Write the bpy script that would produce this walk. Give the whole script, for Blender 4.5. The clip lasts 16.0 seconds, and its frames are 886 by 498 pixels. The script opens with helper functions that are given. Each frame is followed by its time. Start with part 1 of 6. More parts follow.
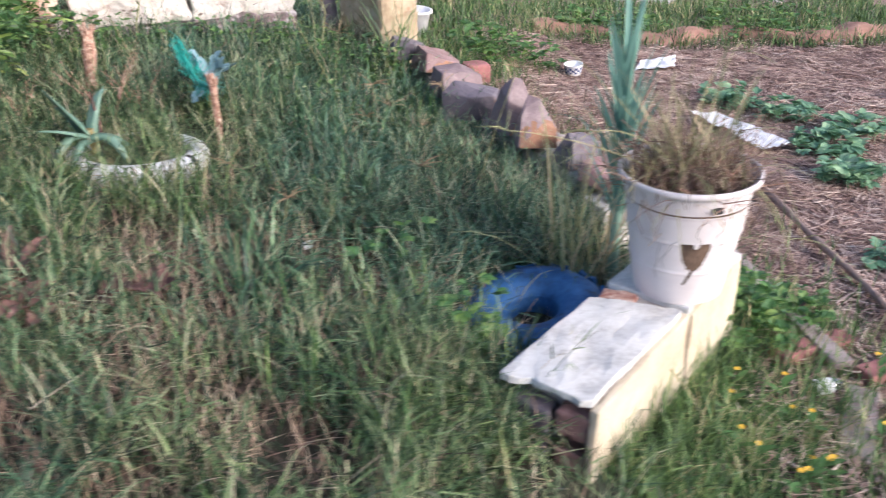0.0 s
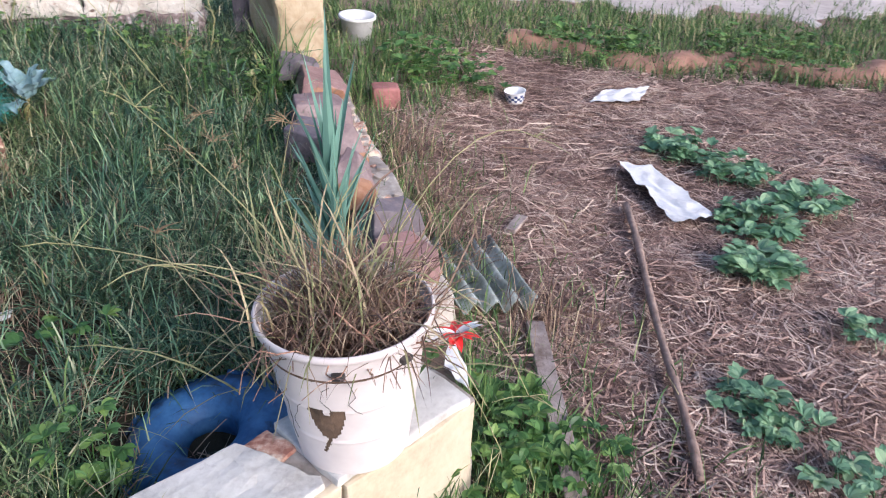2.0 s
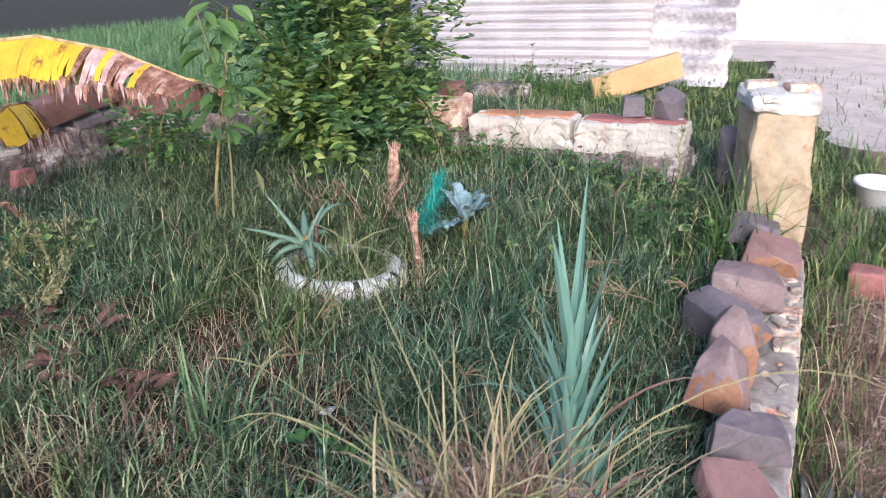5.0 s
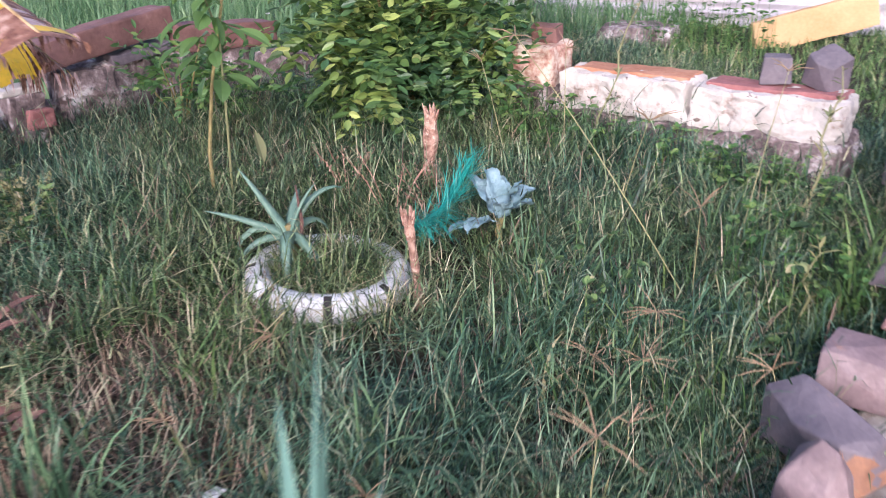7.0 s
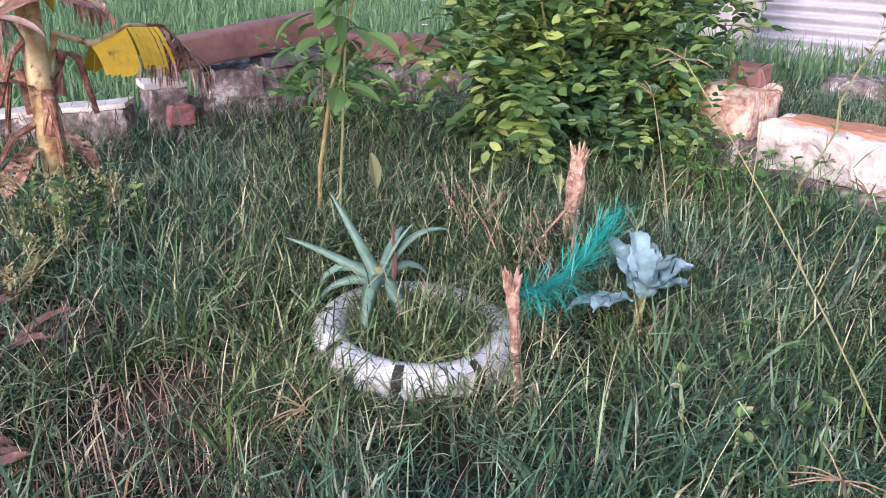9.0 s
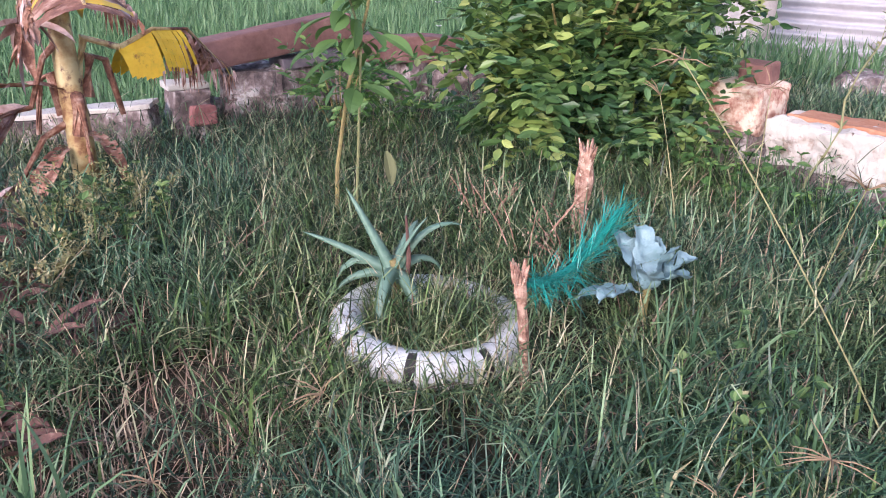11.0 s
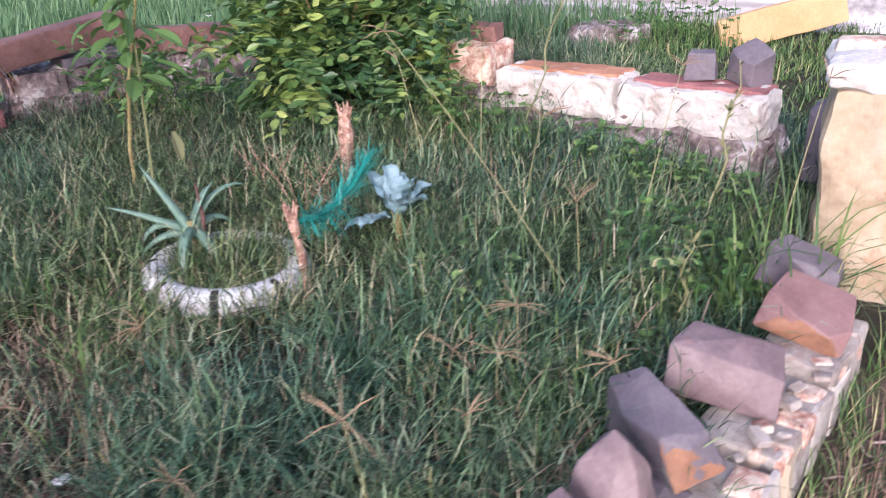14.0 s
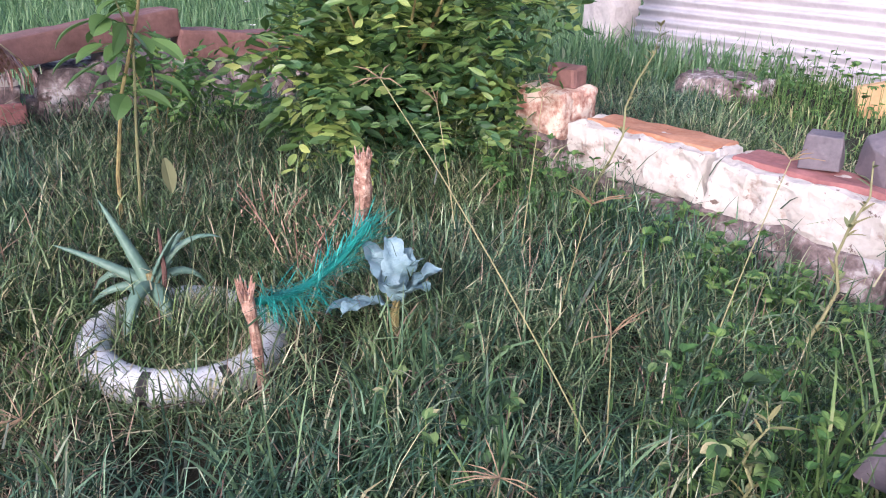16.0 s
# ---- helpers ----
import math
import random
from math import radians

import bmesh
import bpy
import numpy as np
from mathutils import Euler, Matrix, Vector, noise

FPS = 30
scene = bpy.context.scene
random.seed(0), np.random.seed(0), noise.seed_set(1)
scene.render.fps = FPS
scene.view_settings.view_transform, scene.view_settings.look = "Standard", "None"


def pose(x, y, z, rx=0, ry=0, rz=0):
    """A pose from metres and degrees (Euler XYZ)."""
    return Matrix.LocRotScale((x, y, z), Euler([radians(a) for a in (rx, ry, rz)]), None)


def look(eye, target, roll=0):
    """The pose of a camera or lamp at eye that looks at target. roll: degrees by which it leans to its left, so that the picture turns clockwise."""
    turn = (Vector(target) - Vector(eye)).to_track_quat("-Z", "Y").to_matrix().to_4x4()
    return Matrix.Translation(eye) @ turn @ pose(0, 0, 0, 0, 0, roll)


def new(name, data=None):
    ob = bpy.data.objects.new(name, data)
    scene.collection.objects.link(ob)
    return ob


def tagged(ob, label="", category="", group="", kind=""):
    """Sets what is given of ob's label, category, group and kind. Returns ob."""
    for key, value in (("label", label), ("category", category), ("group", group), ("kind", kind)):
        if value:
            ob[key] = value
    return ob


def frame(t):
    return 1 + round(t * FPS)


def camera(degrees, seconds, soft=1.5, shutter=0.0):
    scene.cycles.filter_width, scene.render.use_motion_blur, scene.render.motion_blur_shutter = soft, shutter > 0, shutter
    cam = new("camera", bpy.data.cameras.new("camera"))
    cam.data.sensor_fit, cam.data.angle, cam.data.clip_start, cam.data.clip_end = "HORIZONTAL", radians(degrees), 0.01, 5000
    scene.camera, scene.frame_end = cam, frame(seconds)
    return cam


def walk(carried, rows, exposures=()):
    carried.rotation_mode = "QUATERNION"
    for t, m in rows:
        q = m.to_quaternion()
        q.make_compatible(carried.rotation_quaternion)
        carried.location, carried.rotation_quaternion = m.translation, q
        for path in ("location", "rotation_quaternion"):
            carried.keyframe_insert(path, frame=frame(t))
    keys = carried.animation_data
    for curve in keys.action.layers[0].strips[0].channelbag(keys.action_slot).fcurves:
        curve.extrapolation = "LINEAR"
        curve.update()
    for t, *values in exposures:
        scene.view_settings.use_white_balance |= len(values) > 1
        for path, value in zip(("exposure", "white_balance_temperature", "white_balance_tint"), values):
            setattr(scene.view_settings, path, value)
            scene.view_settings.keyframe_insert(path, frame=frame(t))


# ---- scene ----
cam = camera(57.9, 16.0, soft=1.0, shutter=0.4)
PATH = [
    (0, (0.25, -0.323, 1.473), (0.23, 1.458, 0.564), -1.3),
    (0.5, (0.697, -0.26, 1.528), (0.631, 1.505, 0.589), -1.2),
    (1, (1.009, -0.13, 1.539), (0.819, 1.619, 0.588), -0.1),
    (1.5, (1.16, 0.239, 1.542), (0.975, 1.984, 0.583), 0.8),
    (2, (1.272, 0.327, 1.575), (1.024, 2.063, 0.613), 1.0),
    (2.5, (1.407, 0.464, 1.584), (0.936, 2.154, 0.624), -0.2),
    (3, (1.524, 0.5, 1.574), (0.823, 2.116, 0.626), 0.5),
    (3.5, (1.582, 0.518, 1.568), (0.725, 2.059, 0.624), 0.0),
    (4, (1.647, 0.528, 1.601), (0.622, 1.968, 0.666), -0.7),
    (4.5, (1.722, 0.685, 1.489), (0.386, 2.001, 0.793), -3.1),
    (4.7, (1.7, 0.802, 1.528), (0.292, 2.062, 0.872), -2.8),
    (6.8, (1.386, 1.725, 1.528), (-0.219, 2.612, 0.731), -1.1),
    (7, (1.286, 1.882, 1.485), (-0.37, 2.674, 0.69), -2.0),
    (7.5, (0.994, 2.189, 1.424), (-0.707, 2.888, 0.639), 0.3),
    (8, (0.918, 2.244, 1.387), (-0.869, 2.793, 0.674), 1.4),
    (8.5, (0.905, 2.238, 1.366), (-0.921, 2.629, 0.651), 1.1),
    (9, (0.882, 2.239, 1.356), (-0.95, 2.61, 0.645), 1.0),
    (11.5, (1.044, 2.242, 1.391), (-0.796, 2.561, 0.675), 0.3),
    (12, (1.313, 2.074, 1.406), (-0.495, 2.574, 0.713), 1.5),
    (12.5, (1.497, 1.926, 1.406), (-0.25, 2.604, 0.707), 0.5),
    (13, (1.523, 1.905, 1.427), (-0.148, 2.721, 0.692), -0.5),
    (13.5, (1.504, 1.952, 1.422), (-0.149, 2.777, 0.656), -1.6),
    (14, (1.493, 2.258, 1.449), (-0.202, 2.977, 0.668), -3.0),
    (14.5, (1.427, 2.497, 1.464), (-0.278, 3.194, 0.686), -0.3),
    (15, (1.228, 2.622, 1.443), (-0.497, 3.272, 0.667), 1.3),
    (15.5, (1.076, 2.695, 1.443), (-0.694, 3.221, 0.676), 1.6),
    (16, (1.027, 2.702, 1.441), (-0.764, 3.188, 0.695), 1.7),
]
walk(cam, [(t, look(e, g, r)) for t, e, g, r in PATH], [(0, 1.3, 5900, 13), (1.0, 1.0, 5800, 13), (4.7, 1.0, 5800, 13), (6.8, 1.2, 5700, 23), (16, 1.2, 5700, 23)])

# ---- light ----
world = bpy.data.worlds.new("world")
scene.world = world
world.use_nodes = True
wn, wl = world.node_tree.nodes, world.node_tree.links
wn.clear()
w_out, w_bg, w_sky = wn.new("ShaderNodeOutputWorld"), wn.new("ShaderNodeBackground"), wn.new("ShaderNodeTexSky")
w_sky.sky_type = "NISHITA"
w_sky.sun_disc = False
w_sky.sun_elevation, w_sky.sun_rotation = radians(28), radians(115)
w_sky.air_density, w_sky.dust_density, w_sky.ozone_density = 1.0, 3.0, 1.5
w_bg.inputs[1].default_value = 0.115
wl.new(w_sky.outputs[0], w_bg.inputs[0])
wl.new(w_bg.outputs[0], w_out.inputs[0])
sun = new("sun", bpy.data.lights.new("sun", "SUN"))
sun.data.energy, sun.data.angle, sun.data.color = 1.6, radians(22), (1.0, 0.88, 0.78)
# the sun stands low over the yard, behind the walker's right shoulder
sun.matrix_world = look((6, -3.5, 4.0), (0, 2.5, 0.3))


# ---- materials ----
def nodes_of(name):
    m = bpy.data.materials.new(name)
    m.use_nodes = True
    nt = m.node_tree
    return m, nt.nodes, nt.links, nt.nodes["Principled BSDF"]


def ramp(n, stops):
    r = n.new("ShaderNodeValToRGB")
    e = r.color_ramp.elements
    while len(e) < len(stops):
        e.new(0.5)
    for k, (p, c) in zip(e, stops):
        k.position, k.color = p, (*c, 1)
    return r


def rough_mat(name, stops, scale=6.0, rough=0.85, bump=0.4, fine=60.0, stain=None, stain_scale=2.0, stain_at=(0.5, 0.62), metal=0.0):
    """A mineral or weathered surface: a two-scale noise through a ramp, optional stains, fine relief."""
    m, n, l, b = nodes_of(name)
    co = n.new("ShaderNodeTexCoord")
    a, f = n.new("ShaderNodeTexNoise"), n.new("ShaderNodeTexNoise")
    a.inputs["Scale"].default_value, a.inputs["Detail"].default_value, a.inputs["Roughness"].default_value = scale, 8, 0.65
    f.inputs["Scale"].default_value, f.inputs["Detail"].default_value = fine, 6
    l.new(co.outputs["Object"], a.inputs["Vector"])
    l.new(co.outputs["Object"], f.inputs["Vector"])
    mx = n.new("ShaderNodeMath")
    mx.operation = "MULTIPLY_ADD"
    mx.inputs[1].default_value, mx.inputs[2].default_value = 0.35, -0.17
    l.new(f.outputs[0], mx.inputs[0])
    ad = n.new("ShaderNodeMath")
    l.new(a.outputs[0], ad.inputs[0])
    l.new(mx.outputs[0], ad.inputs[1])
    r = ramp(n, stops)
    l.new(ad.outputs[0], r.inputs[0])
    col = r.outputs[0]
    if stain:
        s = n.new("ShaderNodeTexNoise")
        s.inputs["Scale"].default_value, s.inputs["Detail"].default_value = stain_scale, 9
        s.inputs["Roughness"].default_value = 0.7
        l.new(co.outputs["Object"], s.inputs["Vector"])
        k = ramp(n, [(stain_at[0], (0, 0, 0)), (stain_at[1], (1, 1, 1))])
        l.new(s.outputs[0], k.inputs[0])
        mix = n.new("ShaderNodeMix")
        mix.data_type = "RGBA"
        mix.inputs["B"].default_value = (*stain, 1) if len(stain) == 3 else stain
        l.new(k.outputs[0], mix.inputs["Factor"])
        l.new(col, mix.inputs["A"])
        col = mix.outputs["Result"]
    l.new(col, b.inputs["Base Color"])
    b.inputs["Roughness"].default_value, b.inputs["Metallic"].default_value = rough, metal
    bp = n.new("ShaderNodeBump")
    bp.inputs["Strength"].default_value, bp.inputs["Distance"].default_value = bump, 0.01
    l.new(ad.outputs[0], bp.inputs["Height"])
    l.new(bp.outputs[0], b.inputs["Normal"])
    return m


def leaf_mat(name, stops, rough=0.5, clear=0.3, alt=None, alt_scale=1.1, tone=0.75, tone_scale=1.6):
    """Leaves and blades: each island takes its own tone; light shines through in part. alt: the tones of other patches."""
    m, n, l, b = nodes_of(name)
    g = n.new("ShaderNodeNewGeometry")
    co, t = n.new("ShaderNodeTexCoord"), n.new("ShaderNodeTexNoise")
    t.inputs["Scale"].default_value, t.inputs["Detail"].default_value = tone_scale, 3
    l.new(co.outputs["Object"], t.inputs["Vector"])
    mx = n.new("ShaderNodeMath")
    mx.operation = "MULTIPLY_ADD"
    mx.inputs[1].default_value, mx.inputs[2].default_value = tone, -0.48 * tone
    l.new(t.outputs[0], mx.inputs[0])
    ad = n.new("ShaderNodeMath")
    l.new(g.outputs["Random Per Island"], ad.inputs[0])
    l.new(mx.outputs[0], ad.inputs[1])
    r = ramp(n, stops)
    l.new(ad.outputs[0], r.inputs[0])
    col = r.outputs[0]
    if alt:
        r2, t2 = ramp(n, alt), n.new("ShaderNodeTexNoise")
        l.new(ad.outputs[0], r2.inputs[0])
        t2.inputs["Scale"].default_value, t2.inputs["Detail"].default_value = alt_scale, 5
        l.new(co.outputs["Object"], t2.inputs["Vector"])
        k = ramp(n, [(0.40, (0, 0, 0)), (0.60, (1, 1, 1))])
        l.new(t2.outputs[0], k.inputs[0])
        mix = n.new("ShaderNodeMix")
        mix.data_type = "RGBA"
        l.new(k.outputs[0], mix.inputs["Factor"])
        l.new(col, mix.inputs["A"])
        l.new(r2.outputs[0], mix.inputs["B"])
        col = mix.outputs["Result"]
    l.new(col, b.inputs["Base Color"])
    b.inputs["Roughness"].default_value = rough
    tr, ms = n.new("ShaderNodeBsdfTranslucent"), n.new("ShaderNodeMixShader")
    l.new(col, tr.inputs["Color"])
    ms.inputs[0].default_value = clear
    l.new(b.outputs[0], ms.inputs[1])
    l.new(tr.outputs[0], ms.inputs[2])
    l.new(ms.outputs[0], n["Material Output"].inputs[0])
    return m


M_GRASS = leaf_mat("meadow_grass", [(0.0, (0.010, 0.028, 0.018)), (0.38, (0.034, 0.090, 0.054)), (0.66, (0.088, 0.188, 0.112)), (0.92, (0.215, 0.350, 0.205)), (1.0, (0.40, 0.45, 0.29))], 0.45, 0.15, tone=0.9, tone_scale=5.0, alt=[(0.0, (0.014, 0.028, 0.010)), (0.38, (0.048, 0.092, 0.032)), (0.66, (0.122, 0.195, 0.074)), (0.92, (0.275, 0.350, 0.155)), (1.0, (0.48, 0.43, 0.27))])
M_RUNNER = leaf_mat("grass_runners", [(0.0, (0.07, 0.085, 0.04)), (0.45, (0.22, 0.25, 0.12)), (0.8, (0.45, 0.43, 0.25)), (1.0, (0.60, 0.46, 0.33))], 0.55, 0.15)
M_TUFT = leaf_mat("broad_tuft_blades", [(0.0, (0.018, 0.045, 0.024)), (0.5, (0.070, 0.150, 0.078)), (1.0, (0.19, 0.30, 0.14))], 0.42, 0.18)
M_PLUME = leaf_mat("yellowish_plumes", [(0.0, (0.20, 0.20, 0.08)), (0.5, (0.36, 0.34, 0.15)), (1.0, (0.52, 0.46, 0.26))], 0.6, 0.25)
M_FRESH = leaf_mat("fresh_grass", [(0.0, (0.025, 0.050, 0.018)), (0.5, (0.085, 0.170, 0.052)), (0.9, (0.205, 0.300, 0.100)), (1.0, (0.42, 0.38, 0.2))], 0.5, 0.2, tone=1.0, tone_scale=4.0)
M_FIELD = leaf_mat("field_grass", [(0.0, (0.08, 0.175, 0.075)), (0.5, (0.14, 0.26, 0.115)), (1.0, (0.23, 0.35, 0.165))])
M_DRY = leaf_mat("dry_stalks", [(0.0, (0.07, 0.04, 0.035)), (0.4, (0.18, 0.11, 0.085)), (0.8, (0.40, 0.29, 0.20)), (1.0, (0.60, 0.50, 0.36))], 0.7, 0.12)
M_STALK = leaf_mat("seed_stalks", [(0.0, (0.20, 0.23, 0.10)), (0.6, (0.39, 0.36, 0.19)), (1.0, (0.52, 0.41, 0.26))], 0.6, 0.2)
M_STRAW = leaf_mat("straw_litter", [(0.0, (0.09, 0.05, 0.042)), (0.35, (0.25, 0.155, 0.130)), (0.7, (0.47, 0.32, 0.265)), (1.0, (0.70, 0.56, 0.47))], 0.75, 0.05, tone=1.0, tone_scale=3.0)
M_HEAD = leaf_mat("brown_seed_heads", [(0.0, (0.20, 0.13, 0.075)), (0.6, (0.38, 0.27, 0.165)), (1.0, (0.52, 0.43, 0.27))], 0.7, 0.1)
M_WEED = leaf_mat("weed_leaves", [(0.0, (0.05, 0.13, 0.04)), (0.6, (0.12, 0.25, 0.07)), (1.0, (0.24, 0.36, 0.1))], 0.45)
M_SAPLING = leaf_mat("sapling_leaves", [(0.0, (0.07, 0.15, 0.045)), (0.6, (0.16, 0.28, 0.08)), (1.0, (0.32, 0.42, 0.14))], 0.45)
M_YARDWEED = leaf_mat("bluish_weed_leaves", [(0.0, (0.12, 0.25, 0.145)), (0.6, (0.23, 0.40, 0.245)), (1.0, (0.36, 0.52, 0.30))], 0.5)
M_BUSH = leaf_mat("bush_leaves", [(0.0, (0.028, 0.080, 0.035)), (0.4, (0.060, 0.150, 0.060)), (0.75, (0.12, 0.24, 0.085)), (1.0, (0.28, 0.38, 0.13))], 0.42, 0.25, alt=[(0.0, (0.05, 0.11, 0.03)), (0.4, (0.12, 0.21, 0.05)), (0.75, (0.26, 0.36, 0.085)), (1.0, (0.46, 0.52, 0.16))], alt_scale=2.6)
M_BLUEGREEN = leaf_mat("blue_green_blades", [(0.0, (0.11, 0.24, 0.20)), (0.5, (0.21, 0.38, 0.31)), (1.0, (0.44, 0.57, 0.44))], 0.42, 0.2)
M_ALOE = rough_mat("aloe_flesh", [(0.3, (0.085, 0.165, 0.12)), (0.7, (0.175, 0.275, 0.21))], 8, 0.45, 0.15, 60, (0.30, 0.36, 0.30), 60, (0.66, 0.70))
M_CABBAGE = rough_mat("cabbage_leaf", [(0.3, (0.13, 0.23, 0.24)), (0.7, (0.25, 0.36, 0.41))], 14, 0.5, 0.5)
M_NET = leaf_mat("teal_fibre", [(0.0, (0.01, 0.17, 0.14)), (0.6, (0.02, 0.32, 0.26)), (1.0, (0.06, 0.46, 0.38))], 0.4, 0.1)
M_BANANA_STEM = rough_mat("banana_stem_skin", [(0.36, (0.22, 0.10, 0.045)), (0.47, (0.46, 0.31, 0.14)), (0.60, (0.60, 0.50, 0.27))], 9, 0.5, 0.4, 30, (0.12, 0.04, 0.03), 8, (0.56, 0.63))
M_BANANA_YELLOW = rough_mat("yellow_banana_leaf", [(0.3, (0.40, 0.34, 0.03)), (0.5, (0.72, 0.45, 0.02)), (0.75, (0.80, 0.56, 0.04))], 6, 0.5, 0.2, 40, (0.2, 0.07, 0.02), 7, (0.60, 0.68))
M_BANANA_DRY = rough_mat("withered_banana_leaf", [(0.34, (0.09, 0.035, 0.025)), (0.5, (0.25, 0.115, 0.075)), (0.66, (0.48, 0.32, 0.25))], 18, 0.8, 0.6)
M_DEADLEAF = rough_mat("dead_brown_leaf", [(0.3, (0.05, 0.03, 0.028)), (0.6, (0.15, 0.075, 0.06)), (0.8, (0.34, 0.22, 0.18))], 20, 0.85, 0.5)
M_BANANA_GREEN = rough_mat("green_banana_leaf", [(0.3, (0.03, 0.10, 0.03)), (0.7, (0.07, 0.18, 0.06))], 9, 0.4, 0.2)
M_PINKLEAF = rough_mat("bleached_banana_leaf", [(0.3, (0.28, 0.15, 0.13)), (0.5, (0.50, 0.34, 0.32)), (0.7, (0.68, 0.54, 0.52))], 12, 0.8, 0.5, 50, (0.22, 0.09, 0.06), 9, (0.58, 0.66))
M_CLEFT = rough_mat("orange_cleft_stone", [(0.3, (0.18, 0.095, 0.065)), (0.55, (0.31, 0.155, 0.09)), (0.75, (0.40, 0.24, 0.17))], 9, 0.65, 0.5, 60)
M_STEM = rough_mat("woody_stem", [(0.3, (0.16, 0.11, 0.05)), (0.7, (0.34, 0.30, 0.12))], 20, 0.8, 0.4)
M_STAKE = rough_mat("debarked_stake", [(0.36, (0.17, 0.085, 0.06)), (0.5, (0.36, 0.20, 0.145)), (0.62, (0.52, 0.34, 0.26))], 26, 0.85, 1.0, 110, (0.66, 0.50, 0.39), 48, (0.56, 0.62))
M_PLANK = rough_mat("grey_plank", [(0.3, (0.20, 0.15, 0.14)), (0.7, (0.40, 0.34, 0.32))], 14, 0.85, 0.5, 90, (0.14, 0.1, 0.085), 5, (0.55, 0.65))
M_POLE = rough_mat("weathered_pole", [(0.3, (0.17, 0.11, 0.09)), (0.7, (0.36, 0.26, 0.22))], 18, 0.8, 0.5)
M_PLASTER = rough_mat("white_plaster", [(0.25, (0.36, 0.34, 0.32)), (0.5, (0.58, 0.565, 0.54)), (0.7, (0.68, 0.665, 0.64))], 9, 0.9, 0.5, 70, (0.28, 0.25, 0.23), 4.5, (0.60, 0.72))
M_CREAM = rough_mat("cream_plaster", [(0.25, (0.42, 0.33, 0.24)), (0.5, (0.54, 0.46, 0.34)), (0.75, (0.61, 0.54, 0.43))], 7, 0.85, 0.4, 50, (0.36, 0.31, 0.25), 5, (0.61, 0.70))
M_PILLAR = rough_mat("worn_cream_render", [(0.25, (0.27, 0.19, 0.13)), (0.45, (0.41, 0.32, 0.21)), (0.7, (0.50, 0.42, 0.31))], 6, 0.9, 0.7, 45, (0.40, 0.24, 0.15), 4.5, (0.57, 0.63))
M_LIMEWASH = rough_mat("flaking_limewash", [(0.32, (0.36, 0.28, 0.24)), (0.43, (0.52, 0.475, 0.43)), (0.7, (0.62, 0.585, 0.54))], 11, 0.9, 1.0, 60, (0.17, 0.12, 0.10), 21, (0.60, 0.64))
M_PEEL = rough_mat("peeling_brick", [(0.36, (0.30, 0.13, 0.095)), (0.46, (0.50, 0.30, 0.23)), (0.56, (0.66, 0.55, 0.45))], 14, 0.9, 0.9, 45, (0.16, 0.075, 0.06), 15, (0.59, 0.66))
M_BRICK = rough_mat("orange_brick", [(0.3, (0.30, 0.11, 0.06)), (0.6, (0.50, 0.20, 0.11)), (0.8, (0.56, 0.30, 0.2))], 12, 0.9, 0.5, 60)
M_REDTOP = rough_mat("dark_red_brick", [(0.3, (0.22, 0.09, 0.085)), (0.7, (0.42, 0.18, 0.17))], 8, 0.9, 0.4, 60, (0.45, 0.33, 0.3), 6, (0.66, 0.75))
M_ORTOP = rough_mat("worn_orange_brick", [(0.3, (0.36, 0.15, 0.08)), (0.7, (0.56, 0.29, 0.18))], 7, 0.9, 0.4, 60)
M_MORTAR = rough_mat("grey_mortar", [(0.3, (0.22, 0.18, 0.16)), (0.6, (0.41, 0.375, 0.345)), (0.8, (0.56, 0.53, 0.50))], 10, 0.95, 0.9, 55, (0.24, 0.14, 0.105), 6, (0.57, 0.67))
M_STONE = rough_mat("purple_brown_stone", [(0.3, (0.145, 0.10, 0.105)), (0.55, (0.215, 0.155, 0.16)), (0.75, (0.31, 0.235, 0.235))], 7, 0.6, 0.5, 70, (0.32, 0.17, 0.11), 5.0, (0.60, 0.70))
M_STONE_DARK = rough_mat("slate_stone", [(0.3, (0.095, 0.082, 0.098)), (0.7, (0.19, 0.16, 0.18))], 7, 0.6, 0.5, 70, (0.30, 0.22, 0.20), 6.0, (0.62, 0.72))
M_STONE_RED = rough_mat("red_stone", [(0.3, (0.19, 0.105, 0.10)), (0.7, (0.31, 0.185, 0.175))], 7, 0.45, 0.5, 70, (0.42, 0.30, 0.29), 9.0, (0.64, 0.70))
M_BEAM = rough_mat("red_sandstone_beam", [(0.3, (0.15, 0.075, 0.065)), (0.6, (0.25, 0.13, 0.115)), (0.8, (0.36, 0.22, 0.2))], 6, 0.85, 0.5, 50)
M_RUBBLE = rough_mat("lichen_rubble", [(0.36, (0.075, 0.058, 0.056)), (0.5, (0.20, 0.15, 0.145)), (0.58, (0.34, 0.28, 0.27)), (0.64, (0.54, 0.50, 0.49))], 9, 0.95, 1.0, 45, (0.08, 0.055, 0.05), 10, (0.57, 0.64))
M_BUCKET = rough_mat("pinkish_white_bucket", [(0.3, (0.60, 0.54, 0.54)), (0.7, (0.74, 0.68, 0.68))], 3, 0.5, 0.06, 30, (0.50, 0.42, 0.40), 7, (0.68, 0.78))
M_SOIL = rough_mat("dry_soil", [(0.3, (0.06, 0.038, 0.025)), (0.7, (0.17, 0.11, 0.075))], 14, 0.95, 0.9)
M_DARK = rough_mat("dark_lug", [(0.3, (0.02, 0.018, 0.018)), (0.7, (0.06, 0.05, 0.05))], 20, 0.7, 0.3)
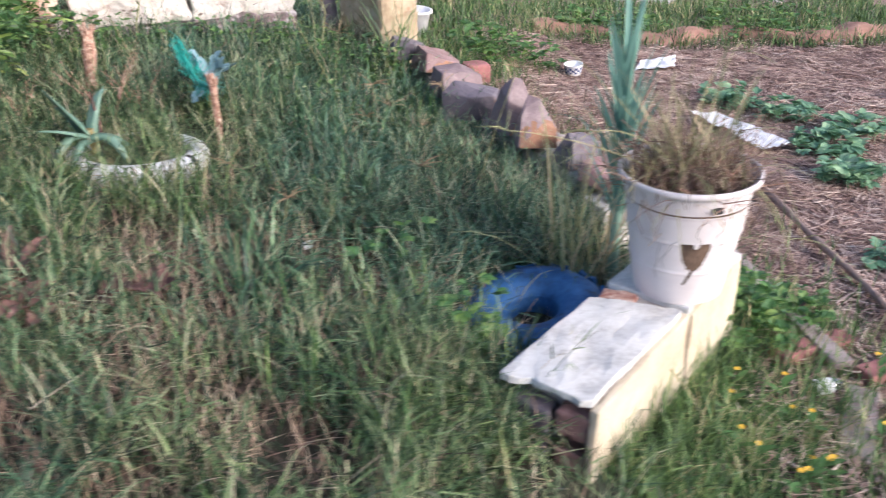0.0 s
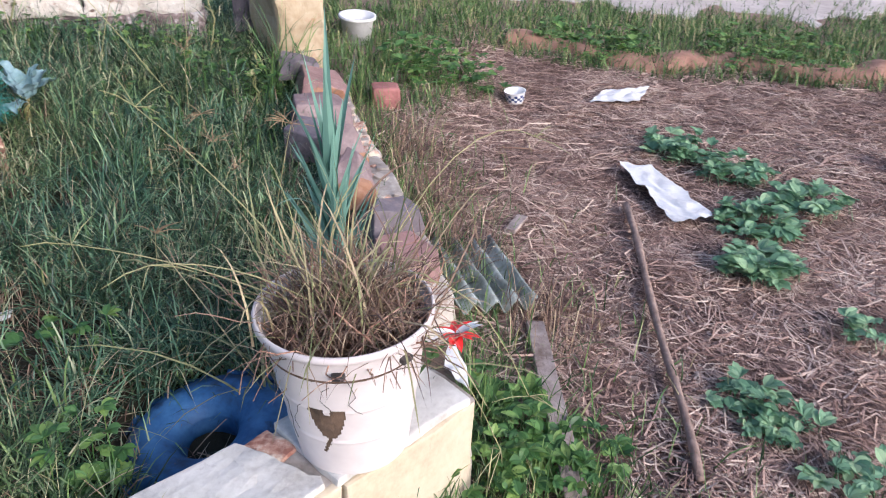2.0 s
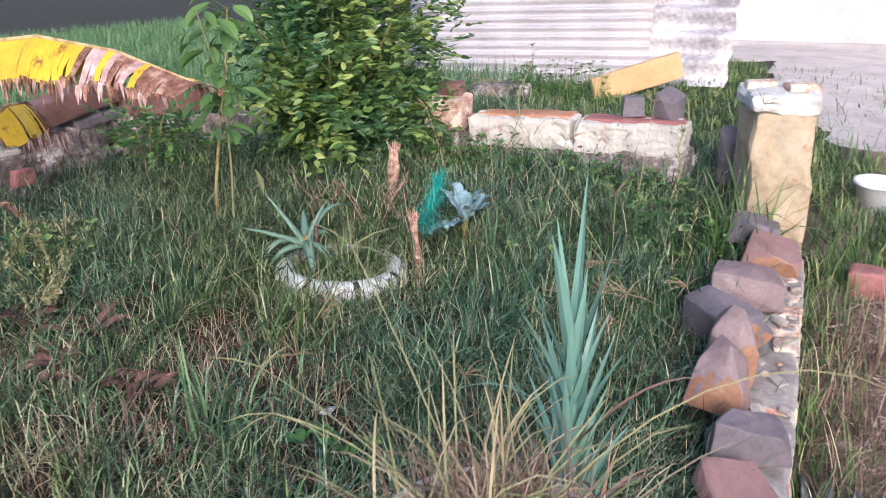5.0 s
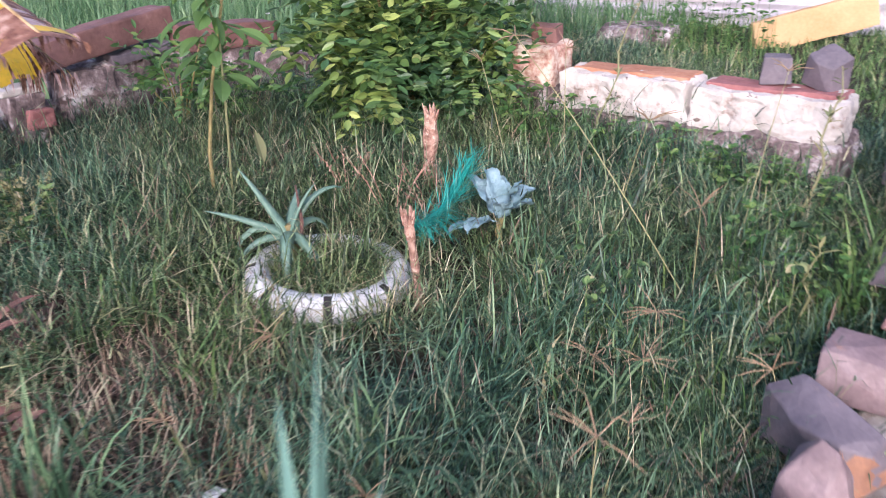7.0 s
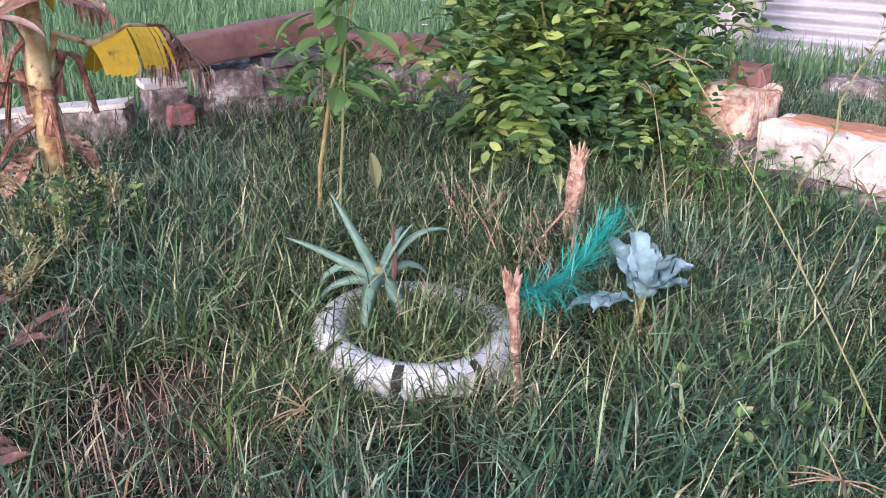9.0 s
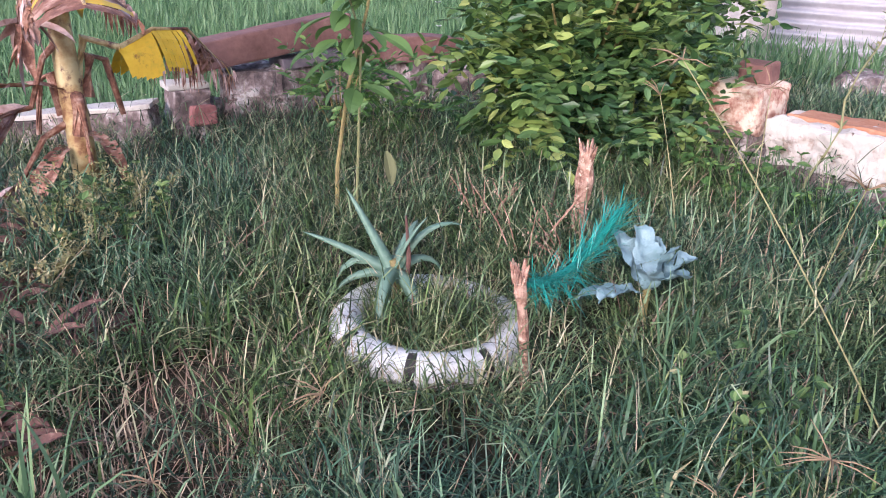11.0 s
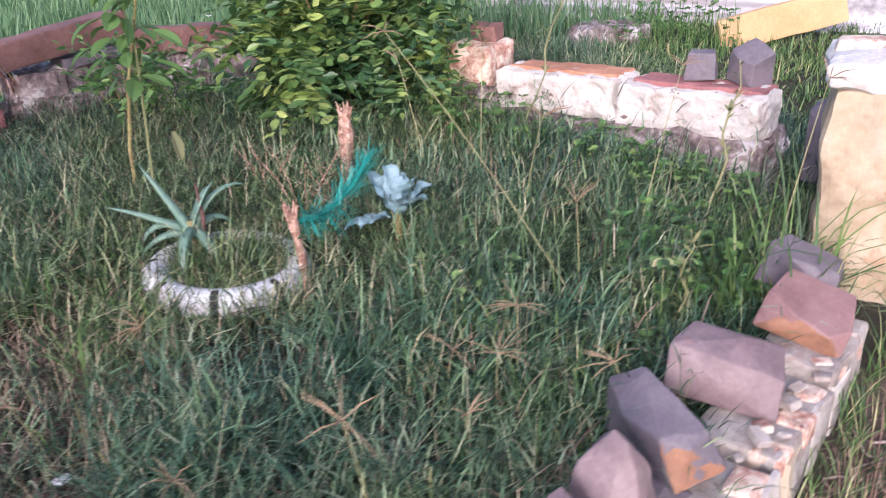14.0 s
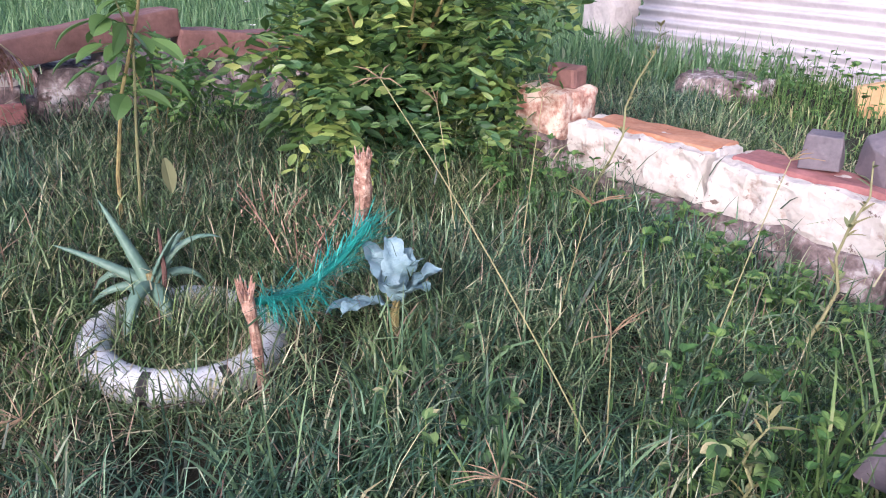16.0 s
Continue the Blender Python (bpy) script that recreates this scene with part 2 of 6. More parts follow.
M_BLUETYRE = rough_mat("blue_painted_rubber", [(0.3, (0.02, 0.045, 0.10)), (0.5, (0.03, 0.11, 0.27)), (0.75, (0.07, 0.20, 0.42))], 7, 0.6, 0.4, 50, (0.03, 0.035, 0.045), 6, (0.57, 0.66))
M_WHITETYRE = rough_mat("white_painted_rubber", [(0.3, (0.66, 0.65, 0.67)), (0.6, (0.83, 0.83, 0.84))], 9, 0.55, 0.3, 50, (0.16, 0.12, 0.10), 11, (0.64, 0.67))
M_FIBRO = rough_mat("mossy_fibre_cement", [(0.3, (0.12, 0.14, 0.125)), (0.5, (0.25, 0.28, 0.265)), (0.7, (0.44, 0.48, 0.48))], 9, 0.9, 0.5, 60)
M_TIN = rough_mat("whitened_corrugated_iron", [(0.3, (0.42, 0.39, 0.41)), (0.7, (0.58, 0.55, 0.57))], 2.5, 0.5, 0.1, 30)
M_OLDTIN = rough_mat("grey_stained_sheet", [(0.35, (0.22, 0.2, 0.22)), (0.5, (0.48, 0.45, 0.47)), (0.62, (0.72, 0.69, 0.7))], 2.2, 0.6, 0.2, 30)
M_YELLOW = rough_mat("ochre_board", [(0.3, (0.48, 0.29, 0.13)), (0.7, (0.62, 0.41, 0.22))], 4, 0.8, 0.3)
M_CLOTH = rough_mat("white_plastic_sack", [(0.3, (0.60, 0.60, 0.62)), (0.7, (0.80, 0.80, 0.82))], 9, 0.5, 0.3)
M_WHITE = rough_mat("white_glaze", [(0.3, (0.74, 0.74, 0.75)), (0.7, (0.84, 0.84, 0.85))], 5, 0.35, 0.05)
M_BLUE = rough_mat("navy_glaze", [(0.3, (0.03, 0.05, 0.16)), (0.7, (0.05, 0.08, 0.22))], 5, 0.35, 0.05)
M_RED = rough_mat("red_petal", [(0.3, (0.62, 0.02, 0.02)), (0.7, (0.80, 0.05, 0.05))], 8, 0.5, 0.1)
M_PETAL = rough_mat("yellow_petal", [(0.3, (0.62, 0.34, 0.02)), (0.7, (0.78, 0.52, 0.05))], 20, 0.6, 0.1)
M_ORANGE = rough_mat("orange_plastic", [(0.3, (0.80, 0.13, 0.01)), (0.7, (0.88, 0.18, 0.02))], 5, 0.4, 0.05)
M_EARTH = rough_mat("red_earth", [(0.3, (0.20, 0.10, 0.075)), (0.6, (0.34, 0.19, 0.14)), (0.8, (0.44, 0.29, 0.22))], 6, 0.95, 0.8, 30)
M_CONCRETE = rough_mat("pale_concrete", [(0.3, (0.36, 0.32, 0.31)), (0.7, (0.56, 0.52, 0.51))], 3, 0.95, 0.4, 40)
M_HOUSE = rough_mat("stained_pale_wall", [(0.3, (0.56, 0.47, 0.45)), (0.5, (0.74, 0.68, 0.66)), (0.7, (0.82, 0.78, 0.76))], 1.6, 0.9, 0.3, 25, (0.42, 0.33, 0.31), 1.1, (0.60, 0.72))


def glass_mat():
    m, n, l, b = nodes_of("bottle_glass")
    b.inputs["Base Color"].default_value = (0.85, 0.95, 0.92, 1)
    b.inputs["Transmission Weight"].default_value = 1.0
    b.inputs["Roughness"].default_value = 0.05
    return m


M_GLASS = glass_mat()


# ---- ground ----
HX = np.array([-900, -60, -12, -8, -4.2, -2.6, -1.98, -1.25, -0.6, 0.4, 1.0, 1.4, 3.0, 8.0, 60, 900.0])
HZ = np.array([0.7, 0.7, 0.66, 0.60, 0.48, 0.50, 0.48, 0.42, 0.34, 0.19, 0.06, 0.0, -0.03, -0.05, -0.05, -0.05])


def height(x, y):
    """The lie of the land: it rises from the bare yard to the overgrown plot and the field behind it."""
    x, y = np.asarray(x, float), np.asarray(y, float)
    z = (np.interp(x - 0.25, HX, HZ) + 2 * np.interp(x, HX, HZ) + np.interp(x + 0.25, HX, HZ)) / 4
    z = z + 0.03 * np.clip(y - 2.5, -3, 6)
    return z + 0.012 * np.sin(3.1 * x + 1.3 * y) * np.sin(2.3 * y - 0.7 * x)


def gz(x, y):
    return float(height(x, y))


def wall_line(y):
    """x of the garden wall's yard side at y; the plot lies on the smaller side."""
    return np.interp(y, [-3, 1.08, 1.83, 2.42, 4.04, 5.0], [0.55, 0.55, 1.12, 1.01, 0.217, -0.25])


def ground_material():
    m, n, l, b = nodes_of("yard_earth_and_shaded_plot")
    co = n.new("ShaderNodeTexCoord")
    sep = n.new("ShaderNodeSeparateXYZ")
    l.new(co.outputs["Object"], sep.inputs[0])
    big, fine = n.new("ShaderNodeTexNoise"), n.new("ShaderNodeTexNoise")
    big.inputs["Scale"].default_value, big.inputs["Detail"].default_value = 1.3, 8
    fine.inputs["Scale"].default_value, fine.inputs["Detail"].default_value = 45, 8
    for t in (big, fine):
        l.new(co.outputs["Object"], t.inputs["Vector"])
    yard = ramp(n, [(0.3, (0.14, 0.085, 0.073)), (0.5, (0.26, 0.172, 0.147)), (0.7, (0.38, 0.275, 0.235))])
    # dark plot soil, taken near black: the shade under the grass is in its colour
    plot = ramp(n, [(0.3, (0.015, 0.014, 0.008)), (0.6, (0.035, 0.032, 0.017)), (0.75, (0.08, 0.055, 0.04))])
    s = n.new("ShaderNodeMath")
    s.operation = "MULTIPLY_ADD"
    s.inputs[1].default_value, s.inputs[2].default_value = 0.5, 0.0
    l.new(fine.outputs[0], s.inputs[0])
    s2 = n.new("ShaderNodeMath")
    s2.operation = "MULTIPLY_ADD"
    s2.inputs[1].default_value = 0.5
    l.new(big.outputs[0], s2.inputs[0])
    l.new(s.outputs[0], s2.inputs[2])
    l.new(s2.outputs[0], yard.inputs[0])
    l.new(s2.outputs[0], plot.inputs[0])
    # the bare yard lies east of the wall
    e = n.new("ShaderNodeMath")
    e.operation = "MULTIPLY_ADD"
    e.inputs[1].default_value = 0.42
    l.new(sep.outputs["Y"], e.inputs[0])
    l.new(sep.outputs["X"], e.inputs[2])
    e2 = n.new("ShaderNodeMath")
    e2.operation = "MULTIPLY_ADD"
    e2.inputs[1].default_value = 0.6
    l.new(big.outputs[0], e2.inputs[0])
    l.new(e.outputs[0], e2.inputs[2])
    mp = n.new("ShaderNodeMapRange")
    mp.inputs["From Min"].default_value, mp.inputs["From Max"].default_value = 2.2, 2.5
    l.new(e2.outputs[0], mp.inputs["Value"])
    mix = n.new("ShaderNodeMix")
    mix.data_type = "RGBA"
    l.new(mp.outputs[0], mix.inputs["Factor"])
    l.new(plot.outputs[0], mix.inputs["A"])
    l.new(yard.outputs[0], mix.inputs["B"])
    l.new(mix.outputs["Result"], b.inputs["Base Color"])
    b.inputs["Roughness"].default_value = 0.95
    bp = n.new("ShaderNodeBump")
    bp.inputs["Strength"].default_value, bp.inputs["Distance"].default_value = 0.7, 0.02
    l.new(fine.outputs[0], bp.inputs["Height"])
    l.new(bp.outputs[0], b.inputs["Normal"])
    return m


def raw_mesh(name, verts, faces_flat, sizes, material, smooth=False):
    """A mesh from arrays: vertices, the corners of all faces in one row, and the number of corners of each face."""
    me = bpy.data.meshes.new(name)
    me.vertices.add(len(verts))
    me.vertices.foreach_set("co", np.asarray(verts, np.float32).ravel())
    me.loops.add(len(faces_flat))
    me.loops.foreach_set("vertex_index", np.asarray(faces_flat, np.int32))
    sizes = np.asarray(sizes, np.int32)
    me.polygons.add(len(sizes))
    me.polygons.foreach_set("loop_start", np.concatenate(([0], np.cumsum(sizes)[:-1])).astype(np.int32))
    me.polygons.foreach_set("loop_total", sizes)
    me.update(calc_edges=True)
    me.polygons.foreach_set("use_smooth", np.full(len(sizes), smooth))
    me.materials.append(material)
    return me


def build_ground():
    ax = np.concatenate((-np.geomspace(900, 6, 22), np.linspace(-5.8, 5.8, 140), np.geomspace(6, 900, 22)))
    ay = np.concatenate((-np.geomspace(900, 3, 22), np.linspace(-2.8, 8.8, 130), np.geomspace(9, 900, 22)))
    X, Y = np.meshgrid(ax, ay, indexing="ij")
    Z = height(X, Y)
    near = (np.abs(X) < 5.8) & (Y > -2.8) & (Y < 8.8)
    Z = Z + near * np.random.default_rng(3).normal(0, 0.004, X.shape)
    v = np.stack((X, Y, Z), -1).reshape(-1, 3)
    nx, ny = X.shape
    i = (np.arange(nx - 1)[:, None] * ny + np.arange(ny - 1)[None, :]).ravel()
    f = np.stack((i, i + ny, i + ny + 1, i + 1), -1)
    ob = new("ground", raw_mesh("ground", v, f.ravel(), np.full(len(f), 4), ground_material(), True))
    tagged(ob, "bare reddish yard earth beside an overgrown garden plot", "ground", kind="structure")


build_ground()


# ---- helpers of this scene ----
def thing(name, at, label, category, group="", kind=""):
    ob = new(name)
    ob.location = at
    ob.empty_display_size = 0.1
    return tagged(ob, label, category, group, kind)


def link(name, me, parent, label=""):
    ob = new(name, me)
    ob.parent = parent
    if parent.type == "EMPTY":
        ob.matrix_parent_inverse = Matrix.Translation(parent.location).inverted()
    if label:
        ob["label"] = label
    return ob


def part(name, bm, material, parent, label="", smooth=False):
    """Links a bmesh, in world coordinates, as one mesh under a thing or a part."""
    me = bpy.data.meshes.new(name)
    bm.normal_update()
    for f in bm.faces:
        f.smooth = smooth
    bm.to_mesh(me)
    bm.free()
    me.materials.append(material)
    return link(name, me, parent, label)


def solid(name, bm, material, label, category, group="", kind="", smooth=False):
    """A thing that is one mesh."""
    me = bpy.data.meshes.new(name)
    for f in bm.faces:
        f.smooth = smooth
    bm.to_mesh(me)
    bm.free()
    me.materials.append(material)
    return tagged(new(name, me), label, category, group, kind)


def wobble(bm, amount, scale, seed=0.0):
    for v in bm.verts:
        p = v.co * scale + Vector((seed, seed * 1.7, -seed))
        v.co += Vector(noise.noise_vector(p)) * amount + Vector(noise.noise_vector(p * 3.1)) * amount * 0.35


def rough_box(size, m, cuts=5, amount=0.008, scale=9.0, seed=0.0, bevel=0.01):
    """A block with worn edges and an uneven skin; m places its centre."""
    bm = bmesh.new()
    bmesh.ops.create_cube(bm, size=1.0, matrix=Matrix.Diagonal((*size, 1)))
    if bevel:
        bmesh.ops.bevel(bm, geom=bm.edges[:], offset=bevel, segments=2, affect="EDGES", profile=0.6)
    if cuts:
        long_edges = [e for e in bm.edges if e.calc_length() > 0.05]
        bmesh.ops.subdivide_edges(bm, edges=long_edges, cuts=cuts, use_grid_fill=True)
    bmesh.ops.transform(bm, matrix=m, verts=bm.verts)
    wobble(bm, amount, scale, seed)
    return bm


def turned(x, y, z, yaw=0.0, rx=0.0, ry=0.0):
    return pose(x, y, z, rx, ry, yaw)


def join(*bms):
    out = bmesh.new()
    for b in bms:
        tmp = bpy.data.meshes.new("tmp")
        b.to_mesh(tmp)
        out.from_mesh(tmp)
        bpy.data.meshes.remove(tmp)
        b.free()
    return out


def tube(points, radii, sides=8, bm=None, cap=True):
    """A tapered tube along points."""
    bm = bm or bmesh.new()
    pts = [Vector(p) for p in points]
    if not hasattr(radii, "__len__"):
        radii = [radii] * len(pts)
    rings = []
    for i, (p, r) in enumerate(zip(pts, radii)):
        d = (pts[min(i + 1, len(pts) - 1)] - pts[max(i - 1, 0)]).normalized()
        a = d.orthogonal().normalized() if abs(d.z) > 0.95 else Vector((0, 0, 1)).cross(d).normalized()
        b = d.cross(a)
        rings.append([bm.verts.new(p + (a * math.cos(k * math.tau / sides) + b * math.sin(k * math.tau / sides)) * r) for k in range(sides)])
    for u, v in zip(rings, rings[1:]):
        for k in range(sides):
            bm.faces.new((u[k], u[(k + 1) % sides], v[(k + 1) % sides], v[k]))
    if cap:
        bm.faces.new(rings[0][::-1])
        bm.faces.new(rings[-1])
    return bm


def lathe(profile, m, steps=48, skip=None, wave=0.0):
    """Turns (radius, height) pairs about the z axis of m. skip(angle, index): leave that face out."""
    bm = bmesh.new()
    rings = []
    for r, z in profile:
        rings.append([bm.verts.new(m @ Vector((r * (1 + wave * math.sin(3 * k * math.tau / steps)) * math.cos(k * math.tau / steps), r * math.sin(k * math.tau / steps), z))) for k in range(steps)])
    for i, (u, v) in enumerate(zip(rings, rings[1:])):
        for k in range(steps):
            if skip and skip(k, i):
                continue
            bm.faces.new((u[k], u[(k + 1) % steps], v[(k + 1) % steps], v[k]))
    bmesh.ops.delete(bm, geom=[v for v in bm.verts if not v.link_faces], context="VERTS")
    return bm


def strip_leaf(bm, base, direction, length, width, droop=0.3, segs=6, fold=0.25, tip=1.0, twist=0.0, up=0.0, shape=None, roll=0.0):
    """A leaf as a folded strip that bends down along its length."""
    d = Vector(direction).normalized()
    side = d.cross(Vector((0, 0, 1)))
    side = side.normalized() if side.length > 1e-4 else Vector((1, 0, 0))
    if roll:
        side = side * math.cos(roll) + d.cross(side) * math.sin(roll)
    p = Vector(base)
    rows = []
    for i in range(segs + 1):
        s = i / segs
        w = width * (shape(s) if shape else (min(1.0, 0.45 + 2.2 * s) * (1 - s ** (2.2 * tip))))
        nrm = side.cross(d).normalized()
        sd = side * math.cos(twist * s) + nrm * math.sin(twist * s)
        rows.append((bm.verts.new(p - sd * w / 2 + nrm * fold * w / 2), bm.verts.new(p.copy()), bm.verts.new(p + sd * w / 2 + nrm * fold * w / 2)))
        p = p + d * (length / segs)
        d = (d + Vector((0, 0, -1)) * droop / segs * 2 * s + Vector((0, 0, up / segs))).normalized()
    for a, b in zip(rows, rows[1:]):
        bm.faces.new((a[0], a[1], b[1], b[0]))
        bm.faces.new((a[1], a[2], b[2], b[1]))
    return bm


def ovate(s):
    return max(0.06, math.sin(math.pi * min(1, s * 0.92 + 0.06)) ** 0.8)


def blades(name, xy, length, width, material, seed, lean=0.45, bend=0.6, segs=3, label="", category="grass", z=None, rise=0.0, spread=None, azimuth=None, curl=None):
    """Grass: every blade a bent, tapering strip that grows out of the ground. One object of kind stuff."""
    g = np.random.default_rng(seed)
    n = len(xy)
    L = length * np.ones(n) if np.ndim(length) == 0 else length
    W = width * g.uniform(0.6, 1.3, n)
    az, tw = g.uniform(0, math.tau, n), g.uniform(0, math.pi, n)
    ln, bd = np.abs(g.normal(0, lean, n)), np.abs(g.normal(0, bend, n))
    if spread:
        ln = g.uniform(*spread, n)
    if azimuth is not None:
        az = azimuth
    if curl is not None:
        ln, bd = curl
    h = np.stack((np.cos(az), np.sin(az)), -1)
    sd = np.stack((np.cos(az + math.pi / 2 + 0.5 * np.cos(tw)), np.sin(az + math.pi / 2 + 0.5 * np.cos(tw)), 0.3 * np.sin(tw)), -1)
    z0 = height(xy[:, 0], xy[:, 1]) - 0.005 if z is None else z * np.ones(n)
    z0 = z0 + rise * g.uniform(0, 1, n) ** 1.3
    levels = []
    ang, px, pz = ln.copy(), np.zeros(n), np.zeros(n)
    for i in range(segs + 1):
        s = i / segs
        c = np.stack((xy[:, 0] + h[:, 0] * px, xy[:, 1] + h[:, 1] * px, z0 + pz), -1)
        w = (W * (1 - 0.55 * s) / 2)[:, None]
        levels.append((c - sd * w, c + sd * w) if i < segs else (c,))
        px, pz = px + np.sin(ang) * L / segs, pz + np.cos(ang) * L / segs
        ang = np.minimum(ang + bd * 1.6 / segs * (i + 1) / segs * 2, 2.3)
    per = 2 * segs + 1
    v = np.stack([p for lv in levels for p in lv], 1).reshape(-1, 3)
    o = (np.arange(n) * per)[:, None]
    quads = np.concatenate([o + np.array([2 * i, 2 * i + 1, 2 * i + 3, 2 * i + 2]) for i in range(segs - 1)], 1)
    tri = o + np.array([2 * segs - 2, 2 * segs - 1, 2 * segs])
    flat = np.concatenate((quads, tri), 1)
    sizes = np.tile([4] * (segs - 1) + [3], n)
    ob = new(name, raw_mesh(name, v, flat.ravel(), sizes, material))
    return tagged(ob, label, category, kind="stuff")


def runners(name, xy, seed, stem_label, leaf_label, leaves=5, length=(0.14, 0.36), leaf=(0.04, 0.11), stem_material=None, leaf_material=None):
    """Creeping grass: thin bent stems, each with short leaves that stand off it to one side and the other."""
    g = np.random.default_rng(seed)
    n, segs = len(xy), 5
    L, az = g.uniform(*length, n), g.uniform(0, math.tau, n)
    ln, bd = g.uniform(0.2, 1.35, n), np.abs(g.normal(0, 1.0, n))
    z0 = height(xy[:, 0], xy[:, 1]) + 0.04 * g.uniform(0, 1, n)
    blades(name, xy, L, 0.0024, stem_material or M_RUNNER, seed + 1, segs=segs, label=stem_label, z=z0, azimuth=az, curl=(ln, bd))
    ang, px, pz, at, side = ln.copy(), np.zeros(n), np.zeros(n), [], []
    for i in range(segs):
        px, pz = px + np.sin(ang) * L / segs, pz + np.cos(ang) * L / segs
        ang = np.minimum(ang + bd * 1.6 / segs * (i + 1) / segs * 2, 2.3)
        at.append(np.stack((xy[:, 0] + np.cos(az) * px, xy[:, 1] + np.sin(az) * px, z0 + pz), -1))
        side.append(az + (1 if i % 2 else -1) * g.uniform(0.3, 1.3, n))
    base, side = np.concatenate(at[:leaves]), np.concatenate(side[:leaves])
    m = len(base)
    blades(name.replace("runners", "runner_leaves"), base[:, :2], g.uniform(*leaf, m), 0.0042, leaf_material or M_GRASS, seed + 2, segs=2, label=leaf_label, z=base[:, 2], azimuth=side, curl=(g.uniform(0.3, 1.4, m), np.abs(g.normal(0, 0.8, m))))


def scatter(n, x0, x1, y0, y1, seed, keep=None, clump=0.0, each=30, wide=0.03):
    g = np.random.default_rng(seed)
    p = np.stack((g.uniform(x0, x1, n), g.uniform(y0, y1, n)), -1)
    if clump:
        c = np.stack((g.uniform(x0, x1, max(2, n // each)), g.uniform(y0, y1, max(2, n // each))), -1)
        pick = g.uniform(size=n) < clump
        p[pick] = c[g.integers(0, len(c), pick.sum())] + g.normal(0, wide, (pick.sum(), 2))
    return p[keep(p)] if keep else p


def patch(x, y):
    """A slow wave between 0 and 1 that thins the grass out in places."""
    return 0.5 + 0.5 * np.sin(2.1 * x + 0.8 * np.sin(1.7 * y)) * np.sin(1.9 * y + 0.9 * np.sin(2.3 * x))


# ---- near wall stub with the bucket ----
U1, V1 = Vector((0.613, 0.79, 0)), Vector((-0.79, 0.613, 0))
NEAR = Vector((0.546, 1.081, 0))
STUB_YAW = math.degrees(math.atan2(0.79, 0.613))


def on_stub(u, v, z):
    p = NEAR + U1 * u + V1 * v
    return Vector((p.x, p.y, z))


def wall_stub():
    t = thing("wall_stub", on_stub(0.45, 0.12, 0.0), "broken low masonry wall with weathered white plaster top and cream sides", "wall")
    c = on_stub(0.53, 0.122, 0.13)
    part("core", rough_box((0.90, 0.225, 0.39), turned(*c, STUB_YAW), 7, 0.008, 9, 1.0), M_MORTAR, t, "rubble and mortar core")
    # plaster skins: top in two slabs with a crack between them, and the yard side
    c = on_stub(0.28, 0.128, 0.333)
    bm = rough_box((0.50, 0.236, 0.020), turned(*c, STUB_YAW, 0, 0.5), 9, 0.006, 14, 2.0, 0.004)
    for v in bm.verts:
        u = (v.co - NEAR).dot(U1)
        if u < 0.10:
            v.co += U1 * 0.034 * noise.noise(Vector((v.co.x * 26, v.co.y * 26, 3)))
        if u > 0.45:
            w = (v.co - NEAR).dot(V1) / 0.24
            v.co -= U1 * (0.075 * max(0.0, w - 0.15) + 0.014 * noise.noise(Vector((w * 9, 2, 5))))
    part("top_plaster", bm, M_PLASTER, t, "cracked greyish white plaster")
    c = on_stub(0.755, 0.122, 0.328)
    part("top_plaster", rough_box((0.40, 0.245, 0.026), turned(*c, STUB_YAW), 7, 0.007, 12, 3.0, 0.006), M_PLASTER, t)
    c = on_stub(0.30, 0.006, 0.16)
    part("side_plaster", rough_box((0.53, 0.022, 0.325), turned(*c, STUB_YAW), 8, 0.006, 9, 4.0, 0.006), M_CREAM, t, "cream painted plaster, flaking low down")
    c = on_stub(0.765, 0.004, 0.15)
    part("side_plaster", rough_box((0.385, 0.024, 0.335), turned(*c, STUB_YAW), 8, 0.008, 8, 5.0, 0.008), M_CREAM, t)
    c = on_stub(0.962, 0.12, 0.16)
    part("end_plaster", rough_box((0.02, 0.23, 0.31), turned(*c, STUB_YAW), 5, 0.005, 9, 6.0, 0.005), M_CREAM, t)
    # bare bricks at the broken end and under the crack
    for u, v, z, a in ((0.085, 0.055, 0.255, 5), (0.075, 0.165, 0.24, -4), (0.085, 0.06, 0.14, 2), (0.08, 0.17, 0.125, 7), (0.50, 0.185, 0.300, 12)):
        c = on_stub(u, v, z)
        part("brick", rough_box((0.10, 0.10, 0.075), turned(*c, STUB_YAW + a), 3, 0.006, 16, u + z * 9, 0.01), M_PEEL if u > 0.3 else M_STONE_DARK if v > 0.1 else M_STONE_RED, t)
    return t


wall_stub()

BK = on_stub(0.668, 0.085, 0.343)


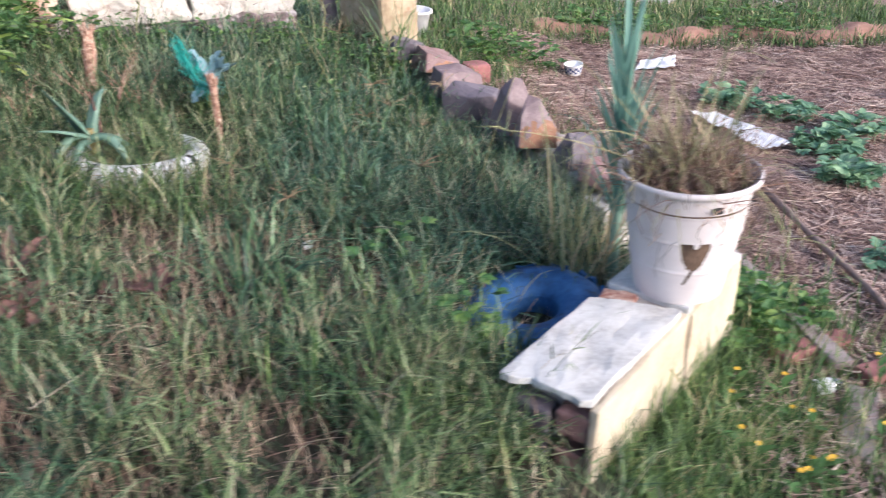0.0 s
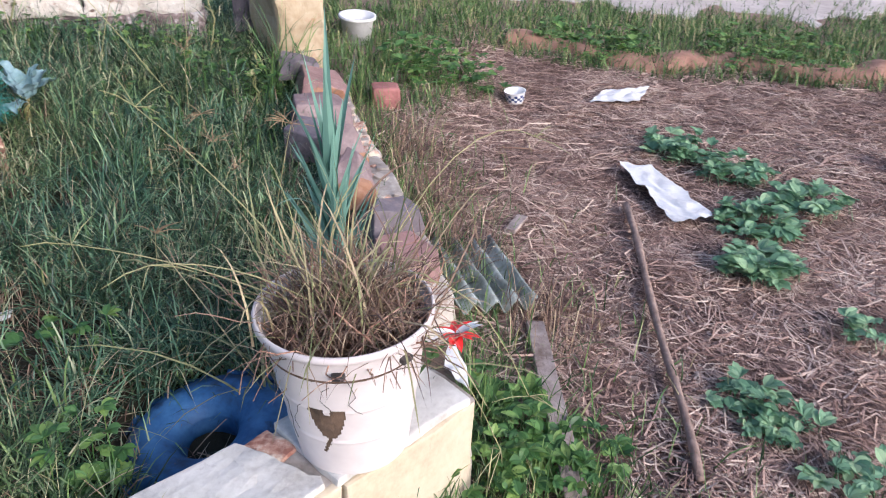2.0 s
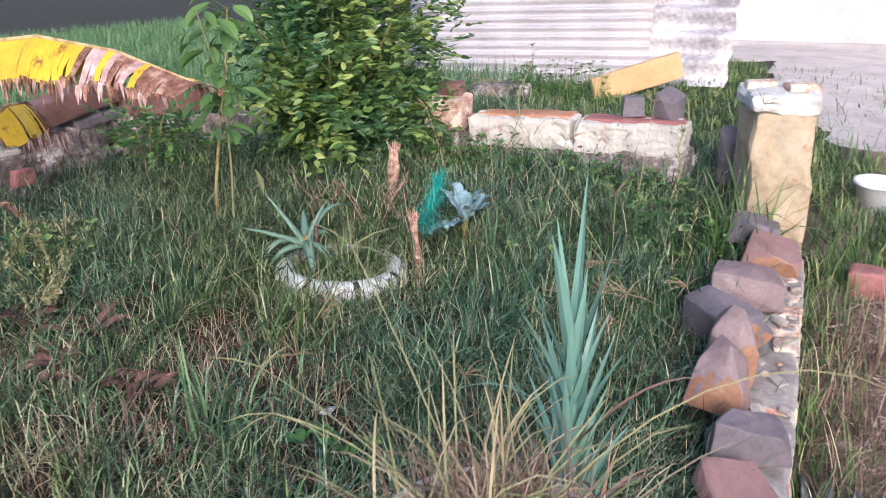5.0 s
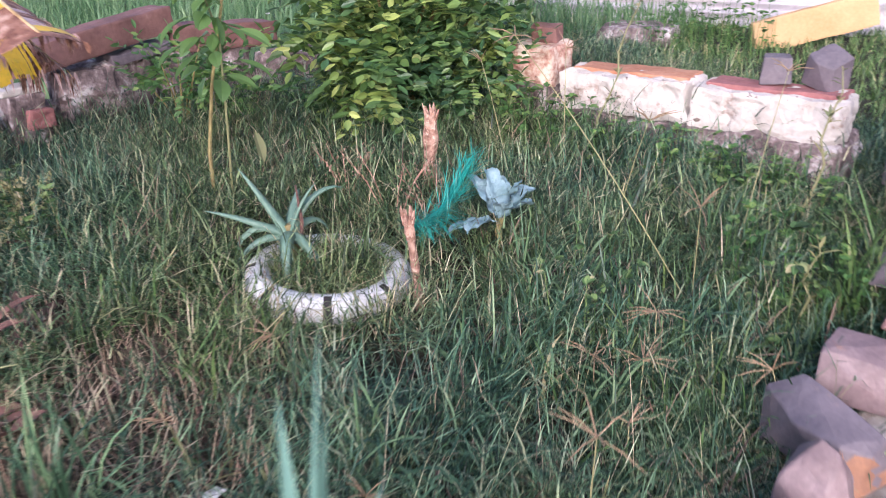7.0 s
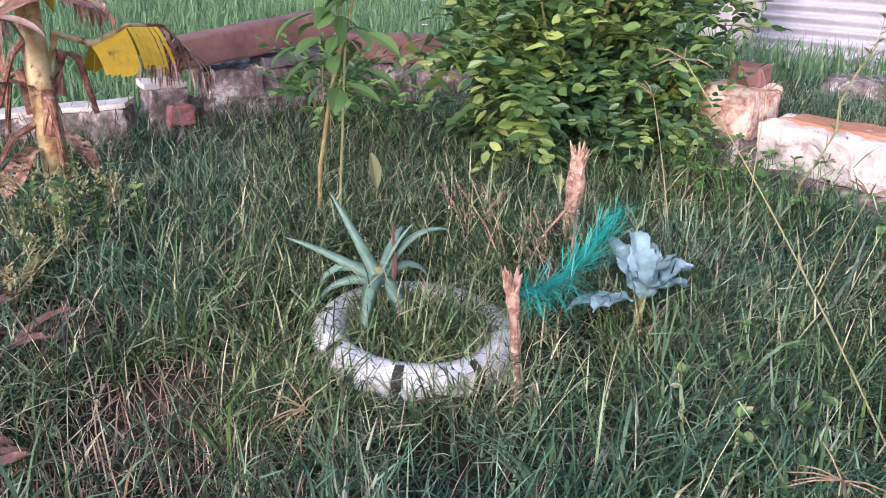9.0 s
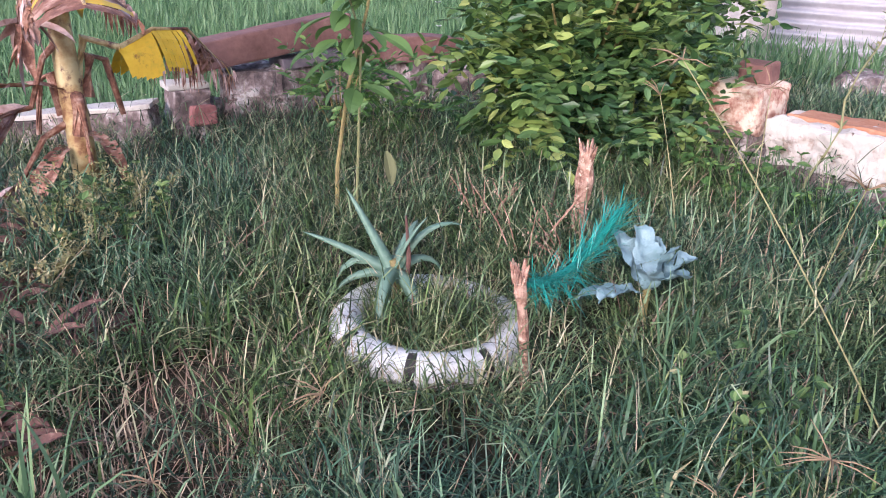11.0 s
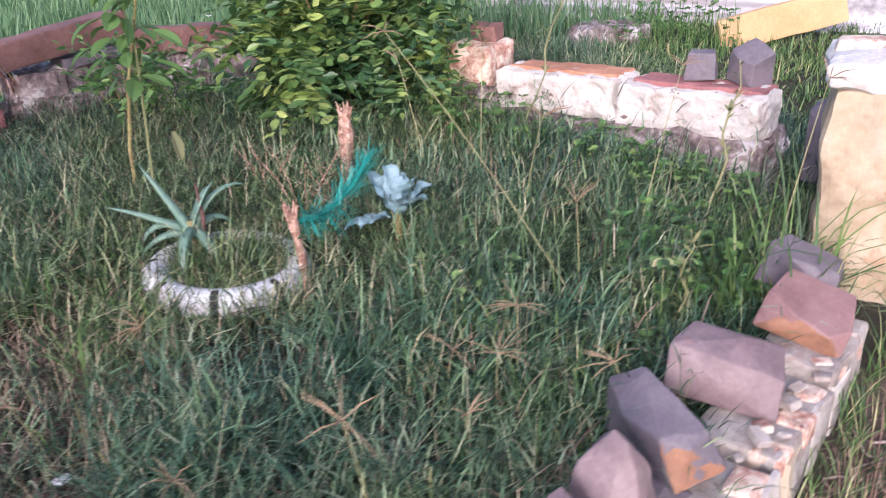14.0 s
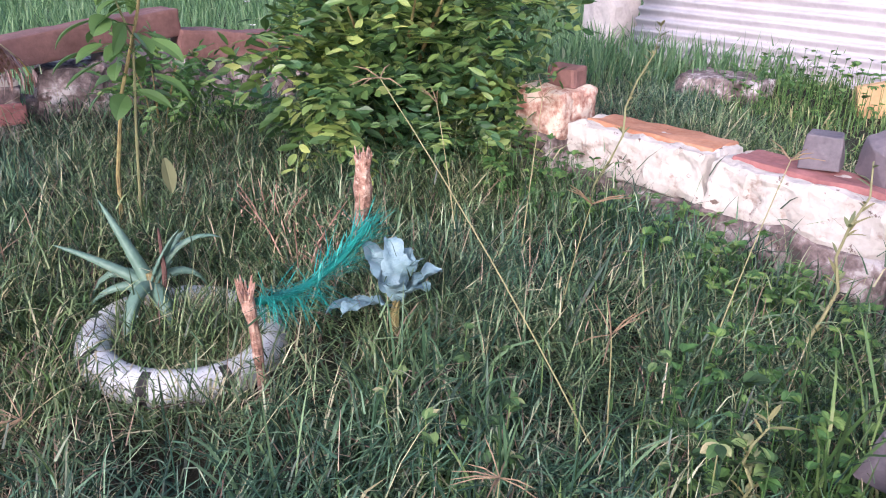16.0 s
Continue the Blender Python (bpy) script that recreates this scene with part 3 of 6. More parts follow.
def bucket():
    t = thing("bucket", BK, "cracked pinkish white plastic bucket planter on the wall stub", "bucket")
    m = Matrix.Translation(BK) @ pose(0, 0, 0, 1.5, -1.0, 0)
    H, steps, rows = 0.35, 216, 96
    prof = []
    for i in range(rows + 1):
        s = i / rows
        r = 0.122 + 0.052 * s + (0.006 if s > 0.955 else 0) + (0.0022 if abs(s - 0.30) < 0.012 or abs(s - 0.56) < 0.012 or abs(s - 0.80) < 0.012 else 0)
        prof.append((r, H * s))
    face = math.atan2(-0.98, -0.05)

    def hole(k, i):
        a = (k + 0.5) / steps * math.tau - face
        a = (a + math.pi) % math.tau - math.pi
        x, z = a * 0.14, (i + 0.5) / rows * H
        jag = 0.003 * noise.noise(Vector((k * 0.4, i * 0.4, 0)))
        q = (z - 0.115) / 0.085
        half = 0.042 * math.sqrt(max(0.0, q)) * (1.15 - 0.25 * q) + jag
        notch = q > 0.92 - 0.5 * (abs(x - 0.002) / 0.047 - 0.45) ** 2
        big = 0 < q < 1 and abs(x) < half and not (q > 0.84 and abs(x) < 0.006) and not (notch and abs(x) > 0.036)
        slit = abs(x + 0.016 - (z - 0.075) * 0.4) < 0.0045 and 0.07 < z < 0.125
        return big or slit

    outer = lathe(prof, m, steps, hole)
    inner = lathe([(r - 0.0035, z) for r, z in prof], m, steps, hole)
    rim = lathe([(prof[-1][0] - 0.0035, H), (prof[-1][0] - 0.001, H + 0.004), (prof[-1][0] + 0.004, H + 0.002), (prof[-1][0] + 0.005, H - 0.012), (prof[-1][0], H - 0.014)], m, steps)
    foot = lathe([(0.0, 0.004), (0.118, 0.004), (0.122, 0.0)], m, steps)
    part("body", join(outer, inner, foot), M_BUCKET, t, "pinkish white plastic with a heart-shaped break", True)
    part("rim", rim, M_BUCKET, t, smooth=True)
    part("soil", lathe([(0.0, 0.30), (0.08, 0.302), (0.168, 0.285), (0.160, 0.27), (0.135, 0.10), (0.12, 0.02)], m, 40, wave=0.01), M_SOIL, t, "dry brown potting soil")
    for a, z in ((face + 0.22, 0.303), (face + 1.05, 0.30)):
        p = m @ Vector((0.168 * math.cos(a), 0.168 * math.sin(a), z))
        part("handle_lug", rough_box((0.022, 0.026, 0.014), Matrix.Translation(p) @ pose(0, 0, 0, 0, 0, math.degrees(a)), 1, 0.003, 40, a, 0.004), M_DARK, t, "dark broken lug")
    # thin cracks and trailing roots down the side
    g = random.Random(5)
    for k in range(4):
        a = face + g.uniform(-1.2, 1.2)
        z = g.uniform(0.18, 0.34)
        pts = []
        for i in range(6):
            r = 0.122 + 0.052 * z / H + 0.0045
            pts.append(m @ Vector((r * math.cos(a), r * math.sin(a), z)))
            a += g.uniform(-0.10, 0.10)
            z = max(0.03, z - g.uniform(0.008, 0.03))
        part("root", tube(pts, 0.0007, 4), M_DARK, t)


bucket()
blades("dried_grass_clump", np.array([BK.x, BK.y]) + np.random.default_rng(8).normal(0, 0.065, (1000, 2)).clip(-0.135, 0.135), np.random.default_rng(9).uniform(0.05, 0.17, 1000), 0.0034, M_DRY, 10, 0.85, 0.9, 4,
       "dense withered brown grass growing in the bucket", "plant", BK.z + 0.27, 0.10, (0.2, 1.9))
blades("dry_twig_clump", np.array([BK.x + 0.05, BK.y + 0.03]) + np.random.default_rng(61).normal(0, 0.06, (190, 2)).clip(-0.12, 0.12), np.random.default_rng(62).uniform(0.12, 0.29, 190), 0.0038, M_DRY, 63, 0.85, 0.9, 5,
       "longer brown twigs and stalks bent over the bucket's rim", "plant", BK.z + 0.29, 0.06, (0.3, 1.3))
blades("green_grass_clump", np.array([BK.x - 0.03, BK.y]) + np.random.default_rng(11).normal(0, 0.07, (150, 2)).clip(-0.14, 0.14), np.random.default_rng(12).uniform(0.14, 0.42, 150), 0.0050, M_STALK, 13, 0.75, 1.0, 6,
       "yellowish green grass blades arching out of the bucket", "plant", BK.z + 0.29)


def twig_tangle():
    """Crooked dead stalks that lie over one another in all directions."""
    t = thing("dead_stalk_tangle", BK + Vector((0, 0, 0.26)), "tangle of crooked dead brown stalks in the bucket", "plant")
    g = random.Random(88)
    for k in range(230):
        a, r = g.uniform(0, math.tau), 0.135 * math.sqrt(g.random())
        q = Vector((BK.x + r * math.cos(a), BK.y + r * math.sin(a), BK.z + 0.26))
        d = Vector((g.gauss(0.12, 0.6), g.gauss(0.1, 0.6), g.uniform(0.5, 1.2))).normalized()
        pts, n = [q], g.randint(4, 6)
        for i in range(n):
            q = q + d * g.uniform(0.030, 0.058)
            d = (d + Vector((g.gauss(0, 0.34), g.gauss(0, 0.34), g.gauss(-0.16, 0.25)))).normalized()
            pts.append(q.copy())
        rr = g.uniform(0.0012, 0.0026)
        part("stalk", tube(pts, [rr * (1.1 - 0.6 * i / n) for i in range(n + 1)], 5), M_DRY if k % 3 else M_STAKE, t)


twig_tangle()


def seed_stalk(name, base, tip, sag, label, head=7, radius=0.0018, spread=0.09):
    """A long grass stalk with a head of radiating spikes."""
    t = thing(name, base, label, "grass stalk", "seed stalks")
    b, e = Vector(base), Vector(tip)
    pts = [b.lerp(e, s) + Vector((0, 0, sag * 4 * s * (1 - s))) for s in [i / 8 for i in range(9)]]
    part("stem", tube(pts, [radius * (1.3 - 0.6 * i / 8) for i in range(9)], 5), M_STALK, t)
    g = random.Random(int(abs(b.x * 977 + b.y * 131 + e.z * 53)))
    d = (pts[-1] - pts[-2]).normalized()
    for k in range(head):
        q = (d * 0.35 + Vector((g.uniform(-1, 1), g.uniform(-1, 1), g.uniform(-0.45, 0.6)))).normalized()
        ln = spread * g.uniform(0.7, 1.1)
        part("spike", tube([pts[-1], pts[-1] + q * ln * 0.5, pts[-1] + q * ln + Vector((0, 0, -0.012))], [radius * 0.7, radius, radius * 0.4], 4), M_HEAD if label.startswith("dry") else M_STALK, t)


bx, by, bz = BK
for tip, sag in (((bx - 0.42, by + 0.05, bz + 0.72), 0.03), ((bx + 0.34, by + 0.62, bz + 0.50), 0.16), ((bx - 0.50, by - 0.12, bz + 0.50), 0.03), ((bx + 0.33, by - 0.02, bz + 0.02), 0.14), ((bx + 0.38, by + 0.10, bz + 0.08), 0.2), ((bx - 0.3, by - 0.2, bz + 0.52), 0.05)):
    seed_stalk("seed_stalk", (bx, by, bz + 0.29), tip, sag, "long pale grass stalk leaning out of the bucket", 5, 0.0014, 0.10)


def flower():
    p = Vector((1.075, 1.87, 0.345))
    t = thing("artificial_flower", p, "red and white artificial flower lying behind the bucket", "flower")
    h = Vector((1.085, 1.876, 0.49))
    part("stem", tube([p + Vector((-0.08, 0.0, 0.02)), p + Vector((-0.04, 0.0, 0.09)), h], 0.004, 6), M_FRESH, t, "green stem")
    g = random.Random(2)
    for k in range(16):
        bm = bmesh.new()
        a = k * 2.4
        strip_leaf(bm, h, (math.cos(a), math.sin(a), g.uniform(-0.4, 0.7)), g.uniform(0.05, 0.075), 0.026, 0.5, 5, 0.3)
        part("petal", bm, M_WHITE if k % 4 == 0 else M_RED, t)
    for a in (2.6, 3.3):
        bm = bmesh.new()
        strip_leaf(bm, p + Vector((-0.03, 0, 0.08)), (math.cos(a), math.sin(a), 0.2), 0.09, 0.035, 0.4, 5, 0.2, shape=ovate)
        part("leaf", bm, M_FRESH, t)


flower()


def tyre(name, c, R, r, tilt, material, label, treads=0, squash=1.0, bare=()):
    """A tyre lying on the ground: a hollow torus with its tread blocks as parts."""
    t = thing(name, c, label, "tyre")
    m = Matrix.Translation(c) @ pose(0, 0, 0, *tilt)
    prof = []
    for k in range(15):
        a = math.radians(-205 + k * (410 / 14))
        prof.append((R - r + r * math.cos(a) * 1.0, r * squash * math.sin(a)))
    part("carcass", lathe(prof, m, 64), material, t, smooth=True)
    for k in range(treads):
        a = k / treads * math.tau
        q = m @ Matrix.Rotation(a, 4, "Z") @ Matrix.Translation((R - 0.002, 0, 0))
        part("tread_block", rough_box((0.014 if r > 0.06 else 0.006, R * math.tau / treads * (0.72 if r > 0.06 else 0.9), r * 1.2), q @ pose(0, 0, 0, (18 if k % 2 else -18) if r > 0.06 else 8), 0, 0.001, 20, k, 0.003), material, t)
    for a0, a1 in bare:
        bm = lathe([(x + (0.0018 if x > R - r else 0.0), z) for x, z in prof[3:12]], m, 64, lambda k, i: not a0 <= k <= a1)
        part("bare_rubber", bm, M_DARK, t, "patch of bare dark rubber", True)
    return t


tyre("painted_tyre", (0.50, 1.74, 0.175), 0.225, 0.08, (6, -8, 0), M_BLUETYRE, "blue painted old tyre half sunk in grass", 26)
tyre("painted_tyre", (-0.93, 2.54, 0.418), 0.265, 0.046, (-3, 3, 0), M_WHITETYRE, "white painted tyre ring around an aloe", 0, 1.0, ((4, 4), (20, 20), (33, 33), (44, 44), (52, 52), (60, 60)))


def blade_plant():
    p = Vector((0.775, 1.975, gz(0.775, 1.975) + 0.01))
    t = thing("blade_leaved_plant", p, "tall blue-green plant with upright sword-shaped leaves", "plant")
    h = 0.84 - p.z
    part("stem", tube([p, p + Vector((0.0, 0.0, h * 0.5)), p + Vector((-0.005, 0.01, h))], [0.018, 0.016, 0.012], 8), M_BLUEGREEN, t)
    g = random.Random(31)
    for k in range(46):
        a, s = k * 2.4, k / 46
        base = p + Vector((-0.005 * s, 0.01 * s, h * (0.35 + 0.65 * s)))
        sp = 0.50 - 0.26 * s + g.uniform(-0.16, 0.10)
        bm = bmesh.new()
        strip_leaf(bm, base, (math.cos(a) * sp - 0.03 + g.gauss(0, 0.07), math.sin(a) * sp + 0.04 + g.gauss(0, 0.07), 1.0), g.uniform(0.18, 0.34) + 0.04 * s, g.uniform(0.024, 0.042), g.uniform(0.0, 1.0) * (1.15 - s), 9, 0.4, shape=lambda u: min(1.0, 0.75 + u) * (1 - u) ** 0.85 + 0.02, twist=g.uniform(-0.4, 0.4))
        part("leaf", bm, M_BLUEGREEN, t)
    for k in range(7):
        a = g.uniform(0, math.tau)
        bm = bmesh.new()
        strip_leaf(bm, p + Vector((0, 0, h * (0.4 + 0.07 * k))), (math.cos(a) * 0.8, math.sin(a) * 0.8, 0.8), g.uniform(0.20, 0.32), 0.010, 1.4, 8, 0.4, 0.8, twist=g.uniform(-1.5, 1.5))
        part("leaf", bm, M_DRY if k % 2 else M_BLUEGREEN, t, "thin curling leaf with a dry tip")


blade_plant()


# ---- garden wall and its stones ----
def along(s, off=0.0, z=0.0):
    """A point on the garden wall: s from 0 (near end) to 1 (pillar); off: metres from the yard side into the plot."""
    a, b = Vector((1.012, 2.42, 0)), Vector((0.217, 4.04, 0))
    d = (b - a).normalized()
    p = a.lerp(b, s) + Vector((-d.y, d.x, 0)) * off
    return Vector((p.x, p.y, z))


GW_YAW = math.degrees(math.atan2(4.04 - 2.42, 0.217 - 1.012))


def garden_wall():
    t = thing("garden_wall", along(0.5, 0.1, 0.1), "ruined low brick garden wall with crumbling grey mortar", "wall")
    secs = ((0.0, 0.095, 0.275, 0.22, M_LIMEWASH), (0.10, 0.33, 0.33, 0.20, M_MORTAR), (0.33, 0.60, 0.345, 0.21, M_MORTAR), (0.61, 0.80, 0.375, 0.20, M_MORTAR), (0.80, 0.97, 0.41, 0.20, M_MORTAR))
    L = 1.804
    for i, (a, b, z, w, mt) in enumerate(secs):
        c = along((a + b) / 2, w / 2, z / 2 - 0.02)
        part("mortar_block", rough_box(((b - a) * L, w, z + 0.02), turned(*c, GW_YAW + (i % 3 - 1) * 1.5), 6, 0.014, 8, i * 3.0, 0.012), mt, t)
    g = random.Random(4)
    for i in range(12):
        s = 0.14 + i * 0.07
        z = 0.268 + 0.10 * s
        c = along(s, 0.032 + g.uniform(0, 0.012), z + g.uniform(-0.01, 0.012))
        part("brick", rough_box((0.085 + g.uniform(-0.02, 0.01), 0.075, 0.06), turned(*c, GW_YAW + g.uniform(-7, 7), g.uniform(-6, 6), g.uniform(-4, 4)), 2, 0.008, 14, i, 0.012), M_PEEL, t)
    for i in range(9):
        s = 0.12 + i * 0.09
        c = along(s, 0.005, 0.20 + 0.1 * s)
        part("plaster_flake", rough_box((0.13, 0.016, 0.12 + g.uniform(0, 0.06)), turned(*c, GW_YAW + g.uniform(-3, 3)), 3, 0.008, 12, i, 0.004), M_LIMEWASH if i % 3 else M_CREAM, t)
    for i in range(34):
        s = g.uniform(0.02, 0.95)
        z = float(np.interp(s, [0.0, 0.095, 0.10, 0.60, 0.61, 0.80, 0.97], [0.275, 0.275, 0.332, 0.347, 0.377, 0.39, 0.41]))
        r = g.uniform(0.015, 0.04)
        c = along(s, g.uniform(0.02, 0.19), z + r * 0.02)
        part("mortar_crumb", rough_box((r * 1.5, r, r * 0.6), turned(*c, g.uniform(0, 180), g.uniform(-12, 12), g.uniform(-12, 12)), 2, 0.005, 25, i, 0.004), M_PEEL if i % 9 == 0 else M_MORTAR, t)


garden_wall()


FORMS = {
    "block": ((-1, -0.9, -1), (0.95, -1, -1), (1, 0.9, -1), (-0.9, 1, -1), (-0.95, -0.7, 0.7), (0.1, -0.95, 0.55), (0.9, -0.55, 0.35), (0.95, 0.8, 0.75), (-0.7, 0.85, 1), (0.15, 0.2, 0.95), (-0.35, -1, 0.1)),
    "wedge": ((-1, -0.8, -0.8), (0.8, -1, -1), (1, 0.8, -1), (-0.8, 1, -0.9), (-1, -0.5, 0.75), (-0.6, 0.9, 0.95), (0.75, 0.85, 0.6), (1, -0.55, 0.0), (0.55, -1, -0.15), (-0.3, -0.95, 0.25)),
    "spike": ((-0.9, -0.9, -1), (0.9, -0.8, -1), (1, 0.8, -1), (-0.8, 1, -1), (-0.75, -0.3, 0.3), (0.85, -0.6, -0.1), (0.55, 0.5, 0.35), (-0.3, 0.15, 1), (0.05, -0.05, 0.92), (-0.55, 0.6, 0.5), (0.1, -0.85, 0.0)),
    "slab": ((-1, -0.8, -1), (0.9, -1, -1), (1, 0.7, -0.9), (-0.9, 0.9, -1), (-0.95, -0.4, 0.9), (-0.5, 0.5, 1), (0.55, -0.85, 0.35), (0.95, -0.3, 0.1), (0.85, 0.6, 0.3), (-0.2, -0.95, 0.6)),
    "cube": ((-1, -1, -1), (1, -1, -1), (1, 1, -1), (-1, 1, -1), (-0.9, -0.95, 0.9), (0.95, -0.9, 0.85), (0.9, 0.95, 1), (-0.95, 0.9, 0.95)),
}


def stone(name, c, size, yaw, material, label, seed, tilt=(0, 0), form="block", group="stones on the garden wall", cleft=None):
    """An angular broken stone: flat cleaved faces with slightly worn edges. cleft: the way its fresh orange break faces."""
    g = random.Random(seed)
    bm = bmesh.new()
    for q in FORMS[form]:
        bm.verts.new(Vector([(k + g.uniform(-0.12, 0.12)) * w * 0.43 for k, w in zip(q, size)]))
    bmesh.ops.convex_hull(bm, input=bm.verts)
    bmesh.ops.delete(bm, geom=[v for v in bm.verts if not v.link_faces], context="VERTS")
    bmesh.ops.dissolve_limit(bm, angle_limit=math.radians(9), verts=bm.verts, edges=bm.edges)
    bmesh.ops.bevel(bm, geom=bm.edges[:], offset=0.0045, segments=2, affect="EDGES", profile=0.5)
    bmesh.ops.triangulate(bm, faces=bm.faces[:])
    for k in range(2):
        bmesh.ops.subdivide_edges(bm, edges=[e for e in bm.edges if e.calc_length() > 0.035], cuts=1)
        bmesh.ops.triangulate(bm, faces=bm.faces[:])
    bmesh.ops.transform(bm, matrix=pose(0, 0, 0, tilt[0], tilt[1], yaw), verts=bm.verts)
    bmesh.ops.translate(bm, vec=c, verts=bm.verts)
    bm.normal_update()
    if cleft:
        way = Vector(cleft).normalized()
        for f in bm.faces:
            f.material_index = 1 if f.normal.dot(way) + 0.12 * noise.noise(f.calc_center_median() * 40) > 0.84 and f.calc_center_median().z < c[2] + 0.01 else 0
    wobble(bm, 0.004, 22, seed)
    ob = solid(name, bm, material, label, "stone", group)
    if cleft:
        ob.data.materials.append(M_CLEFT)
    return ob


STONES = (
    ((0.20, 3.815, 0.462), (0.27, 0.22, 0.14), 35, M_STONE_RED, 3, (0, 8), "wedge", (0.75, -0.6, -0.1)),
    ((0.29, 3.47, 0.448), (0.30, 0.19, 0.17), 40, M_STONE, 11, (0, 4), "block", None),
    ((0.37, 3.215, 0.43), (0.34, 0.17, 0.18), -2, M_STONE_DARK, 7, (12, -6), "slab", (0.8, -0.55, -0.15)),
    ((0.53, 2.985, 0.465), (0.20, 0.20, 0.28), 35, M_STONE, 23, (6, 6), "spike", (0.8, -0.6, 0.0)),
    ((0.60, 2.82, 0.45), (0.21, 0.18, 0.26), 12, M_STONE, 5, (-4, 6), "spike", (0.45, -0.9, 0.0)),
    ((0.755, 2.69, 0.39), (0.24, 0.17, 0.14), 50, M_STONE_DARK, 31, (8, 0), "slab", None),
    ((0.85, 2.49, 0.335), (0.24, 0.18, 0.12), -25, M_STONE_RED, 17, (-6, 8), "wedge", None),
    ((0.03, 3.96, 0.50), (0.24, 0.18, 0.14), 30, M_STONE_DARK, 41, (0, 6), "slab", None),
    ((0.22, 3.84, 0.335), (0.19, 0.17, 0.13), 25, M_STONE_DARK, 43, (0, 0), "cube", (0.75, -0.6, 0.0)),
    ((0.46, 3.14, 0.30), (0.16, 0.14, 0.11), 20, M_STONE_DARK, 47, (0, 0), "block", None),
)
for c, size, yaw, mt, seed, tilt, form, cleft in STONES:
    lab = {"red_stone": "angular reddish stone with an orange edge on the wall", "slate_stone": "angular dark slate-grey stone lying on the garden wall", "purple_brown_stone": "angular purplish brown stone lying on the garden wall"}[mt.name]
    stone("stone", c, size, yaw, mt, lab, seed, tilt, form, cleft=cleft)


def pillar():
    c, yaw = Vector((-0.139, 4.377, 0)), 40
    t = thing("pillar", (c.x, c.y, 0.2), "broken cream plastered brick pillar with a grey mortar top", "pillar")
    part("shaft", rough_box((0.26, 0.40, 0.80), turned(c.x, c.y, 0.53, yaw), 18, 0.026, 6, 2.0, 0.03), M_PILLAR, t, "cream plaster, worn")
    part("cap", rough_box((0.280, 0.420, 0.10), turned(c.x, c.y, 0.965, yaw, 0, 1.5), 12, 0.028, 8, 5.0, 0.03), M_PLASTER, t, "rough greyish white mortar")
    for k, (u, v) in enumerate(((-0.07, 0.06), (0.08, -0.05))):
        q = turned(c.x, c.y, 1.018, yaw) @ Vector((u, v, 0))
        part("brick", rough_box((0.13, 0.10, 0.04), turned(q.x, q.y, q.z, yaw + 8 * k), 3, 0.008, 12, k, 0.01), M_PEEL, t)


pillar()

# ---- back wall of fallen limewashed slabs ----
BW_A, BW_B = Vector((-1.69, 3.90, 0)), Vector((-0.61, 4.40, 0))
BW_U = (BW_B - BW_A).normalized()
BW_N = Vector((-BW_U.y, BW_U.x, 0))
BW_YAW = math.degrees(math.atan2(BW_U.y, BW_U.x))


def on_back(s, off, z):
    p = BW_A + BW_U * s + BW_N * off
    return Vector((p.x, p.y, z))


def back_wall():
    t = thing("back_wall", on_back(0.6, 0.1, 0.4), "low wall of fallen brick slabs with flaking white limewash", "wall")
    c = on_back(0.48, 0.13, 0.46)
    part("footing", rough_box((1.42, 0.30, 0.32), turned(*c, BW_YAW), 14, 0.036, 9, 1.0, 0.02), M_RUBBLE, t, "crumbling grey rubble footing")
    for a, b, z, top, lab, ry in ((0.0, 0.60, 0.705, M_ORTOP, "worn orange brick", -0.5), (0.60, 1.19, 0.695, M_REDTOP, "dark red brick", 0.5)):
        c = on_back((a + b) / 2, 0.12, z)
        slab = part("slab", rough_box((b - a - 0.012, 0.235, 0.165), turned(*c, BW_YAW, 0, ry), 26, 0.018, 13, a * 7 + 2, 0.022), M_LIMEWASH, t, "thick flaking white limewash")
        c2 = on_back((a + b) / 2 + 0.01, 0.145, z + 0.080)
        part("exposed_brick", rough_box((b - a - 0.07, 0.165, 0.028), turned(*c2, BW_YAW, 0, ry), 6, 0.009, 12, a * 5, 0.008), top, slab, lab)
    c = on_back(-0.17, 0.12, 0.79)
    part("pier_block", rough_box((0.23, 0.24, 0.19), turned(*c, BW_YAW + 5), 12, 0.016, 9, 9.0, 0.025), M_PEEL, t, "peeling orange and cream brick")
    c = on_back(-0.17, 0.12, 0.60)
    part("pier_block", rough_box((0.26, 0.25, 0.22), turned(*c, BW_YAW - 4), 5, 0.018, 9, 12.0, 0.02), M_RUBBLE, t)


back_wall()
solid("loose_brick", rough_box((0.13, 0.10, 0.075), turned(*on_back(-0.16, 0.16, 0.916), BW_YAW + 12), 3, 0.010, 12, 3.0, 0.014), M_BEAM, "dark red half brick on the wall's end pier", "brick")
stone("cube_stone", on_back(0.88, 0.17, 0.848), (0.13, 0.12, 0.12), BW_YAW + 20, M_STONE_DARK, "dark cube-shaped stone on the fallen wall slab", 51, (0, 0), "cube", "stones on the back wall")
stone("cube_stone", on_back(1.06, 0.20, 0.86), (0.16, 0.13, 0.17), BW_YAW - 25, M_STONE_DARK, "dark pointed stone leaning on a cube-shaped one", 52, (10, 14), "block", "stones on the back wall")
stone("cube_stone", (-0.45, 4.53, 0.65), (0.11, 0.11, 0.34), 20, M_STONE_DARK, "dark upright stone beside the pillar", 53, (0, 0), "block", "stones on the back wall")

# ---- the plot: tyre bed, stakes, plants ----


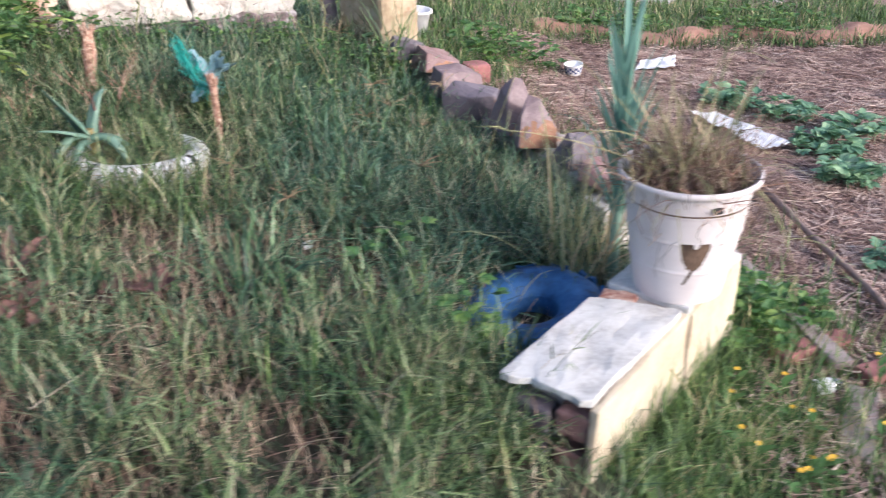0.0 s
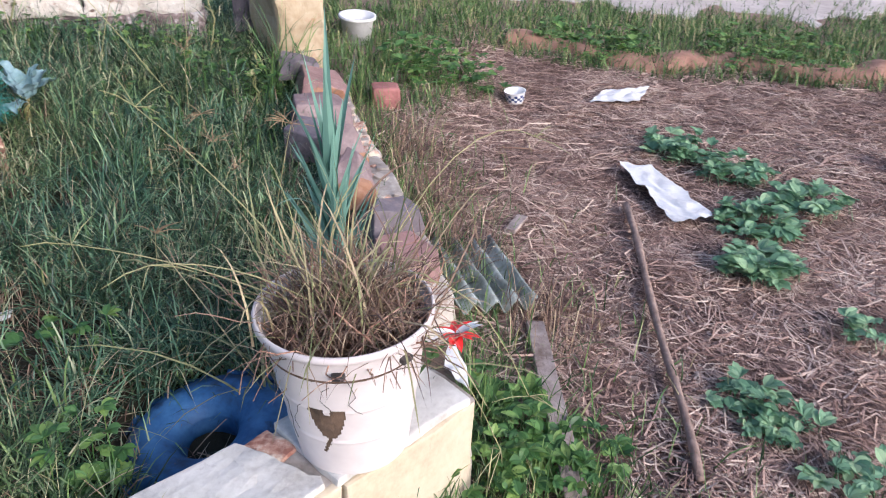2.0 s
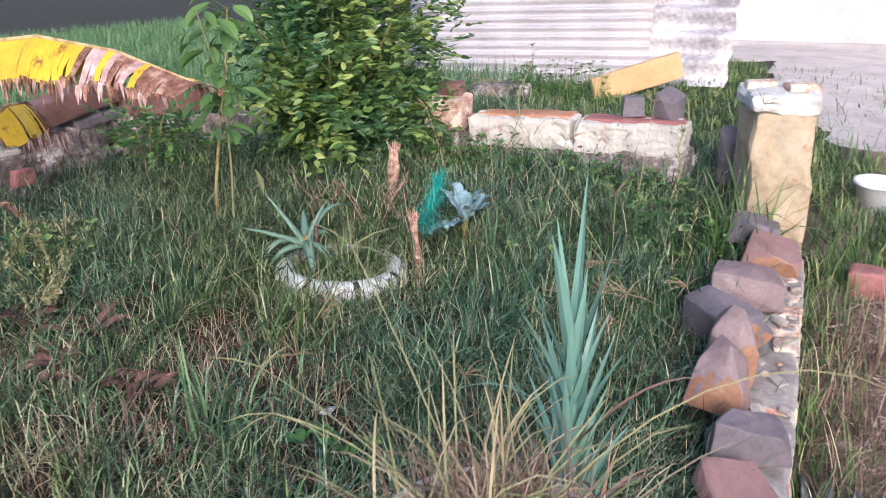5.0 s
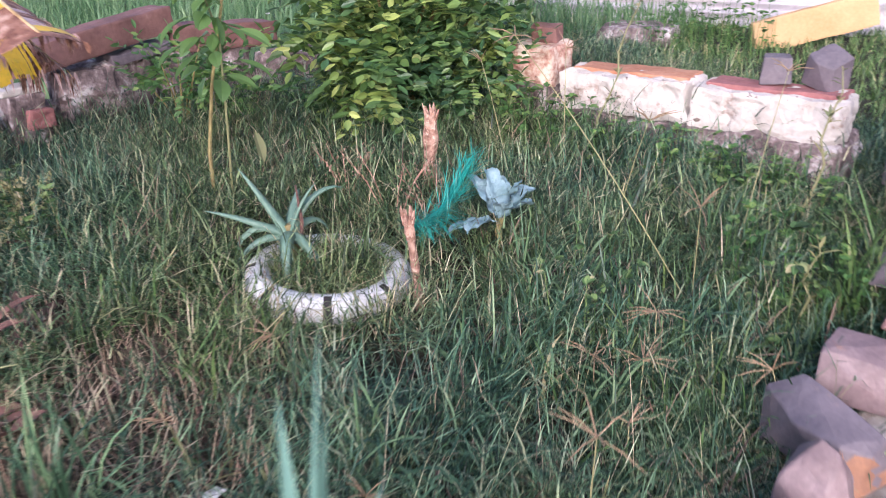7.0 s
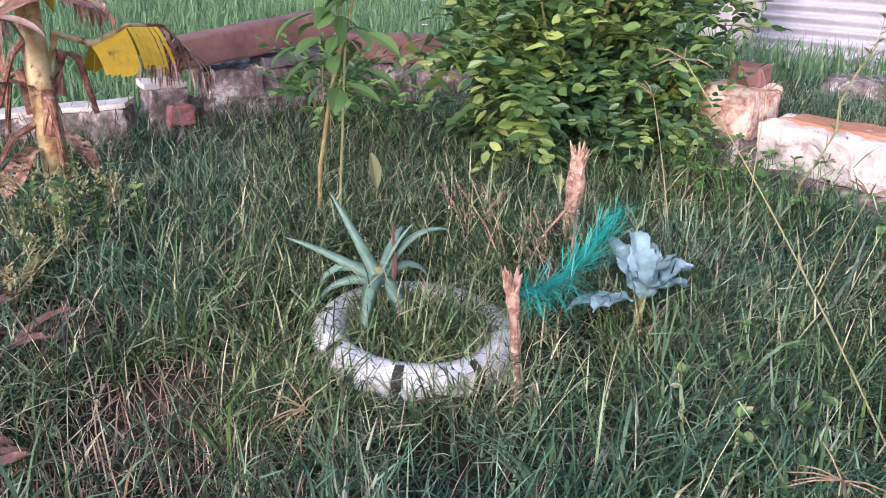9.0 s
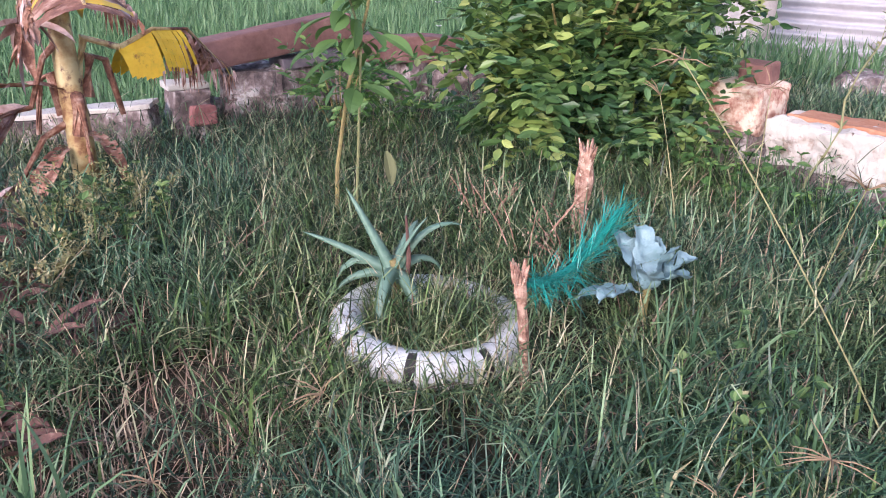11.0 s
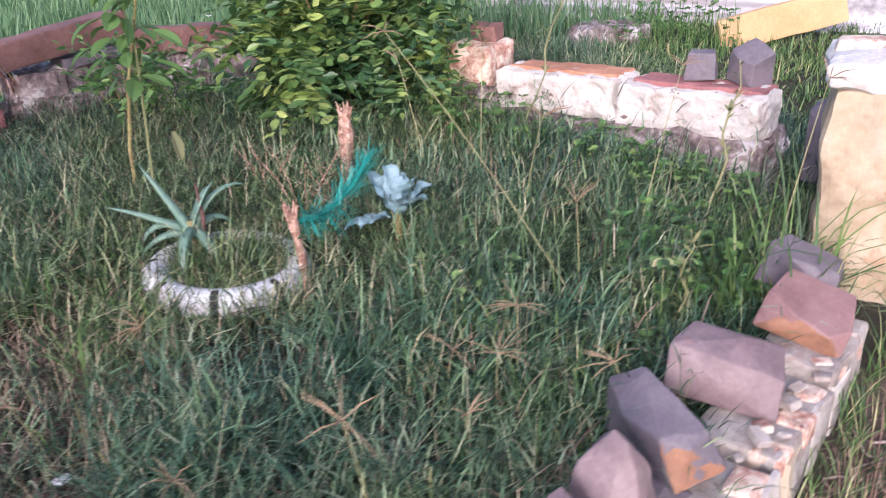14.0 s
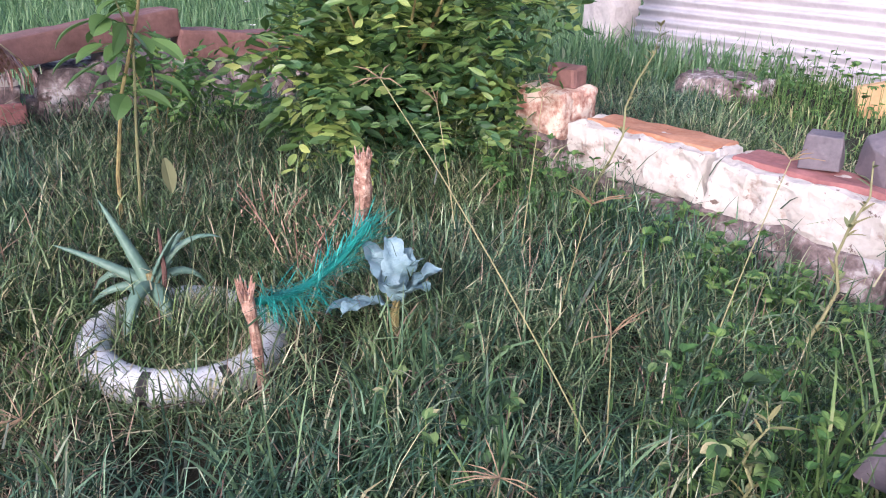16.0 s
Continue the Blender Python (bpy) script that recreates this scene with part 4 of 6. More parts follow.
def aloe():
    p = Vector((-1.06, 2.475, gz(-1.06, 2.475)))
    t = thing("aloe", p, "grey-green aloe with toothed curving leaves in the tyre ring", "plant")
    part("stem", tube([p, p + Vector((0.01, 0, 0.12)), p + Vector((0, -0.01, 0.17))], [0.016, 0.02, 0.018], 8), M_STEM, t)
    c = p + Vector((0, -0.01, 0.13))
    leaves = ((256, 0.55, 0.30, 0.15), (238, 1.7, 0.29, 0.1), (85, 2.0, 0.28, 1.1), (58, 2.4, 0.22, 0.4), (248, 0.7, 0.36, 3.2), (338, 0.5, 0.34, 3.4), (20, 0.2, 0.28, 2.6), (150, 1.0, 0.22, 0.5), (100, 0.9, 0.20, 1.8), (268, 0.2, 0.22, 1.0))
    for a, el, ln, dr in leaves:
        bm = bmesh.new()
        d = Vector((math.cos(math.radians(a)), math.sin(math.radians(a)), el)).normalized()
        q, side = c.copy(), Vector((-math.sin(math.radians(a)), math.cos(math.radians(a)), 0))
        rings = []
        for i in range(9):
            s = i / 8
            w = 0.027 * (1 - s) ** 0.7 + 0.0012
            nr = side.cross(d).normalized()
            rings.append([bm.verts.new(q + side * w * x + nr * (-w * y)) for x, y in ((-1, -0.25), (-0.5, 0.35), (0, 0.5), (0.5, 0.35), (1, -0.25), (0, 0.02))])
            if 0 < i < 8:
                for sgn in (-1, 1):
                    e = q + side * w * sgn
                    a0, a1, a2 = bm.verts.new(e + d * 0.004 + nr * w * 0.25), bm.verts.new(e - d * 0.004 + nr * w * 0.25), bm.verts.new(e + side * sgn * 0.006 + d * 0.003 + nr * w * 0.25)
                    bm.faces.new((a0, a1, a2))
            q = q + d * ln * 0.92 / 8
            d = (d + Vector((0, 0, -1)) * dr * 0.27 * (0.4 + s)).normalized()
        for u, v in zip(rings, rings[1:]):
            for k in range(6):
                bm.faces.new((u[k], u[(k + 1) % 6], v[(k + 1) % 6], v[k]))
        bm.faces.new(rings[-1])
        part("leaf", bm, M_ALOE, t, smooth=True)
    part("withered_stalk", tube([c + Vector((0.02, 0.02, -0.12)), c + Vector((0.03, 0.035, 0.05)), c + Vector((0.02, 0.03, 0.17))], [0.006, 0.007, 0.003], 6), M_DEADLEAF, t, "dry grey-brown flower stalk")


aloe()


def stake(base, tip, r, seed, label):
    t = thing("wooden_stake", base, label, "stake", "garden stakes")
    b, e = Vector(base), Vector(tip)
    bm = tube([b.lerp(e, i / 9) for i in range(10)], [r * (0.85 + 0.15 * math.sin(i * 2.1 + seed)) for i in range(9)] + [r * 0.75], 10)
    wobble(bm, 0.006, 24, seed)
    part("shaft", bm, M_STAKE, t)
    g = random.Random(seed)
    for k in range(18):
        a = g.uniform(0, math.tau)
        q = e + Vector((math.cos(a), math.sin(a), 0)) * r * g.uniform(0.15, 0.75)
        part("splinter", tube([q - Vector((0, 0, 0.02)), q + Vector((math.cos(a) * 0.012 * g.uniform(0, 2), math.sin(a) * 0.012, g.uniform(0.004, 0.034)))], [0.0065, 0.0015], 5), M_STAKE, t)


stake((-0.672, 2.742, 0.30), (-0.653, 2.705, 0.672), 0.017, 3, "short peeled wooden stake beside the tyre")
stake((-1.30, 3.06, 0.38), (-1.255, 3.069, 0.80), 0.030, 6, "thick splintered wooden stake with stripped bark")


def fibre_bundle():
    a, b = Vector((-0.665, 2.725, 0.64)), Vector((-0.87, 3.02, 0.735))
    t = thing("frayed_teal_rope", a, "frayed teal plastic rope strung between two stakes", "rope")
    g = random.Random(9)
    for k in range(3):
        bm = bmesh.new()
        for i in range(150):
            s = g.random()
            p = a.lerp(b, s) + Vector((0, 0, -0.05 * 4 * s * (1 - s))) + Vector((g.gauss(0, 0.012), g.gauss(0, 0.012), g.gauss(0, 0.012)))
            d = Vector((g.gauss(-0.2, 0.4), g.gauss(0.6, 0.4), g.gauss(0.35, 0.35))).normalized() if s > 0.5 else Vector((g.gauss(0.1, 0.6), g.gauss(0.3, 0.5), g.gauss(-0.15, 0.35))).normalized()
            strip_leaf(bm, p, d, g.uniform(0.04, 0.11), 0.0026, 0.5, 3, 0.0, 1.6)
        part("strand_tuft", bm, M_NET, t)
    part("cord", tube([a.lerp(b, s) + Vector((0, 0, -0.2 * s * (1 - s))) for s in [i / 8 for i in range(9)]], 0.009, 6), M_NET, t)


fibre_bundle()


def cabbage():
    p = Vector((-0.78, 3.07, gz(-0.78, 3.07) + 0.03))
    t = thing("cabbage_plant", p, "blue-grey cabbage plant with wavy leaves in grass", "plant")
    part("stalk", tube([p, p + Vector((0, 0, 0.1)), p + Vector((0.02, 0, 0.16))], [0.012, 0.012, 0.01], 7), M_STEM, t)
    for k, (a, el, ln, w) in enumerate(((-75, 0.25, 0.17, 0.06), (-20, 1.3, 0.15, 0.07), (30, 1.0, 0.16, 0.085), (75, 1.2, 0.17, 0.085), (150, 1.6, 0.17, 0.08), (215, 1.6, 0.20, 0.08), (262, 0.1, 0.20, 0.065), (50, 2.4, 0.17, 0.075), (180, 2.6, 0.19, 0.075))):
        bm = bmesh.new()
        strip_leaf(bm, p + Vector((0.01, 0, 0.13)), (math.cos(math.radians(a)), math.sin(math.radians(a)), el), ln * 0.9, w * 0.85, 0.9, 9, 0.35, shape=lambda s: 0.12 if s < 0.2 else math.sin(math.pi * min(0.97, (s - 0.08))) ** 0.6)
        bmesh.ops.subdivide_edges(bm, edges=bm.edges[:], cuts=2, use_grid_fill=True)
        wobble(bm, 0.014, 34, k)
        part("leaf", bm, M_CABBAGE, t, smooth=True)


cabbage()


def leafy_crown(g, centre, radii, n, size, material_shape, bm, lean_out=0.8):
    """Sprays of paired leaflets on short twigs, scattered unevenly through a crown."""
    c = Vector(centre)
    for i in range(n):
        q = Vector((g.gauss(0, 1), g.gauss(0, 1), g.gauss(0, 1))).normalized() * (g.random() ** 0.4)
        if noise.noise(Vector((q.x * 2.2, q.y * 2.2, q.z * 2.2 + 5))) < -0.18:
            continue
        p = c + Vector((q.x * radii[0], q.y * radii[1], q.z * radii[2]))
        d = (q * lean_out + Vector((g.gauss(0, 0.6), g.gauss(0, 0.6), g.gauss(0.25, 0.6)))).normalized()
        side = d.cross(Vector((0, 0, 1)))
        side = side.normalized() if side.length > 0.05 else Vector((1, 0, 0))
        pairs = g.randint(3, 5)
        tilt = g.gauss(0, 0.9)
        for k in range(pairs):
            b = p + d * (k * size * 0.72)
            for sg in (-1, 1):
                dd = (side * sg + d * 0.55 + Vector((0, 0, g.uniform(-0.25, 0.2)))).normalized()
                strip_leaf(bm, b, dd, size * g.uniform(0.7, 1.35), size * g.uniform(0.36, 0.56), 0.45, 3, 0.25, shape=material_shape, roll=tilt + g.gauss(0, 0.4))
        strip_leaf(bm, p + d * (pairs * size * 0.72), d, size, size * 0.52, 0.35, 3, 0.3, shape=material_shape)


def bush():
    p = Vector((-2.17, 3.335, gz(-2.17, 3.335)))
    t = thing("bush", p, "dense dark green bush with paired oval leaflets and small white flowers", "bush")
    g = random.Random(12)
    for k in range(11):
        a = k * 2.4
        e = p + Vector((math.cos(a) * 0.42, math.sin(a) * 0.42, g.uniform(0.5, 0.95)))
        part("stem", tube([p + Vector((math.cos(a), math.sin(a), 0)) * 0.04, p.lerp(e, 0.5) + Vector((0, 0, 0.08)), e], [0.013, 0.009, 0.004], 6), M_STEM, t)
    for k, (o, r, n) in enumerate((((0.03, 0.05, 0.62), (0.46, 0.46, 0.42), 400), ((0.10, 0.25, 0.80), (0.52, 0.55, 0.42), 330), ((-0.05, -0.12, 0.62), (0.42, 0.40, 0.28), 200), ((0.2, 0.12, 0.3), (0.46, 0.48, 0.24), 220), ((-0.02, 0.16, 1.15), (0.56, 0.58, 0.36), 320), ((0.05, 0.05, 0.20), (0.42, 0.46, 0.24), 340), ((0.22, -0.28, 0.42), (0.30, 0.26, 0.30), 170))):
        bm = bmesh.new()
        leafy_crown(g, p + Vector(o), r, n, (0.062, 0.05)[k % 2], ovate, bm)
        part("foliage", bm, M_BUSH, t)
    for k in range(12):
        a = g.uniform(0, math.tau)
        q = p + Vector((0.42 + 0.25 * math.cos(a) - 0.5, -0.35 + 0.2 * math.sin(a), 0.52 + g.uniform(-0.08, 0.16)))
        bm = bmesh.new()
        for j in range(5):
            strip_leaf(bm, q, (math.cos(j * 1.26), math.sin(j * 1.26), 0.4), 0.018, 0.014, 0.2, 2, 0.1, shape=ovate)
        part("flower", bm, M_WHITE, t, "small white blossom")


bush()


def sapling():
    p = Vector((-1.58, 2.33, gz(-1.58, 2.33)))
    t = thing("sapling", p, "slender green sapling with drooping pointed leaves", "sapling")
    pts = [p, p + Vector((0.0, 0.01, 0.25)), p + Vector((0.02, 0.05, 0.5)), p + Vector((0.0, 0.12, 0.74)), p + Vector((-0.02, 0.17, 1.0))]
    part("stem", tube(pts, [0.008, 0.007, 0.006, 0.005, 0.003], 7), M_STEM, t)
    p2 = [p + Vector((0.02, 0.06, 0)), p + Vector((0.03, 0.08, 0.35)), p + Vector((0.0, 0.1, 0.66)), p + Vector((0.05, 0.0, 1.0))]
    part("stem", tube(p2, [0.005, 0.0045, 0.004, 0.0025], 6), M_STALK, t)
    g = random.Random(77)
    for k in range(58):
        s = 0.46 + 0.54 * g.random() ** 0.8
        src = pts if k % 3 else p2
        i = min(len(src) - 2, int(s * (len(src) - 1)))
        b = Vector(src[i]).lerp(Vector(src[i + 1]), s * (len(src) - 1) - i)
        a = g.uniform(0, math.tau)
        d = Vector((math.cos(a), math.sin(a), g.uniform(0.1, 0.8))).normalized()
        q = b + d * g.uniform(0.03, 0.12)
        bm = tube([b, b.lerp(q, 0.6) + Vector((0, 0, 0.006)), q], [0.002, 0.0016, 0.0012], 4)
        strip_leaf(bm, q, Vector((d.x, d.y, -0.35)), g.uniform(0.07, 0.16), g.uniform(0.034, 0.062), g.uniform(0.5, 1.8), 7, 0.3, shape=ovate, roll=g.gauss(0, 0.5))
        part("leaf", bm, M_SAPLING, t)
    bm = bmesh.new()
    strip_leaf(bm, Vector((-1.49, 2.49, 0.76)), (0.2, 0.15, -1), 0.11, 0.05, 0.3, 6, 0.3, shape=ovate)
    part("leaf", bm, M_STALK, t, "yellowing hanging leaf")


sapling()


def shredded_leaf(t, root, base, way, length, seed):
    """A withered leaf, bleached pink, torn into ribbons that hang along its rib; root: where its stalk leaves the stem."""
    g = random.Random(seed)
    r, b, d = Vector(root), Vector(base), Vector(way).normalized()
    part("leaf_stalk", tube([r, r.lerp(b, 0.5) + Vector((0, 0, 0.05)), b], [0.014, 0.011, 0.009], 7), M_BANANA_DRY, t)
    pts = [b + d * length * k / 5 + Vector((0, 0, -0.25 * length * (k / 5) ** 2)) for k in range(6)]
    part("midrib", tube(pts, [0.009 - 0.001 * k for k in range(6)], 6), M_BANANA_DRY, t)
    for k in range(24):
        f = g.uniform(0, 4.99)
        q = pts[int(f)].lerp(pts[int(f) + 1], f % 1)
        bm = bmesh.new()
        strip_leaf(bm, q, (d.x * 0.5 + g.gauss(0, 0.35), d.y * 0.5 + g.gauss(0, 0.35), g.uniform(-1.0, 0.1)), g.uniform(0.09, 0.2), g.uniform(0.025, 0.05), g.uniform(0.6, 1.6), 7, 0.6, 0.8, twist=g.uniform(-1.5, 1.5), roll=g.gauss(0, 0.6))
        part("withered_ribbon", bm, M_PINKLEAF if k % 4 else M_BANANA_DRY, t, "bleached pink withered ribbon", True)


def banana():
    p = Vector((-2.03, 1.45, gz(-2.03, 1.45)))
    t = thing("banana_plant", p, "young banana plant with a yellowing leaf and withered brown leaves", "plant")
    bm = tube([p, p + Vector((0, 0, 0.25)), p + Vector((-0.01, -0.01, 0.5)), p + Vector((-0.02, -0.02, 0.8)), p + Vector((-0.02, -0.02, 1.25))], [0.047, 0.043, 0.039, 0.035, 0.030], 18)
    wobble(bm, 0.006, 14, 1.0)
    part("pseudostem", bm, M_BANANA_STEM, t, "pale sheathed stem with brown stains", True)
    for a, z in ((0.4, 0.3), (2.2, 0.42), (4.3, 0.36)):
        part("sheath", tube([p + Vector((math.cos(a) * 0.045, math.sin(a) * 0.045, z)), p + Vector((math.cos(a) * 0.075, math.sin(a) * 0.075, z + 0.14)), p + Vector((math.cos(a) * 0.13, math.sin(a) * 0.13, z + 0.12)), p + Vector((math.cos(a) * 0.17, math.sin(a) * 0.17, z - 0.08))], [0.03, 0.022, 0.014, 0.01], 8), M_BANANA_DRY, t)

    def broad(name, base, d, ln, w, droop, mt, lab, seed, tatter=0.0):
        bm = bmesh.new()
        strip_leaf(bm, base, d, ln, w, droop, 26, 0.25, 1.0, shape=lambda s: math.sin(math.pi * min(0.985, 0.1 + s * 0.9)) ** 0.55)
        bmesh.ops.subdivide_edges(bm, edges=bm.edges[:], cuts=1, use_grid_fill=True)
        if tatter:
            g = random.Random(seed)
            cut = [f for f in bm.faces if g.random() < tatter]
            bmesh.ops.delete(bm, geom=cut, context="FACES")
        wobble(bm, 0.018, 7, seed)
        part(name, bm, mt, t, lab, True)

    part("leaf_stalk", tube([p + Vector((-0.02, 0.01, 0.45)), p + Vector((-0.04, 0.05, 0.62)), Vector((-2.1, 1.612, 1.019))], [0.022, 0.018, 0.012], 8), M_BANANA_STEM, t)
    def hanging(rib, width, n, first_dry, seed, taper=0.0):
        """A leaf that hangs folded along its rib, torn into strips, its rim withered."""
        pts = [Vector(q) for q in rib]
        part("midrib", tube(pts, [0.011 - 0.008 * i / (len(pts) - 1) for i in range(len(pts))], 7), M_BANANA_STEM, t)
        for sg in (1, -1):
            for k in range(n):
                g = random.Random(seed + k + 400 * (sg + 1))
                s = k / (n - 1)
                f = s * (len(pts) - 1)
                i0 = min(len(pts) - 2, int(f))
                r0 = pts[i0].lerp(pts[i0 + 1], f - i0)
                along_rib = (pts[i0 + 1] - pts[i0]).normalized()
                out = Vector((-along_rib.y, along_rib.x, 0)).normalized() * sg
                hang = width * math.sin(math.pi * (0.16 + 0.76 * s)) ** 0.6 * (g.uniform(0.96, 1.04) if s < first_dry - 0.06 else g.uniform(0.75, 1.15)) * (1 - taper * s * s)
                step = (pts[-1] - pts[0]).length / n
                bm, rows = bmesh.new(), []
                for i in range(5):
                    u = i / 4
                    c = r0 + out * 0.09 * math.sin(u * 1.5) + Vector((0, 0, -hang * u ** 1.3)) + along_rib * g.uniform(-1, 1) * (0.002 if s < first_dry - 0.06 else 0.014) * u
                    hw = along_rib * step * (0.54 - (0.02 if s < first_dry - 0.06 else 0.26) * u)
                    rows.append((bm.verts.new(c - hw), bm.verts.new(c + hw)))
                for x, y in zip(rows[:4], rows[1:4]):
                    bm.faces.new((x[0], x[1], y[1], y[0]))
                part("leaf_strip", bm, M_BANANA_YELLOW if s < first_dry or g.random() < 0.2 else (M_PINKLEAF if g.random() < 0.4 else M_BANANA_DRY), t)
                if s < first_dry - 0.3:
                    continue
                bm = bmesh.new()
                for j in range(3):
                    c = r0 + out * 0.085 + Vector((0, 0, -hang * 0.62)) + along_rib * step * 0.3 * (j - 1)
                    strip_leaf(bm, c, (g.uniform(-0.25, 0.25), g.uniform(-0.25, 0.25), -1), hang * (0.15 + 0.45 * s) * g.uniform(0.5, 1.2), step * 0.42, 0.1, 3, 0.5, twist=g.uniform(-1, 1))
                part("withered_fringe", bm, M_PINKLEAF if k % 3 == 0 else M_BANANA_DRY, t)

    hanging(((-2.1, 1.612, 1.019), (-2.18, 1.715, 1.073), (-2.3, 1.823, 1.061), (-2.42, 1.91, 0.933)), 0.22, 22, 0.58, 100)
    hanging(((-2.05, 1.43, 1.22), (-1.65, 1.54, 1.36), (-1.25, 1.66, 1.39), (-0.88, 1.78, 1.35), (-0.56, 1.88, 1.27)), 0.22, 44, 0.66, 900, 0.5)
    broad("dry_leaf", p + Vector((0, -0.03, 0.75)), (0.75, -0.35, 0.15), 0.55, 0.14, 1.5, M_BANANA_DRY, "withered pinkish brown leaf", 3, 0.12)
    broad("dry_leaf", p + Vector((0, -0.03, 0.45)), (0.55, -0.65, 0.2), 0.55, 0.10, 1.7, M_BANANA_DRY, "", 5, 0.15)
    broad("dry_leaf", p + Vector((0.03, 0.03, 0.30)), (0.6, 0.55, -0.1), 0.26, 0.06, 1.7, M_BANANA_DRY, "", 6, 0.15)
    broad("dry_leaf", p + Vector((0.0, -0.05, 0.24)), (0.8, -0.2, -0.2), 0.30, 0.09, 1.5, M_BANANA_DRY, "", 9, 0.15)
    shredded_leaf(t, p + Vector((0.0, -0.02, 0.62)), (-1.95, 1.33, 0.84), (0.35, -0.3, 0.0), 0.24, 41)
    shredded_leaf(t, p + Vector((0.0, -0.02, 0.34)), (-1.92, 1.26, 0.58), (0.45, -0.25, -0.1), 0.24, 42)
    shredded_leaf(t, p + Vector((0.0, -0.02, 1.0)), (-1.97, 1.36, 1.15), (0.5, 0.1, 0.0), 0.28, 43)
    broad("green_leaf", p + Vector((-0.03, 0, 1.15)), (-0.5, 0.6, 0.8), 0.9, 0.26, 1.2, M_BANANA_GREEN, "drooping dark green leaf", 7)
    broad("green_leaf", p + Vector((-0.03, 0, 1.2)), (0.3, 0.7, 1.2), 0.8, 0.24, 1.6, M_BANANA_GREEN, "", 8)


banana()


def dead_clump(c, seed, n, size, label):
    t = thing("withered_leaf_heap", (c[0], c[1], gz(*c)), label, "dead leaves")
    g = random.Random(seed)
    for k in range(n):
        bm = bmesh.new()
        a = g.uniform(0, math.tau)
        strip_leaf(bm, Vector((c[0] + g.gauss(0, 0.05), c[1] + g.gauss(0, 0.05), gz(*c) + g.uniform(0.02, 0.10))), (math.cos(a), math.sin(a), g.uniform(0.0, 0.8)), size * g.uniform(0.6, 1.2), 0.035, 1.3, 7, 0.5, twist=g.uniform(-2, 2))
        part("leaf", bm, M_DEADLEAF, t)


dead_clump((-1.0, 1.62), 4, 16, 0.2, "heap of curled withered brown leaves in the grass")
dead_clump((-1.52, 1.38), 5, 14, 0.24, "fallen withered banana leaves in the grass")


def fallen_leaf(c, yaw, length, width, seed, material, label):
    """One big shrivelled leaf, folded along its rib and torn into lobes."""
    z = gz(*c)
    t = thing("fallen_banana_leaf", (c[0], c[1], z), label, "dead leaf", "fallen banana leaves")
    g = random.Random(seed)
    d = Vector((math.cos(math.radians(yaw)), math.sin(math.radians(yaw)), 0.12))
    q = Vector((c[0], c[1], z + 0.035)) - d * length * 0.5
    part("rib", tube([q, q + d * length * 0.5 + Vector((0, 0, 0.05)), q + d * length], [0.008, 0.006, 0.003], 6), M_DEADLEAF, t)
    for k in range(9):
        s = (k + 0.5) / 9
        for sg in (-1, 1):
            bm = bmesh.new()
            e = Vector((-d.y * sg, d.x * sg, 0)) + d * 0.4 + Vector((0, 0, g.uniform(-0.1, 0.6)))
            strip_leaf(bm, q + d * length * s + Vector((0, 0, 0.2 * s * (1 - s))), e, width * g.uniform(0.7, 1.3), length / 7, g.uniform(0.6, 1.8), 6, 0.45, 0.9, twist=g.uniform(-1.6, 1.6))
            part("lobe", bm, material, t)


dead_clump((-1.62, 1.30), 15, 12, 0.24, "fallen withered banana leaves in the grass")
fallen_leaf((-1.66, 1.40), -40, 0.34, 0.09, 1, M_DEADLEAF, "shrivelled dark brown banana leaf lying in the grass")
fallen_leaf((-1.26, 1.42), 20, 0.34, 0.085, 2, M_DEADLEAF, "shrivelled dark brown banana leaf lying in the grass")
fallen_leaf((-0.92, 1.47), -25, 0.30, 0.08, 3, M_DEADLEAF, "shrivelled dark brown banana leaf lying in the grass")
fallen_leaf((-0.66, 1.56), 35, 0.28, 0.09, 4, M_DEADLEAF, "small curled dark brown leaf lying in the grass")


def dry_weed(c, h, seed):
    t = thing("dry_weed", (c[0], c[1], gz(*c)), "dead reddish brown weed with crumbled seed heads", "weed", "dead weeds")
    g = random.Random(seed)
    for k in range(6):
        a = g.uniform(0, math.tau)
        b = Vector((c[0], c[1], gz(*c)))
        e = b + Vector((math.cos(a) * h * 0.5, math.sin(a) * h * 0.5, h * g.uniform(0.7, 1.0)))
        part("branch", tube([b, b.lerp(e, 0.5) + Vector((0, 0, 0.04)), e], [0.003, 0.0022, 0.001], 5), M_STAKE, t)
        bm = bmesh.new()
        for j in range(12):
            q = b.lerp(e, g.uniform(0.6, 1.0)) + Vector((g.gauss(0, 0.018), g.gauss(0, 0.018), g.gauss(0.01, 0.018)))
            strip_leaf(bm, q, (g.gauss(0, 1), g.gauss(0, 1), g.gauss(0, 0.6)), g.uniform(0.008, 0.014), 0.006, 0.3, 2, 0.3, shape=ovate)
        part("seed_head", bm, M_STAKE, t)["kind"] = "stuff"


dry_weed((-1.15, 2.86), 0.34, 1)
dry_weed((-1.05, 2.98), 0.26, 2)
dry_weed((-1.45, 2.80), 0.24, 3)


